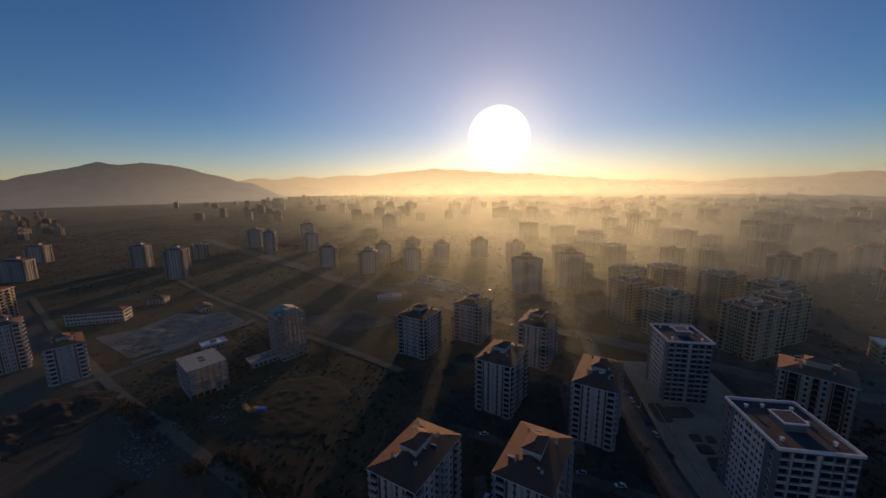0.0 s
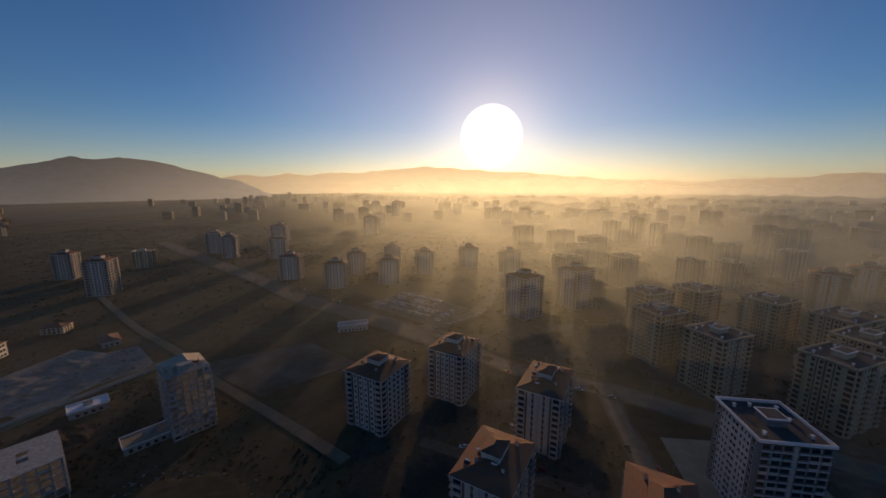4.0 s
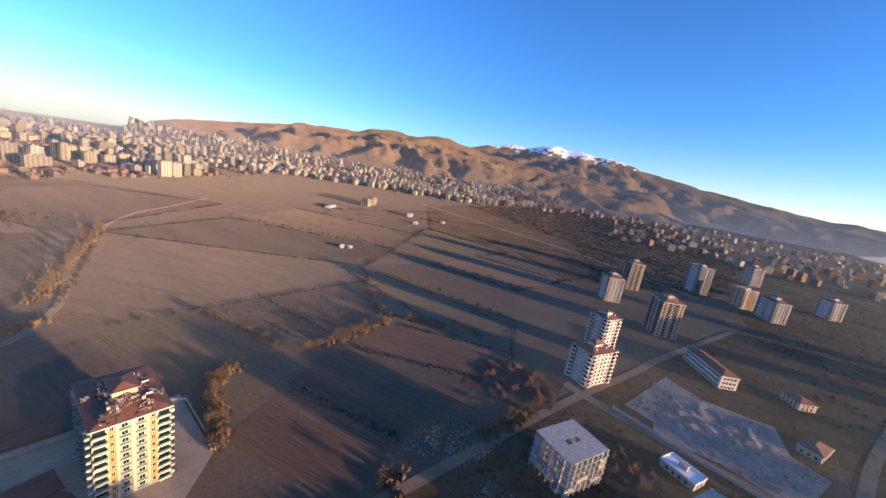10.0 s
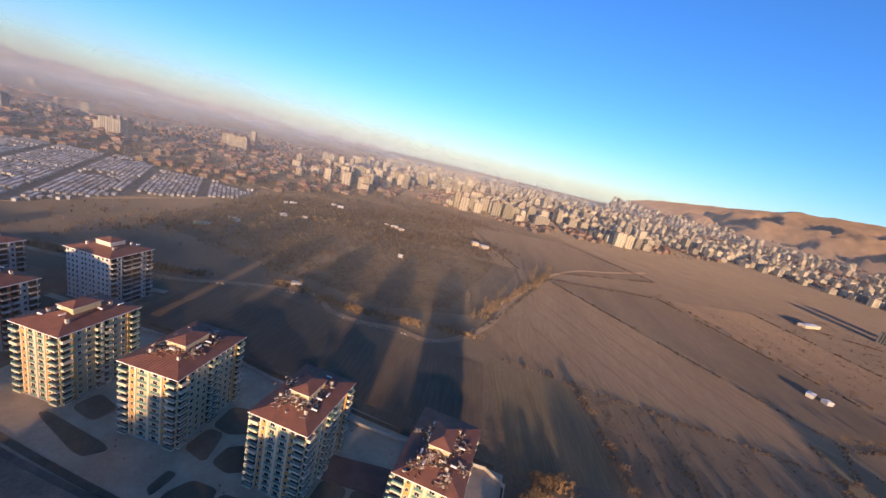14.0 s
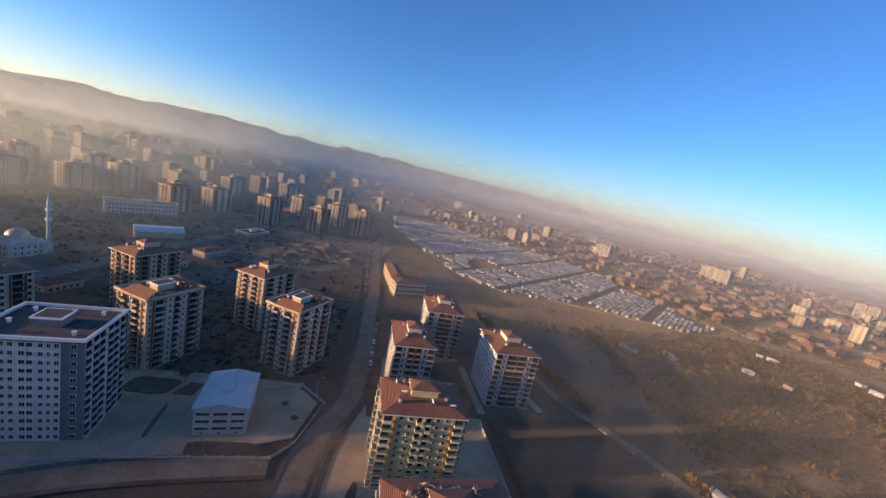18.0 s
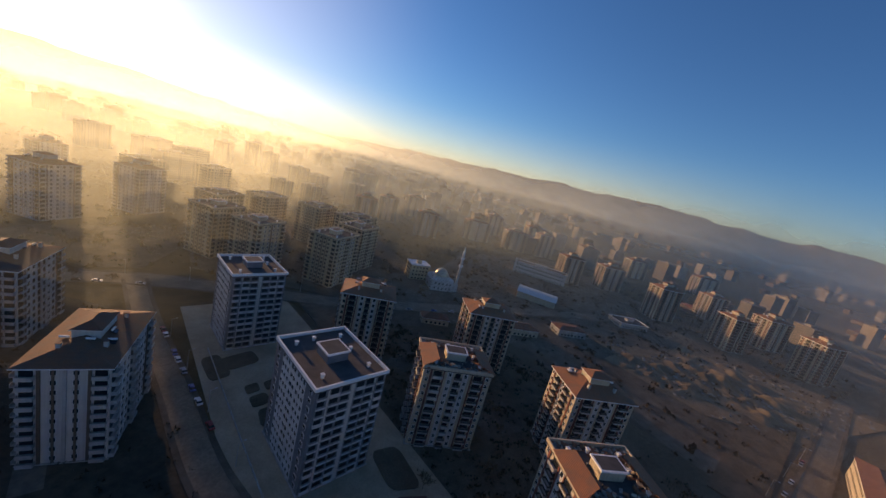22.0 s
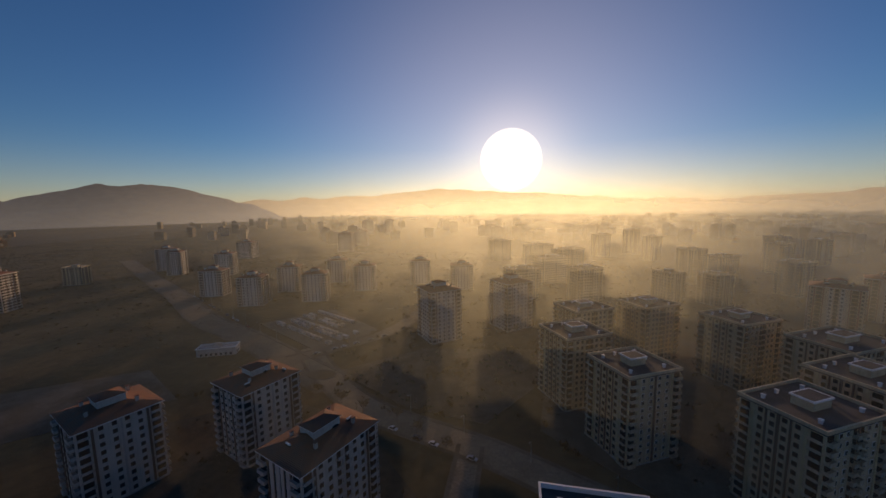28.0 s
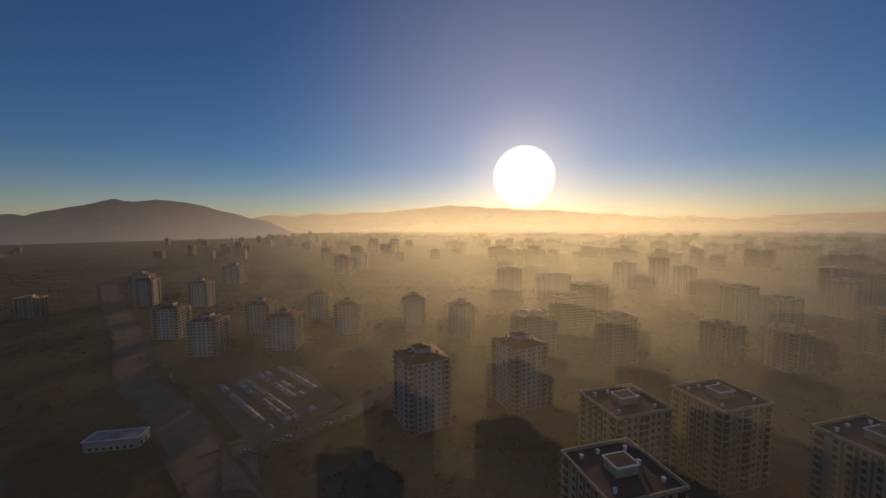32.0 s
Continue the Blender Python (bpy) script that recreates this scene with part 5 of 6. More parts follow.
def rise_at(x, y):
    """The town climbs the foot of the hills in the south-west."""
    az = math.degrees(math.atan2(-x, y - 110)) % 360
    r = math.hypot(x, y - 110)
    return max(0.0, (r - 2300) * 0.11) if 95 < az < 160 else 0.0


def far_town():
    tall, low, trees = Solid(), Solid(), Solid()

    def lifted(s, z, *row):
        n = len(s.verts)
        lump(s, *row)
        if z:
            s.verts[n:] = [(a, b, c + z) for a, b, c in s.verts[n:]]

    for i in range(-82, 84):
        for j in range(0, 62):
            x = i * 33 + rng.uniform(-9, 9) + (j % 3) * 9
            y = edge_y(x) - j * 34 - rng.uniform(0, 18)
            r = math.hypot(x, y - 110)
            estate = noise.noise(Vector((x / 210, y / 210, 3.0))) + 0.25 * noise.noise(Vector((x / 60, y / 60, 8.0)))
            if r > 3250 or (i % 6 == 3 or j % 8 == 5) and rng.random() < 0.85:
                continue
            z = rise_at(x, y)
            if r < 2400:
                for n in range(5):
                    k, q = rng.uniform(3, 6), rng.uniform(0, 6.28)
                    o = Vector((x + rng.gauss(0, 16), y + rng.gauss(0, 16), z))
                    e = Vector((math.cos(q) * k * 0.6, math.sin(q) * k * 0.6, 0))
                    trees.poly((o - e, o + e, o + Vector((rng.gauss(0, 1), rng.gauss(0, 1), k * rng.uniform(0.7, 1.4)))))
            if rng.random() < 0.14 + (0.12 if r > 2200 else 0):
                continue
            suburb = x > 180 and not (x < 460 and y < -640 and estate > -0.05)
            if suburb and rng.random() < 0.985 or estate < -0.16 or rng.random() < 0.12:
                for n in range(2):
                    hip = rng.random() < 0.75
                    lifted(low, z, x + rng.uniform(-6, 6), y + 14 * n, rng.uniform(10, 17), rng.uniform(8, 12), rng.uniform(4, 8), rng.choice((12, 12, 102)), 2 if hip else 1, 3, hip)
                continue
            h = rng.uniform(12, 24) if estate < 0.05 or x < -900 else rng.uniform(22, 38)
            if j < 7 and -1100 < x < 300 and len(placed) < 4 and h > 19:
                placed.append((x, y, rng.uniform(15, 24), rng.uniform(13, 17), int(h / 2.9), rng.choice((12, 12, 102))))
            else:
                lifted(tall, z, x, y, rng.uniform(13, 25), rng.uniform(11, 16), h, rng.choice((12, 12, 12, 102)), rng.choice((1, 1, 2)))
    tagged(new("far_town_trees", trees.mesh("far_town_trees", M["scrub"])), "dark bare trees between the far town's houses", "trees", kind="stuff")
    tagged(new("far_town_blocks", tall.mesh("far_town_blocks", *FAR_MATS)), "countless pale apartment blocks of the far town in low sun", "town", kind="stuff")
    tagged(new("far_town_houses", low.mesh("far_town_houses", *FAR_MATS)), "countless low red-roofed houses at the town's edge", "town", kind="stuff")
    mist_town = Solid()
    for i in range(-30, 60):
        for j in range(0, 34):
            x, y = i * 62 + rng.uniform(-24, 24), 640 + j * 70 + rng.uniform(-30, 30)
            r, az = math.hypot(x, y - 110), math.degrees(math.atan2(-x, y - 110))
            if r > 3300 or az > 50 or (x < -100 and rng.random() < 0.75) or rng.random() < 0.5 or (r < 1000 and x < 560):
                continue
            lump(mist_town, x, y, rng.uniform(18, 30), rng.uniform(15, 22), rng.uniform(22, 42), rng.choice((20, 30, 57)), 1)
    for i in range(0, 46):
        for j in range(0, 36):
            x, y = 560 + i * 56 + rng.uniform(-22, 22), -430 + j * 56 + rng.uniform(-22, 22)
            if math.hypot(x, y - 110) > 2900 or rng.random() < 0.6 + 0.25 * (x > 1000) or (y < -60 and x < 760):
                continue
            if rng.random() < 0.45:
                lump(mist_town, x, y, rng.uniform(18, 28), rng.uniform(14, 20), rng.uniform(18, 34), rng.choice((-33, 57)), 1)
            else:
                lump(mist_town, x, y, rng.uniform(10, 24), rng.uniform(9, 16), rng.uniform(4, 10), rng.choice((-33, 57)), 2, 3, True)
    tagged(new("misty_town_blocks", mist_town.mesh("misty_town_blocks", M["mist_dimmed_wall"], *FAR_MATS[1:])), "countless blocks of the northern and eastern town in mist", "town", kind="stuff")
    slope = Solid()
    for i in range(900):
        az, r = radians(rng.uniform(62, 118)), rng.uniform(1200, 2900)
        x, y = -r * math.sin(az), 110 + r * math.cos(az)
        if y < edge_y(x) + 60 or rng.random() < 0.35 or (math.degrees(az) > 92 and r < 1800):
            continue
        lump(slope, x, y, rng.uniform(10, 22), rng.uniform(9, 15), rng.uniform(5, 20), rng.choice((12, 40, 102)), rng.choice((1, 2)), rng.choice((0, 3)))
    tagged(new("foothill_houses", slope.mesh("foothill_houses", *FAR_MATS)), "scattered pale houses on the rising ground under the mountain", "town", kind="stuff")


far_town()


def edge_block(x, y, w, d, floors, rot):
    """A block on the near edge of the far town."""
    h = floors * 2.9
    root = thing("apartment_block", "cream apartment block on the edge of the sunlit town", "building", at(x, y, rot), "town edge blocks")
    part("wall", Solid().box(-w / 2, -d / 2, 0, w / 2, d / 2, h), M["far_cream" if (x * 7) % 2 > 0.8 else "far_grey"], root)
    o = Solid()
    for turn, along in SIDES:
        length, half = (w, d / 2) if along else (d, w / 2)
        plain_windows(o, length, h, floors, 0, 3.6, 2.5, side_pose(turn, half), 0, 1.7)
    tagged(part("window_grid", o, M["glass"], root), kind="stuff")
    part("roof", Solid().box(-w / 2 - 0.5, -d / 2 - 0.5, h, w / 2 + 0.5, d / 2 + 0.5, h + 0.7).box(-w * 0.2, -d * 0.2, h + 0.7, w * 0.2, d * 0.2, h + 3.4), M["far_roof"], root)


for row in placed:
    edge_block(*row)
for x, y, w, fl in ((690, -575, 15, 12), (714, -583, 15, 12), (738, -590, 15, 11), (705, -604, 15, 12), (730, -612, 15, 12), (938, -556, 17, 11), (964, -566, 17, 11), (618, -872, 17, 12), (642, -882, 17, 12), (668, -890, 17, 12), (694, -898, 17, 11), (455, -1100, 18, 11), (482, -1112, 18, 11), (276, -870, 26, 9), (300, -905, 18, 10), (1080, -350, 18, 9), (1250, -420, 30, 6), (-717, -440, 20, 6), (-757, -458, 20, 6)):
    edge_block(x, y, w, 18, fl, 12)


def garden_shed(x, y, w, d, h, rot, wall, roof, label):
    root = thing("garden_shed", label, "shed", at(x, y, rot), "garden sheds")
    part("wall", Solid().box(-w / 2, -d / 2, 0, w / 2, d / 2, h).box(-0.5, -d / 2 - 0.05, 0, 0.5, -d / 2 + 0.05, 2.0, 1), [M[wall], M["brown"]], root)
    part("roof", hip_mesh(w, d, h * 0.3, 0.35, 0.12), [M[roof], M["rim"]], root, m=pose(0, 0, h))


for x, y, w, d, h, rot, wall, roof in ((51, -117, 7, 5, 3.2, 20, "offwhite", "offwhite"), (195, -375, 9, 5, 2.8, 10, "offwhite", "metal"), (203, -368, 5, 4, 2.6, 40, "offwhite", "metal"), (190, -237, 8, 6, 3, 30, "beige", "tile"), (181, -231, 6, 4, 2.6, 10, "offwhite", "metal"), (192, -195, 14, 6, 2.8, 25, "green_glass", "green_glass"), (145, -431, 9, 6, 3, 15, "offwhite", "metal"), (159, -438, 7, 5, 3, 80, "offwhite", "tile"), (43, -388, 10, 5, 3, 30, "beige", "metal"), (56, -391, 6, 5, 3, 0, "beige", "tile"), (31, -380, 7, 5, 3, 50, "beige", "metal"), (-93, -399, 12, 9, 5, 20, "beige", "metal"), (-79, -406, 10, 8, 5, 20, "beige", "metal"), (2, -254, 5, 4, 3, 10, "offwhite", "metal"), (167, -300, 7, 5, 3, 60, "offwhite", "metal"), (146, -315, 6, 5, 3, 20, "beige", "tile"), (-371, -167, 9, 5, 3, 40, "offwhite", "metal"), (-378, -160, 6, 5, 3, 10, "offwhite", "metal"), (-591, -429, 40, 10, 4, 25, "beige", "metal"), (-723, -309, 22, 12, 6, 30, "offwhite", "metal"), (-652, -243, 14, 8, 4, 20, "beige", "metal"), (-736, -227, 12, 8, 4, 10, "beige", "metal")):
    garden_shed(x, y, w, d, h, rot, wall, roof, "small pale shed with a shallow roof out among scrub and fields")


# ---- the trailer town ----
def within(x, y, ring):
    return sum((a[1] > y) != (b[1] > y) and x < (b[0] - a[0]) * (y - a[1]) / (b[1] - a[1]) + a[0] for a, b in zip(ring, ring[1:] + ring[:1])) % 2


HOMES = [(250, -318), (298, -235), (312, -132), (357, -93), (487, -66), (640, -46), (800, -62), (760, -200), (640, -280), (590, -357), (480, -400), (400, -372), (315, -392), (262, -390)]
MEADOW = [(404, -116), (411, -184), (463, -170), (452, -134)]


def trailers():
    row, across = Vector((0.585, -0.811)), Vector((0.811, 0.585))
    box = Solid().box(-1.5, -3.5, 0.35, 1.5, 3.5, 2.6).box(-1.62, -3.65, 2.6, 1.62, 3.65, 2.85, 1).box(1.5, -0.5, 0.4, 1.56, 0.5, 2.3, 2).box(-1.3, -3.2, 0.0, 1.3, 3.2, 0.35, 3)
    mesh = box.mesh("container_home", M["shade_panel"], M["canvas"], M["glass"], M["tyre"])
    rest, count, r = Solid(), 0, random.Random(4)
    turn = math.degrees(math.atan2(row.y, row.x)) - 90
    for i in range(-26, 106):
        for j in range(-52, 52):
            p = Vector((285, -262)) + across * (i * 5.1) + row * (j * 8.3 + (i % 5) * 1.3)
            gone = i % 13 in (7, 8) or j % 16 == 9 or noise.noise(Vector((p.x / 40, p.y / 40, 2.0))) < -0.42 or r.random() < 0.08
            if gone or not within(p.x, p.y, HOMES) or within(p.x, p.y, MEADOW):
                continue
            m = at(p.x + r.uniform(-0.3, 0.3), p.y + r.uniform(-0.3, 0.3), turn + r.uniform(-2, 2))
            if within(p.x, p.y, [(283, -262), (338, -140), (380, -120), (360, -240)]) and count < 60:
                count += 1
                ob = new("container_home", mesh)
                ob.matrix_world = m
                tagged(ob, "white container home with pale roof in long rows", "container", "container homes")
            else:
                rest.box(-1.5, -3.5, -0.3, 1.5, 3.5, 2.6, 1, m).box(-1.7, -3.8, 2.6, 1.7, 3.8, 2.85, 0, m)
    tagged(new("container_rows", rest.mesh("container_rows", M["canvas"], M["shade_panel"])), "endless rows of white container homes", "containers", kind="stuff")


patch("container_ground", HOMES, M["asphalt"], "grey gravel ground of the container town", "plot")
patch("container_meadow", MEADOW, M["soil"], "brown empty plot inside the container town", "plot")
lane("container_road", [(262, -300), (276, -258), (330, -134), (405, -100), (520, -72), (660, -46), (800, -20)], 6, M["dirt"], "gravel road along the container rows")
lane("container_cross_road", [(334, -138), (400, -226), (466, -318)], 8, M["asphalt"], "asphalt street through the container rows")
lane("container_back_road", [(660, -60), (640, -180), (580, -240), (540, -360), (400, -445), (250, -430)], 7, M["dirt"], "pale road behind the container rows")
lane("plain_road", [(780, -162), (700, -260), (590, -400), (500, -520)], 8, M["dirt"], "pale straight road across the plain")
trailers()


# ---- stalls of the parking field, kiosks and walls ----
def stalls():
    s = Solid().box(-2.2, -1.4, 0, 2.2, 1.4, 2.4)
    s.poly([(-2.5, -1.7, 2.5), (2.5, -1.7, 2.5), (2.5, 0, 3.1), (-2.5, 0, 3.1)], 1).poly([(2.5, 1.7, 2.5), (-2.5, 1.7, 2.5), (-2.5, 0, 3.1), (2.5, 0, 3.1)], 1)
    mesh = s.mesh("market_stall", M["offwhite"], M["canvas"])
    a, b = Vector((-128, 404)), Vector((-62, 372))
    away = Vector((0.44, 0.9)) * 7.4
    r = random.Random(8)
    for row in range(6):
        for i in range(13):
            if r.random() < 0.12 or (row > 3 and i > 8):
                continue
            p = a + (b - a) * (i / 12.0) + away * row + Vector((0, 3.0 if row % 2 else 0))
            ob = new("market_stall", mesh)
            ob.matrix_world = at(p.x, p.y, -26 + r.uniform(-2, 2))
            tagged(ob, "small market stall with pale pitched roof in a row", "stall", "market stalls")


patch("stall_ground", [(-146, 402), (-104, 452), (-40, 408), (-52, 352), (-62, 358)], M["asphalt"], "dull gravel of the parking field", "plot")
stalls()


def wall_run(points, high, label, post=5.0):
    root = thing("garden_wall", label, "wall", at(points[0][0], points[0][1]))
    o = Vector(points[0])
    for (x0, y0), (x1, y1) in zip(points, points[1:]):
        a, b = Vector((x0, y0)) - o, Vector((x1, y1)) - o
        n = max(1, int((b - a).length / post))
        turn = math.degrees(math.atan2((b - a).y, (b - a).x))
        for i in range(n):
            p, q = a + (b - a) * i / n, a + (b - a) * (i + 1) / n
            m = at(p.x, p.y, turn)
            part("wall_panel", Solid().box(0.2, -0.1, 0, (q - p).length - 0.2, 0.1, high), M["offwhite"], root, m=m)
            part("post", Solid().box(-0.2, -0.2, 0, 0.2, 0.2, high + 0.3), M["beige"], root, m=m)


wall_run([(96, -24), (30, -20), (-40, -2), (-69, 1), (-96, 2), (-104, 8), (-97, 46)], 1.7, "pale garden wall with posts behind the apartment blocks", 6)
wall_run([(77, 203), (77, 150), (77.5, 92), (77, 62), (84, 55), (108, 46), (121, 57), (116, 72)], 1.2, "low pale wall round the office yard", 5)
wall_run([(-255, 180), (-243, 212), (-226, 262)], 2.0, "concrete site wall along the dirt street", 6)

patch("office_yard", [(83, 70), (87, 56), (108, 49), (117, 56), (114, 72)], M["paving"], "pale paved yard behind the office", "pavement")
for ring in ([(96, 57), (98, 55), (100, 57), (98, 59)], [(105, 62), (107, 60), (109, 62), (107, 64)], [(5.7, 51), (6.2, 46), (2, 40), (-7.2, 40.7), (-8, 44), (-4.4, 50.6)], [(-9, 41.5), (-20.4, 41.2), (-21, 48.9), (-9.6, 50.2)], [(-22.3, 43), (-33.4, 44), (-32.8, 48.2), (-22, 49.2)], [(-35.2, 44.2), (-53, 45.3), (-52.4, 47.4), (-35, 48.2)], [(14, 30.4), (12.2, 20.2), (5.6, 20.6), (3.4, 33.6)], [(1.6, 32.4), (0.6, 25.4), (-5, 22.6), (-10.8, 32.4), (-5.5, 34.8)], [(12.2, 18.6), (11.6, 7.2), (2.2, 6.2), (-3.2, 17), (4.2, 20.2)], [(-35, 38.4), (-36.6, 26.6), (-46.4, 27.6), (-45.8, 36.6), (-40.4, 38.8)], [(-47.8, 36.4), (-48.2, 27.2), (-59, 27.4), (-60.4, 38.6), (-53.2, 41.2)], [(12.2, 46.6), (11.4, 39.4), (7.8, 39.8), (9.2, 48.4)], [(67, 34), (65, 32), (33, 38), (39, 44)], [(61, 28), (59, 19), (47, 23), (49, 31)], [(79, 194), (93, 197), (94, 188), (81, 185)], [(84, 173), (89, 174), (89, 169), (84, 168)], [(91, 173), (95, 174), (95, 169), (91, 168)], [(84, 166), (90, 167), (91, 161), (84, 160)], [(85, 158), (91, 159), (88, 150), (84, 150)], [(87, 104.6), (104, 104.6), (104, 103.4), (87, 103.4)], [(110, 108), (120, 104), (122, 122), (112, 124)], [(74, 180), (82, 182), (80, 198), (73, 196)], [(108, 170), (122, 168), (123, 192), (110, 194)], [(85, 90), (84, 68), (78, 63), (78, 89)]):
    for turn in range(2):  # rounded corners
        ring = [(a[0] * p + b[0] * (1 - p), a[1] * p + b[1] * (1 - p)) for a, b in zip(ring, ring[1:] + ring[:1]) for p in (0.86, 0.14)]
    patch("planting_bed", ring, M["lawn"], "dark winter planting bed edged by paving", "flower bed")
patch("play_court", [(-35, 16), (-59, 15), (-59, 27), (-36, 27)], M["court"], "worn red play court", "court")
patch("garden_court", [(111, 105), (119, 101), (118, 96), (110, 98)], M["court"], "red paved corner of the forecourt", "court")
patch("green_park", [(332, 46), (352, 22), (232, 28), (230, 46)], M["lawn"], "rectangular park lawn with a light path", "lawn")
patch("grey_lot", [(344, -40), (372, -80), (309, -90), (275, -36)], M["asphalt"], "empty grey asphalt lot", "plot")
patch("traffic_island", [(-40 + 9 * math.cos(q * 0.5236), 328 + 6 * math.sin(q * 0.5236)) for q in range(12)], M["lawn"], "round dark traffic island", "traffic island")


# ---- trees, scrub, rubble, cars, lamps ----
def tree_meshes(high, spread, seed, poplar=False):
    """A bare winter tree: tapered trunk with limbs, and a crown of many small twig clumps with gaps."""
    r = random.Random(seed)
    wood, crown = Solid(), Solid()
    wood.tube((0, 0, 0), (0.1, 0.05, high * 0.55), 0.03 * high ** 0.8, 0.012 * high ** 0.8, 7)
    tips = []
    for i in range(11):
        z = high * r.uniform(0.15 if poplar else 0.28, 0.6)
        q = r.uniform(0, 2 * math.pi)
        out = spread * r.uniform(0.35, 0.8)
        tip = Vector((out * math.cos(q), out * math.sin(q), min(high, z + high * r.uniform(0.18, 0.4))))
        wood.tube((0.05, 0.03, z), tip, 0.012 * high ** 0.7, 0.02, 5)
        tips.append(tip)
    tips.append(Vector((0, 0, high * 0.8)))
    for i in range(130):
        c = r.choice(tips)
        p = c + Vector((r.gauss(0, spread * 0.28), r.gauss(0, spread * 0.28), r.gauss(0, high * 0.11)))
        if p.z < high * 0.1 or p.z > high * 1.08:
            continue
        d = (Vector((p.x, p.y, 0)) * 0.5 + Vector((r.gauss(0, 0.4), r.gauss(0, 0.4), 1.0 if poplar else 0.6))).normalized() * r.uniform(0.5, 1.2)
        side = d.cross(Vector((r.gauss(0, 1), r.gauss(0, 1), r.gauss(0, 1)))).normalized() * r.uniform(0.08, 0.2)
        crown.poly((p - side, p + side, p + d + side * 0.3))
        crown.poly((p + side, p - side * 0.4 + d * 0.4, p + d * 0.8 + side * 2))
    return wood.mesh("trunk", M["bark"]), crown.mesh("crown", M["twig"])


POPLARS = [tree_meshes(h, s, k, True) for h, s, k in ((11, 1.8, 1), (8.5, 1.6, 2), (12, 2.0, 3))]
BROAD = [tree_meshes(h, s, k) for h, s, k in ((6, 2.6, 4), (4.5, 2.2, 5), (8, 3.4, 6))]


def tree(x, y, kinds, r, label, group):
    trunk, crown = r.choice(kinds)
    root = thing("tree", label, "tree", at(x, y, r.uniform(0, 360)) @ Matrix.Scale(r.uniform(0.75, 1.2), 4), group)
    part("trunk", trunk, None, root)
    part("crown", crown, None, root)


def tree_row(points, step, kinds, label, group, seed, jitter=1.2, double=0.0):
    step, r = step * 1.5, random.Random(seed)
    for (x0, y0), (x1, y1) in zip(points, points[1:]):
        n = max(1, int(math.hypot(x1 - x0, y1 - y0) / step))
        for i in range(n):
            u = i / n
            tree(x0 + (x1 - x0) * u + r.gauss(0, jitter), y0 + (y1 - y0) * u + r.gauss(0, jitter), kinds, r, label, group)
            if r.random() < double:
                tree(x0 + (x1 - x0) * u + r.gauss(0, jitter * 3), y0 + (y1 - y0) * u + r.gauss(0, jitter * 3), kinds, r, label, group)


GOLD = "bare poplar catching the low sun beside the stream"
BUSH = "bare brown hedge tree between fields"
tree_row([(-89, -147), (-115, -205), (-152, -285), (-190, -359)], 5.5, POPLARS, GOLD, "stream poplars", 1, 3, 0.3)
tree_row([(66, -116), (36, -120), (8, -104), (-40, -102), (-62, -100), (-85, -122)], 7, POPLARS[:2] + BROAD, GOLD, "stream trees", 2, 4, 0.5)
tree_row([(-99, 46), (-108, 26), (-119, 2), (-133, -2)], 2.6, BROAD, BUSH, "hedge trees", 3, 0.9, 0.3)
tree_row([(-165, 9), (-200, 14), (-243, 16)], 2.6, BROAD, BUSH, "hedge trees", 4, 0.9, 0.3)
tree_row([(-251, 4), (-268, 44), (-281, 80)], 4, BROAD[:2], BUSH, "hedge trees", 5, 1.5)
tree_row([(-305, -55), (-252, 0)], 6, BROAD[:2], BUSH, "hedge trees", 6, 1.5)
tree_row([(-332, -97), (-440, -132), (-560, -170)], 9, BROAD, BUSH, "hedge trees", 7, 2)
tree_row([(-330, 92), (-338, -60)], 9, BROAD[:2], BUSH, "hedge trees", 8, 2)
tree_row([(-425, 62), (-428, -60)], 8, BROAD, BUSH, "hedge trees", 9, 2)
tree_row([(-335, -362), (-436, -134)], 9, BROAD, BUSH, "hedge trees", 10, 2)
tree_row([(-160, -8), (-152, -84)], 7, BROAD[:2], BUSH, "hedge trees", 12, 1.5)
tree_row([(-128, 104), (-180, 126), (-236, 148)], 8, BROAD[:2], "dry shrub beside the dirt lane", "lane shrubs", 13, 2)
tree_row([(240, -130), (200, -180), (150, -300), (60, -330)], 9, BROAD, "bare scrub tree before the container town", "scrub trees", 14, 12, 0.6)
tree_row([(0, 320), (30, 345), (60, 370), (100, 410)], 7, BROAD, "bare park tree on the dark lawn", "park trees", 15, 8, 0.5)
tree_row([(128, 84), (160, 110), (180, 130), (150, 160)], 6, BROAD, "bare garden tree between the blocks", "garden trees", 16, 6, 0.6)
tree_row([(150, 318), (140, 360), (180, 340), (230, 320)], 8, BROAD, "bare garden tree between the sand-coloured blocks", "garden trees", 17, 7, 0.6)
tree_row([(-30, 306), (20, 292), (60, 276)], 9, BROAD[:2], "small bare street tree along the kerb", "street trees", 18, 1.0)


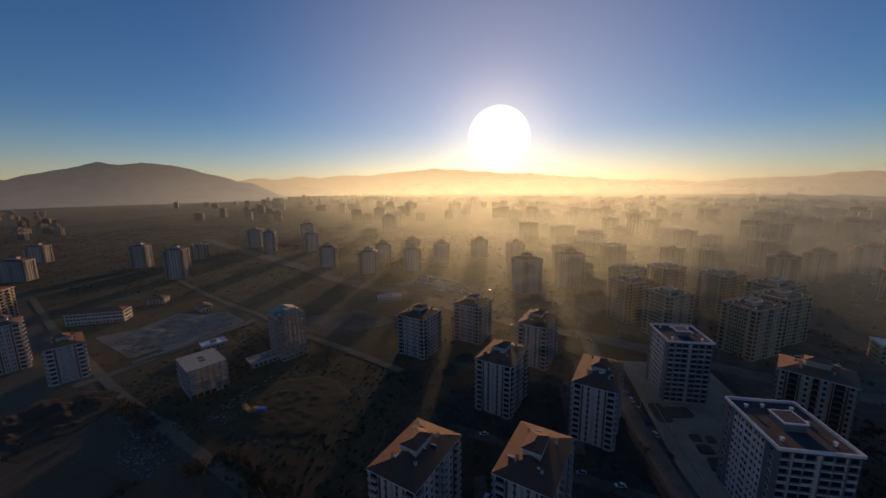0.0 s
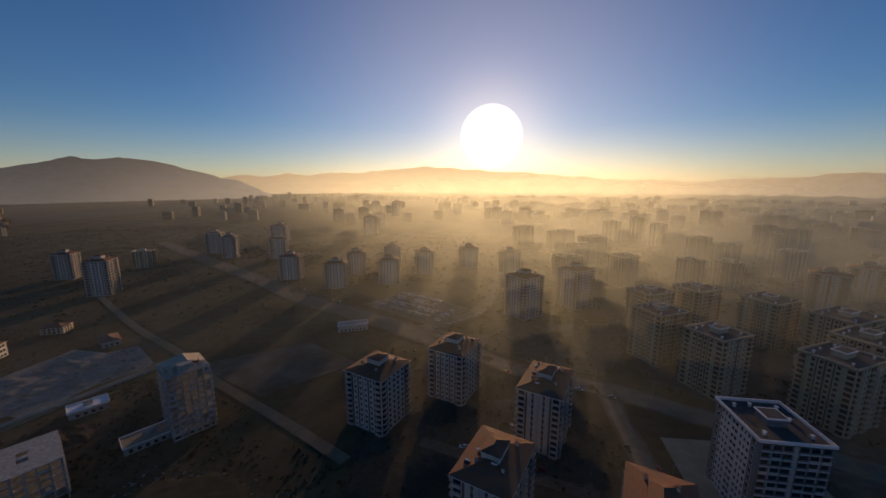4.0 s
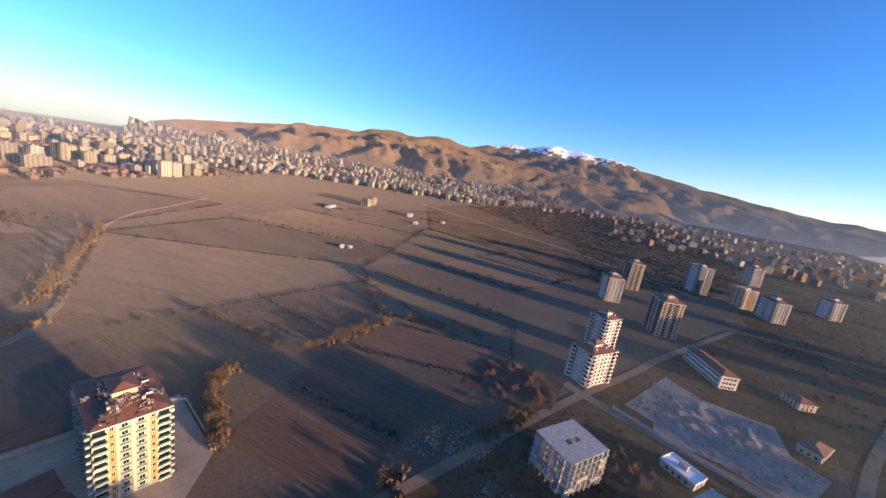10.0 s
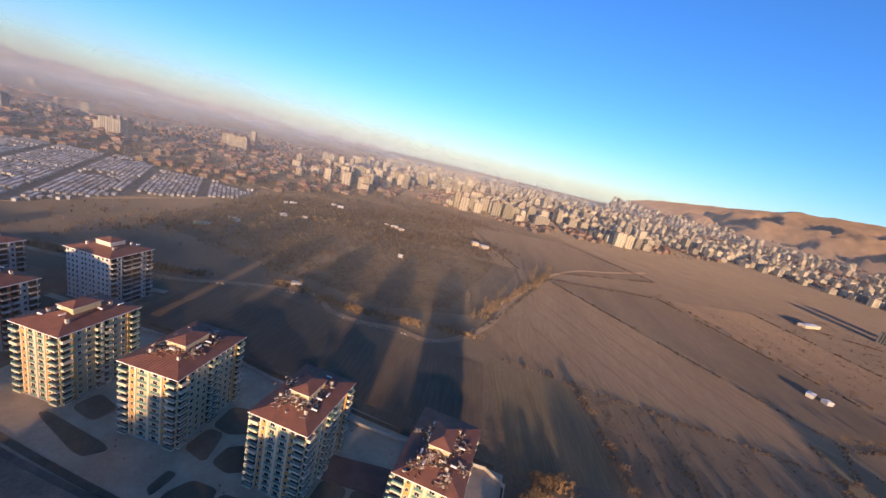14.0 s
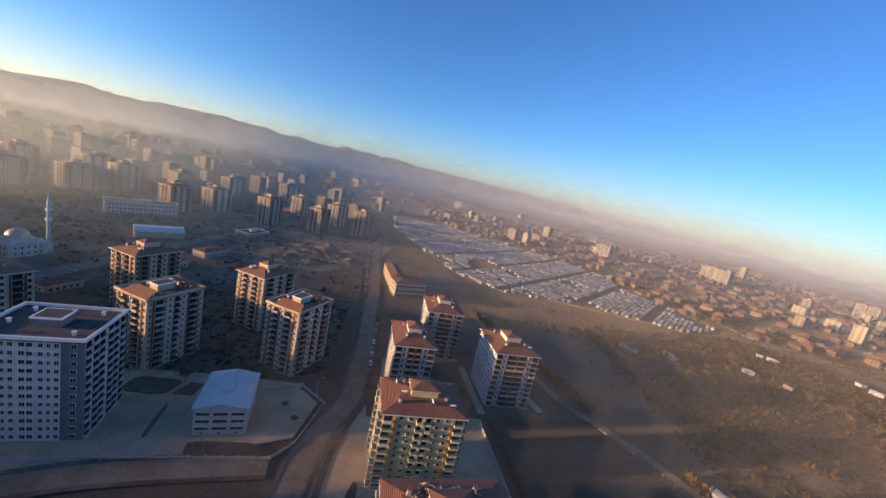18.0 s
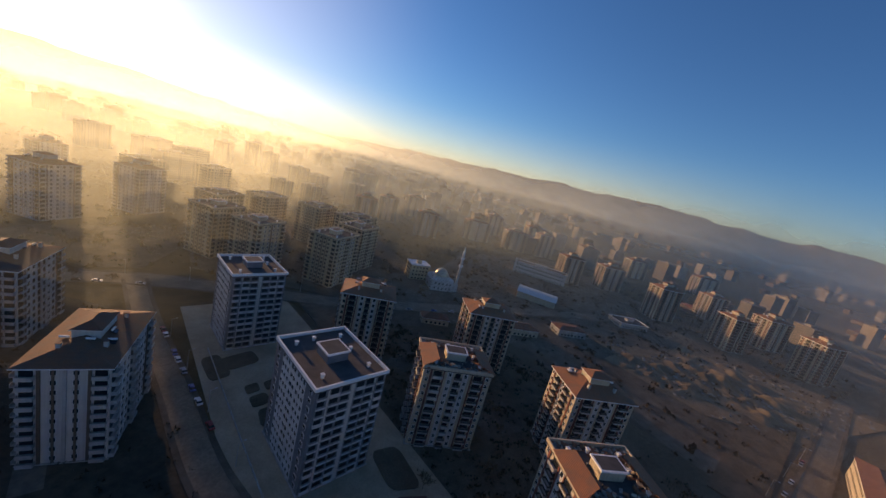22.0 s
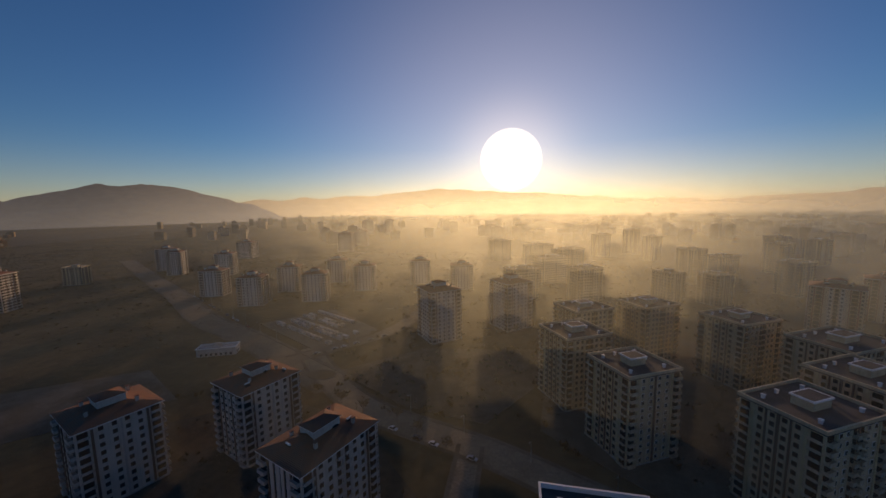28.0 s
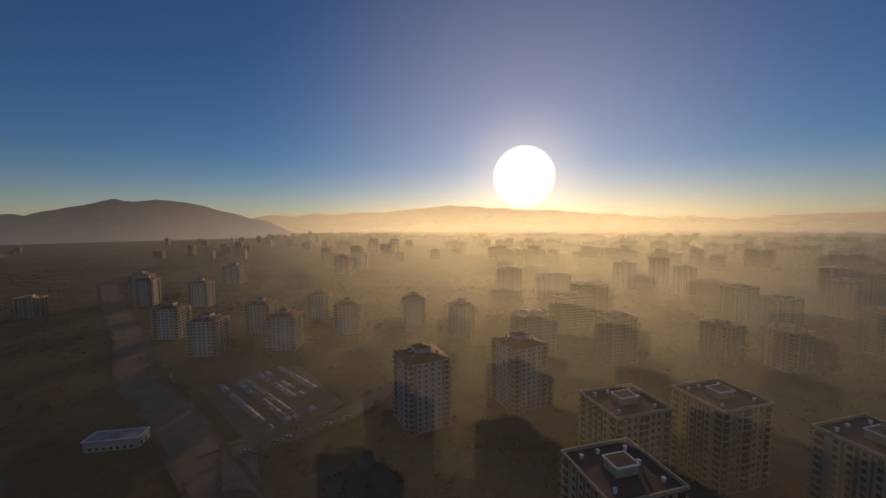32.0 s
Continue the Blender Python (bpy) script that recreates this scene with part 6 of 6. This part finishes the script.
def scatter(name, label, category, ring, count, mat, size, seed, flat=False):
    """Many small clumps or stones over an area."""
    r, s = random.Random(seed), Solid()
    xs, ys = [p[0] for p in ring], [p[1] for p in ring]
    inside = lambda x, y: sum((a[1] > y) != (b[1] > y) and x < (b[0] - a[0]) * (y - a[1]) / (b[1] - a[1]) + a[0] for a, b in zip(ring, ring[1:] + ring[:1])) % 2  # noqa: E731
    done = 0
    while done < count:
        x, y = r.uniform(min(xs), max(xs)), r.uniform(min(ys), max(ys))
        done += 1
        if not inside(x, y) or noise.noise(Vector((x / 18, y / 18, seed))) < r.uniform(-0.5, 0.2):
            continue
        k = size * r.uniform(0.4, 1.3)
        if flat:
            s.box(-k, -k * 0.6, -0.2, k, k * 0.6, k * r.uniform(0.3, 0.9), 0, pose(x, y, 0, r.uniform(-20, 20), r.uniform(-20, 20), r.uniform(0, 180)))
        else:
            for i in range(6):
                q = r.uniform(0, 6.28)
                o = Vector((x + r.gauss(0, k * 0.5), y + r.gauss(0, k * 0.5), 0))
                d = Vector((math.cos(q) * k * 0.5, math.sin(q) * k * 0.5, 0))
                s.poly((o - d, o + d, o + Vector((r.gauss(0, 0.3) * k, r.gauss(0, 0.3) * k, k * r.uniform(0.6, 1.3)))))
    tagged(new(name, s.mesh(name, mat)), label, category, kind="stuff")


def hedges(name, label, lines, thick, size, per_metre, mat, seed):
    """Overgrown field borders: upright tangles of twigs along lines."""
    r, s = random.Random(seed), Solid()
    for (x0, y0), (x1, y1) in lines:
        run = math.hypot(x1 - x0, y1 - y0)
        for i in range(int(run * per_metre)):
            u = r.random()
            x, y = x0 + (x1 - x0) * u, y0 + (y1 - y0) * u
            if noise.noise(Vector((x / 22, y / 22, seed))) < -0.25:
                continue
            o = Vector((x + r.gauss(0, thick), y + r.gauss(0, thick), 0))
            k, q = size * r.uniform(0.4, 1.3), r.uniform(0, 6.28)
            d = Vector((math.cos(q), math.sin(q), 0)) * k * 0.45
            s.poly((o - d, o + d, o + Vector((r.gauss(0, 0.3) * k, r.gauss(0, 0.3) * k, k * r.uniform(0.7, 1.4)))))
            s.poly((o - d * 0.5 + Vector((0, 0, k * 0.3)), o + d * 1.4 + Vector((0, 0, k * 0.4)), o + d * 0.3 + Vector((0, 0, k * 1.1))))
    tagged(new(name, s.mesh(name, mat)), label, "hedge", kind="stuff")


hedges("field_borders", "dry brown growth along the field borders", [((-95, -132), (-176, -318)), ((-176, -318), (-332, -97)), ((-332, -97), (-306, -58)), ((-306, -58), (-108, -91)), ((-153, -84), (-162, -8)), ((-200, -78), (-197, -2)), ((-300, -62), (-250, 0)), ((-306, -92), (-262, 70)), ((-330, -74), (-322, 92)), ((-420, -60), (-425, 60)), ((-530, -40), (-530, 90)), ((-338, -95), (-440, -130)), ((-430, -130), (-620, -200)), ((-334, -362), (-434, -134)), ((-500, -420), (-560, -180)), ((-180, -322), (-330, -362)), ((-140, -335), (-60, -560)), ((-190, -360), (-380, -470)), ((-380, -470), (-260, -640)), ((-640, -200), (-620, -20)), ((-620, -20), (-530, -40)), ((-330, 92), (-262, 112)), ((-420, 60), (-530, 92)), ((-530, 92), (-640, 130)), ((-640, 130), (-760, 40)), ((-760, 40), (-620, -120)), ((-246, 26), (-272, 110)), ((-190, 14), (-226, 110)), ((-142, 30), (-150, 98)), ((-700, -300), (-900, -150)), ((-560, -420), (-900, -330))], 1.2, 1.4, 1.5, M["scrub"], 31)
hedges("hedge_growth", "thick bare bushes filling the hedges", [((-99, 46), (-119, 2)), ((-119, 2), (-133, -2)), ((-165, 9), (-243, 16)), ((-251, 4), (-281, 80)), ((-60, 94), (-128, 118)), ((-128, 108), (-236, 150)), ((66, -116), (8, -104)), ((8, -104), (-85, -112)), ((-89, -147), (-190, -359)), ((100, -96), (240, -70))], 2.1, 2.6, 5.0, M["twig"], 32)
hedges("plain_trees", "dark bare trees and thickets over the southern plain", [((40, -330), (200, -400)), ((60, -340), (-120, -420)), ((120, -420), (-40, -540)), ((200, -520), (400, -430)), ((240, -130), (180, -250)), ((180, -250), (220, -400)), ((300, -470), (560, -400)), ((-100, -600), (150, -640)), ((70, -150), (150, -300)), ((-20, -250), (60, -320))], 24, 2.6, 5.0, M["scrub"], 33)
scatter("scrub_west", "dry brown scrub over the waste ground", "scrub", [(-60, 90), (-125, 118), (-240, 158), (-232, 262), (-120, 222), (-60, 200)], 3000, M["scrub"], 0.8, 1)
scatter("west_woods", "dark bare woodland over the western plain", "woodland", [(-560, 130), (-900, 40), (-1230, -420), (-2150, -300), (-2300, 250), (-1250, 420), (-700, 290)], 42000, M["scrub"], 1.9, 25)
scatter("scrub_south", "dark leafless scrub beyond the stream", "scrub", [(60, -130), (230, -165), (250, -390), (150, -560), (-60, -560), (-110, -330), (-60, -130)], 30000, M["scrub"], 0.9, 2)
scatter("scrub_far", "dry scrub between the far fields", "scrub", [(-440, -140), (-330, -365), (-480, -430), (-700, -500), (-900, -400), (-900, 60), (-560, 120), (-530, -30)], 4500, M["scrub"], 0.8, 3)
scatter("field_grass", "tufts of dry grass in the brown fields", "grass", [(-153, -84), (-300, -62), (-250, 0), (-162, -8)], 1500, M["scrub"], 0.6, 4)
scatter("north_gardens", "bare trees and bushes filling the northern gardens", "scrub", [(-140, 250), (-60, 300), (60, 300), (250, 220), (420, 300), (420, 640), (200, 900), (-300, 900), (-500, 620), (-200, 470), (-40, 440), (-60, 340)], 6500, M["scrub"], 2.0, 21)
scatter("east_gardens", "bare trees and bushes between the eastern blocks", "scrub", [(230, 190), (240, 30), (560, -10), (760, 100), (760, 420), (420, 560), (330, 330)], 4500, M["scrub"], 1.9, 22)
# clutter added so that its shadows darken and break up the sunlit plots
scatter("north_west_scrub", "weeds and bushes added to darken the north-western plots", "scrub", [(-150, 330), (-330, 310), (-560, 310), (-1200, 380), (-1100, 900), (-500, 1000), (-300, 760), (-420, 560), (-230, 440)], 9000, M["scrub"], 1.1, 23)
scatter("site_weeds", "dark weeds over the waste ground by the sites", "scrub", [(-60, 92), (-128, 118), (-240, 160), (-330, 198), (-520, 290), (-330, 298), (-230, 262), (-60, 206)], 2600, M["scrub"], 0.7, 24)
scatter("park_scrub", "dark bushes of the park", "scrub", [(-30, 334), (8, 378), (83, 391), (140, 440), (60, 300), (20, 306)], 900, M["evergreen"], 1.3, 5)
scatter("garden_bushes", "dark evergreen bushes between the blocks", "bushes", [(126, 50), (220, 36), (230, 170), (160, 210), (128, 200)], 2600, M["evergreen"], 1.3, 6)
hedges("track_stones", "low pale posts and shrubs along the gravel track", [((127, -75), (95, -88.5)), ((95, -88.5), (68, -100.5)), ((68, -100.5), (34, -107.5)), ((30, -107.5), (14, -90.5)), ((14, -90.5), (-11, -86.5)), ((-11, -86.5), (-34, -90.5)), ((-34, -90.5), (-56, -86.5)), ((-56, -86.5), (-74, -102)), ((-74, -102), (-98, -143))], 0.15, 0.9, 0.8, M["offwhite"], 35)
scatter("block_bushes", "dark bushes and young trees round the brown-roofed blocks", "bushes", [(-60, 84), (58, 70), (64, 140), (56, 238), (0, 290), (-48, 298), (-88, 260), (-62, 200)], 1500, M["scrub"], 1.1, 26)
scatter("block_litter", "pale litter and fallen tiles on the gardens", "rubble", [(-60, 84), (58, 70), (64, 140), (56, 238), (0, 290), (-48, 298), (-88, 260), (-62, 200)], 700, M["rubble"], 0.3, 27, True)
scatter("rubble_lane", "pale rubble heaps beside the dirt lane", "rubble", [(-147, 101), (-166, 104), (-205, 132), (-196, 141), (-156, 130)], 1800, M["rubble"], 0.5, 7, True)
scatter("rubble_waste", "scattered builders' waste on the dark ground", "rubble", [(-160, 140), (-150, 190), (-112, 190), (-80, 186), (-92, 150), (-110, 126)], 1800, M["rubble"], 0.45, 8, True)
scatter("rubble_plot", "pale rubble across the levelled plot", "rubble", [(-325, 212), (-268, 190), (-236, 260), (-274, 280)], 1100, M["rubble"], 0.9, 9, True)
scatter("rubble_east", "brown rubble of demolished houses", "rubble", [(300, 60), (324, 140), (431, 70), (460, -26), (339, 18)], 1600, M["rubble"], 1.2, 10, True)
scatter("rubble_yard", "fallen roof tiles round the apartment blocks", "rubble", [(-96, 46), (-98, 4), (-30, -8), (40, -14), (44, 36), (-60, 60)], 700, M["tile"], 0.35, 11, True)


def mounds(name, centre, radius, high, wave, seed, label, mat="earth"):
    """Ground that diggers have left uneven: heaps and hollows that fade out to the level ground."""
    s, n = Solid(), 52
    for i in range(n + 1):
        for j in range(n + 1):
            x, y = centre[0] + radius * (2 * i / n - 1), centre[1] + radius * (2 * j / n - 1)
            d = math.hypot(2 * i / n - 1, 2 * j / n - 1) + 0.25 * noise.noise(Vector((x / radius * 2, y / radius * 2, seed)))
            f = max(0.0, min(1.0, (0.95 - d) * 2.5))
            h = noise.fractal(Vector((x / wave, y / wave, seed)), 0.8, 2.2, 4)
            s.verts.append((x, y, f * (0.45 + high * max(-0.2, h)) + STACK[0] * 0.9 - 0.35 * (f < 0.01)))
    for i in range(n):
        for j in range(n):
            a = i * (n + 1) + j
            s.faces.append((a, a + n + 1, a + n + 2, a + 1))
    s.slots = [0] * len(s.faces)
    ob = tagged(new(name, s.mesh(name, M[mat])), label, "earth mound", kind="stuff")
    for p in ob.data.polygons:
        p.use_smooth = True


mounds("earth_mounds", (-238, 124), 26, 4.5, 9.0, 1, "reddish heaps of dug earth beside the lane")
mounds("site_mounds", (-212, 188), 17, 4.0, 7.0, 2, "curved earth heaps between the sites")
mounds("demolition_mounds", (378, 58), 46, 5.0, 14.0, 3, "brown earth heaps on the demolition ground", "dirt")
mounds("demolition_mounds", (330, 92), 30, 4.0, 10.0, 6, "brown earth heaps on the demolition ground", "dirt")
mounds("plot_mounds", (-280, 236), 34, 2.2, 8.0, 4, "pale heaps of broken stone on the plot", "grey_plot")
mounds("waste_mounds", (-120, 160), 30, 0.7, 5.0, 5, "dark uneven waste ground with builders' rubbish", "town_soil")


def car_mesh_parts():
    body = Solid().box(-0.88, -2.1, 0.35, 0.88, 2.1, 0.85)
    cabin = Solid()
    lo, hi = [(-0.84, -1.5), (0.84, -1.5), (0.84, 1.0), (-0.84, 1.0)], [(-0.68, -1.1), (0.68, -1.1), (0.68, 0.4), (-0.68, 0.4)]
    for i in range(4):
        a, b = lo[i], lo[(i + 1) % 4]
        c, d = hi[(i + 1) % 4], hi[i]
        cabin.poly(((*a, 0.85), (*b, 0.85), (*c, 1.45), (*d, 1.45)), 1)
    cabin.poly([(*p, 1.45) for p in hi], 0)
    wheel = Solid().tube((-0.1, 0, 0), (0.1, 0, 0), 0.32, 0.32, 10)
    return body, cabin, wheel


CAR_BODY, CAR_CABIN, CAR_WHEEL = car_mesh_parts()
WHEEL_MESH = CAR_WHEEL.mesh("wheel", M["tyre"])
CAR_MESHES = [(CAR_BODY.mesh("body", p), CAR_CABIN.mesh("cabin", p, M["glass"])) for p in PAINTS]
NAMES = ("white", "black", "grey", "red", "blue")


def car(x, y, rot, k):
    root = thing("car", NAMES[k] + " car parked beside the street", "car", at(x, y, rot, STACK[0]), "parked cars")
    part("body", CAR_MESHES[k][0], None, root)
    part("cabin", CAR_MESHES[k][1], None, root)
    for sx, sy in ((-1, -1), (1, -1), (-1, 1), (1, 1)):
        part("wheel", WHEEL_MESH, None, root, m=pose(0.8 * sx, 1.3 * sy, 0.32))


crng = random.Random(21)
for (x0, y0), (x1, y1), n, off in (((120, 33), (205, 22), 9, 5.8), ((66, 150), (58, 230), 8, 4.6), ((-70, 352), (-30, 402), 6, 7), ((-300, 462), (-150, 380), 10, -11), ((0, 301), (62, 282), 5, 7.5), ((214, 22), (320, 12), 7, -5.6), ((150, 240), (240, 212), 5, 7.6)):
    t = Vector((x1 - x0, y1 - y0)).normalized()
    for i in range(n):
        u = (i + crng.uniform(0.1, 0.9)) / n
        car(x0 + (x1 - x0) * u + t.y * off, y0 + (y1 - y0) * u - t.x * off, math.degrees(math.atan2(t.y, t.x)) - 90 + crng.uniform(-3, 3), crng.choice((0, 0, 1, 2, 2, 3, 4)))
for x, y, rot in ((-40, 106, -20), (-49, 118, 70), (-8, 118, -15), (30, 138, 100), (44, 134, 100), (-12, 154, 100), (8, 150, 100), (30, 180, 0), (31, 168, 180), (-20, 222, 100), (14, 214, 100), (2, 240, 10)):
    car(x, y, rot, crng.choice((0, 0, 1, 2, 3)))
for i in range(9):
    car(118 + crng.uniform(-18, 14), 330 + 6 * i + crng.uniform(-2, 2), 30 + crng.choice((0, 90)), crng.choice((0, 1, 2)))


def truck(x, y, rot, mat, label):
    root = thing("tipper_truck", label, "truck", at(x, y, rot))
    part("bed", Solid().box(-1.2, -3.6, 1.0, 1.2, 1.2, 2.6), mat, root)
    part("cab", Solid().box(-1.15, 1.5, 0.7, 1.15, 3.5, 2.9), M["ochre"], root)
    for sy in (-2.6, -1.3, 2.5):
        for sx in (-1, 1):
            part("wheel", WHEEL_MESH, None, root, m=pose(1.0 * sx, sy, 0.5) @ Matrix.Scale(1.5, 4))


BLUE = material("bright_blue_tarpaulin", (0.03, 0.16, 0.55), 0.6, 0.15, 1.0)
truck(-139, 149, 60, M["ochre"], "yellow tipper truck among builders' waste")
truck(-132, 150, 100, BLUE, "small truck with bright blue load cover")


def lamp(x, y, rot):
    root = thing("street_lamp", "tall grey steel street lamp with one arm", "street lamp", at(x, y, rot, STACK[0]), "street lamps")
    part("pole", Solid().tube((0, 0, 0), (0, 0, 8.5), 0.11, 0.06, 8), M["steel"], root)
    part("arm", Solid().tube((0, 0, 8.4), (1.6, 0, 8.8), 0.05, 0.04, 6), M["steel"], root)
    part("lamp_head", Solid().box(1.4, -0.15, 8.7, 2.1, 0.15, 8.85), M["steel"], root)


for (x0, y0), (x1, y1), n in (((-300, 474), (-90, 362), 8), ((10, 308), (150, 250), 5), ((100, 52), (320, 18), 8), ((80, 70), (64, 230), 6)):
    t = Vector((x1 - x0, y1 - y0)).normalized()
    for i in range(n):
        u = (i + 0.5) / n
        lamp(x0 + (x1 - x0) * u, y0 + (y1 - y0) * u, math.degrees(math.atan2(t.y, t.x)) - 90)


# ---- morning mist: nested see-through ring sheets stand in for haze, thicker towards the sun and further out ----
def mist_material(seed, tone):
    m = bpy.data.materials.new("haze_ring_sheet")
    m.use_nodes = True
    nodes, links = m.node_tree.nodes, m.node_tree.links
    nodes.clear()
    geo, attr, nz = nodes.new("ShaderNodeNewGeometry"), nodes.new("ShaderNodeAttribute"), nodes.new("ShaderNodeTexNoise")
    attr.attribute_name = "thickness"
    nz.inputs["Scale"].default_value, nz.inputs["Detail"].default_value = 0.005, 3
    shift = nodes.new("ShaderNodeVectorMath")
    shift.operation = "MULTIPLY_ADD"
    shift.inputs[1].default_value = (1.0, 1.0, 2.2)
    shift.inputs[2].default_value = (seed * 311.0, seed * 97.0, 0)
    links.new(geo.outputs["Position"], shift.inputs[0])
    links.new(shift.outputs[0], nz.inputs["Vector"])
    wisp, mul = nodes.new("ShaderNodeMapRange"), nodes.new("ShaderNodeMath")
    for key, v in (("From Min", 0.3), ("From Max", 0.7), ("To Min", 0.8), ("To Max", 1.2)):
        wisp.inputs[key].default_value = v
    links.new(nz.outputs["Fac"], wisp.inputs["Value"])
    mul.operation, mul.use_clamp = "MULTIPLY", True
    links.new(wisp.outputs["Result"], mul.inputs[0])
    links.new(attr.outputs["Fac"], mul.inputs[1])
    clear, soft, through_, ahead, lobes, drops, mix, out = (nodes.new("ShaderNode" + k) for k in ("BsdfTransparent", "BsdfDiffuse", "BsdfTranslucent", "BsdfRefraction", "MixShader", "MixShader", "MixShader", "OutputMaterial"))
    # a tinted rough refraction lobe imitates haze glowing round the sun
    ahead.inputs["Color"].default_value, ahead.inputs["Roughness"].default_value, ahead.inputs["IOR"].default_value = (0.92, 0.97, 0.84, 1), 0.95, 0.50
    lobes.inputs[0].default_value = 0.4
    links.new(through_.outputs[0], lobes.inputs[1])
    links.new(ahead.outputs[0], lobes.inputs[2])
    soft.inputs["Color"].default_value = (*tone, 1)
    through_.inputs["Color"].default_value = (0.90, 0.98, 0.86, 1)
    drops.inputs[0].default_value = 0.70
    links.new(soft.outputs[0], drops.inputs[1])
    links.new(lobes.outputs[0], drops.inputs[2])
    links.new(mul.outputs[0], mix.inputs[0])
    links.new(clear.outputs[0], mix.inputs[1])
    links.new(drops.outputs[0], mix.inputs[2])
    links.new(mix.outputs[0], out.inputs["Surface"])
    return m


def haze_ring(radius, top, north, south, focus, mid, seed):
    """A see-through ring sheet standing in for haze. north, south: its thickness at the ground towards the sun and away
    from it; focus: how fast it thins out sideways from the bearing mid.
    """
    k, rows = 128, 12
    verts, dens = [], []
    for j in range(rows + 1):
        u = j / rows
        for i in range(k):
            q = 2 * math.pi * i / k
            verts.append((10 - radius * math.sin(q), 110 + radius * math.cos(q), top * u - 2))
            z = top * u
            # thickness gathers round the sun's bearing to imitate the haze's glow there
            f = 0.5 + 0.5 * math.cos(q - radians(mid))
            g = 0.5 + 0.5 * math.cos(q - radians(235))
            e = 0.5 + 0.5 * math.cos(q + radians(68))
            air = 0.09 * (1 - f) if radius < 310 else 0.0  # pale film on the near rings, added to lift dark tones away from the sun
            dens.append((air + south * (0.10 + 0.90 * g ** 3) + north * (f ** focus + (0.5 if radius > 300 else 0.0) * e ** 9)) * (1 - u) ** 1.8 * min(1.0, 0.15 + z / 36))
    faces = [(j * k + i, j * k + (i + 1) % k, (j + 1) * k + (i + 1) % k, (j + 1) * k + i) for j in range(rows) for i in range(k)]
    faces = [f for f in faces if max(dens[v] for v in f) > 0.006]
    me = bpy.data.meshes.new("haze_ring")
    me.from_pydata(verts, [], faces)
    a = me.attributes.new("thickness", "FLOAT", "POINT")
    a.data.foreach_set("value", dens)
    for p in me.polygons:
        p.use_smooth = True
    # near rings are tinted warm to offset blue shade, far ones grey-blue as haze
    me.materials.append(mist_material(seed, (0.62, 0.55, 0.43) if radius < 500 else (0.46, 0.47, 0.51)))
    return tagged(new("haze_ring", me), "see-through ring sheet standing in for morning haze", "mist", kind="stuff")


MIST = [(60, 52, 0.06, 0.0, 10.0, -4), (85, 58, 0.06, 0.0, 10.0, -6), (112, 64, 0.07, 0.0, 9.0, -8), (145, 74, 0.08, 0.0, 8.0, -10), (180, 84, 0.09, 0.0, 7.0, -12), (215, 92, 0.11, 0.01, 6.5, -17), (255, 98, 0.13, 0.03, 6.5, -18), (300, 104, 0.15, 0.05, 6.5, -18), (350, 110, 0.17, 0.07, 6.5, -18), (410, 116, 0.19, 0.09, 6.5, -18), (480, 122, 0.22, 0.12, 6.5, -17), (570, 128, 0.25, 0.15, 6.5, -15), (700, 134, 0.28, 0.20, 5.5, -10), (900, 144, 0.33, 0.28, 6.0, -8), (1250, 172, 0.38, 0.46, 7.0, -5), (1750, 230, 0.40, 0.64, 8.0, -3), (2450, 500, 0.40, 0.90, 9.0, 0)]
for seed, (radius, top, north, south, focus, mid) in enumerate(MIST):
    haze_ring(radius, top, north, south, focus, mid, seed + 1)
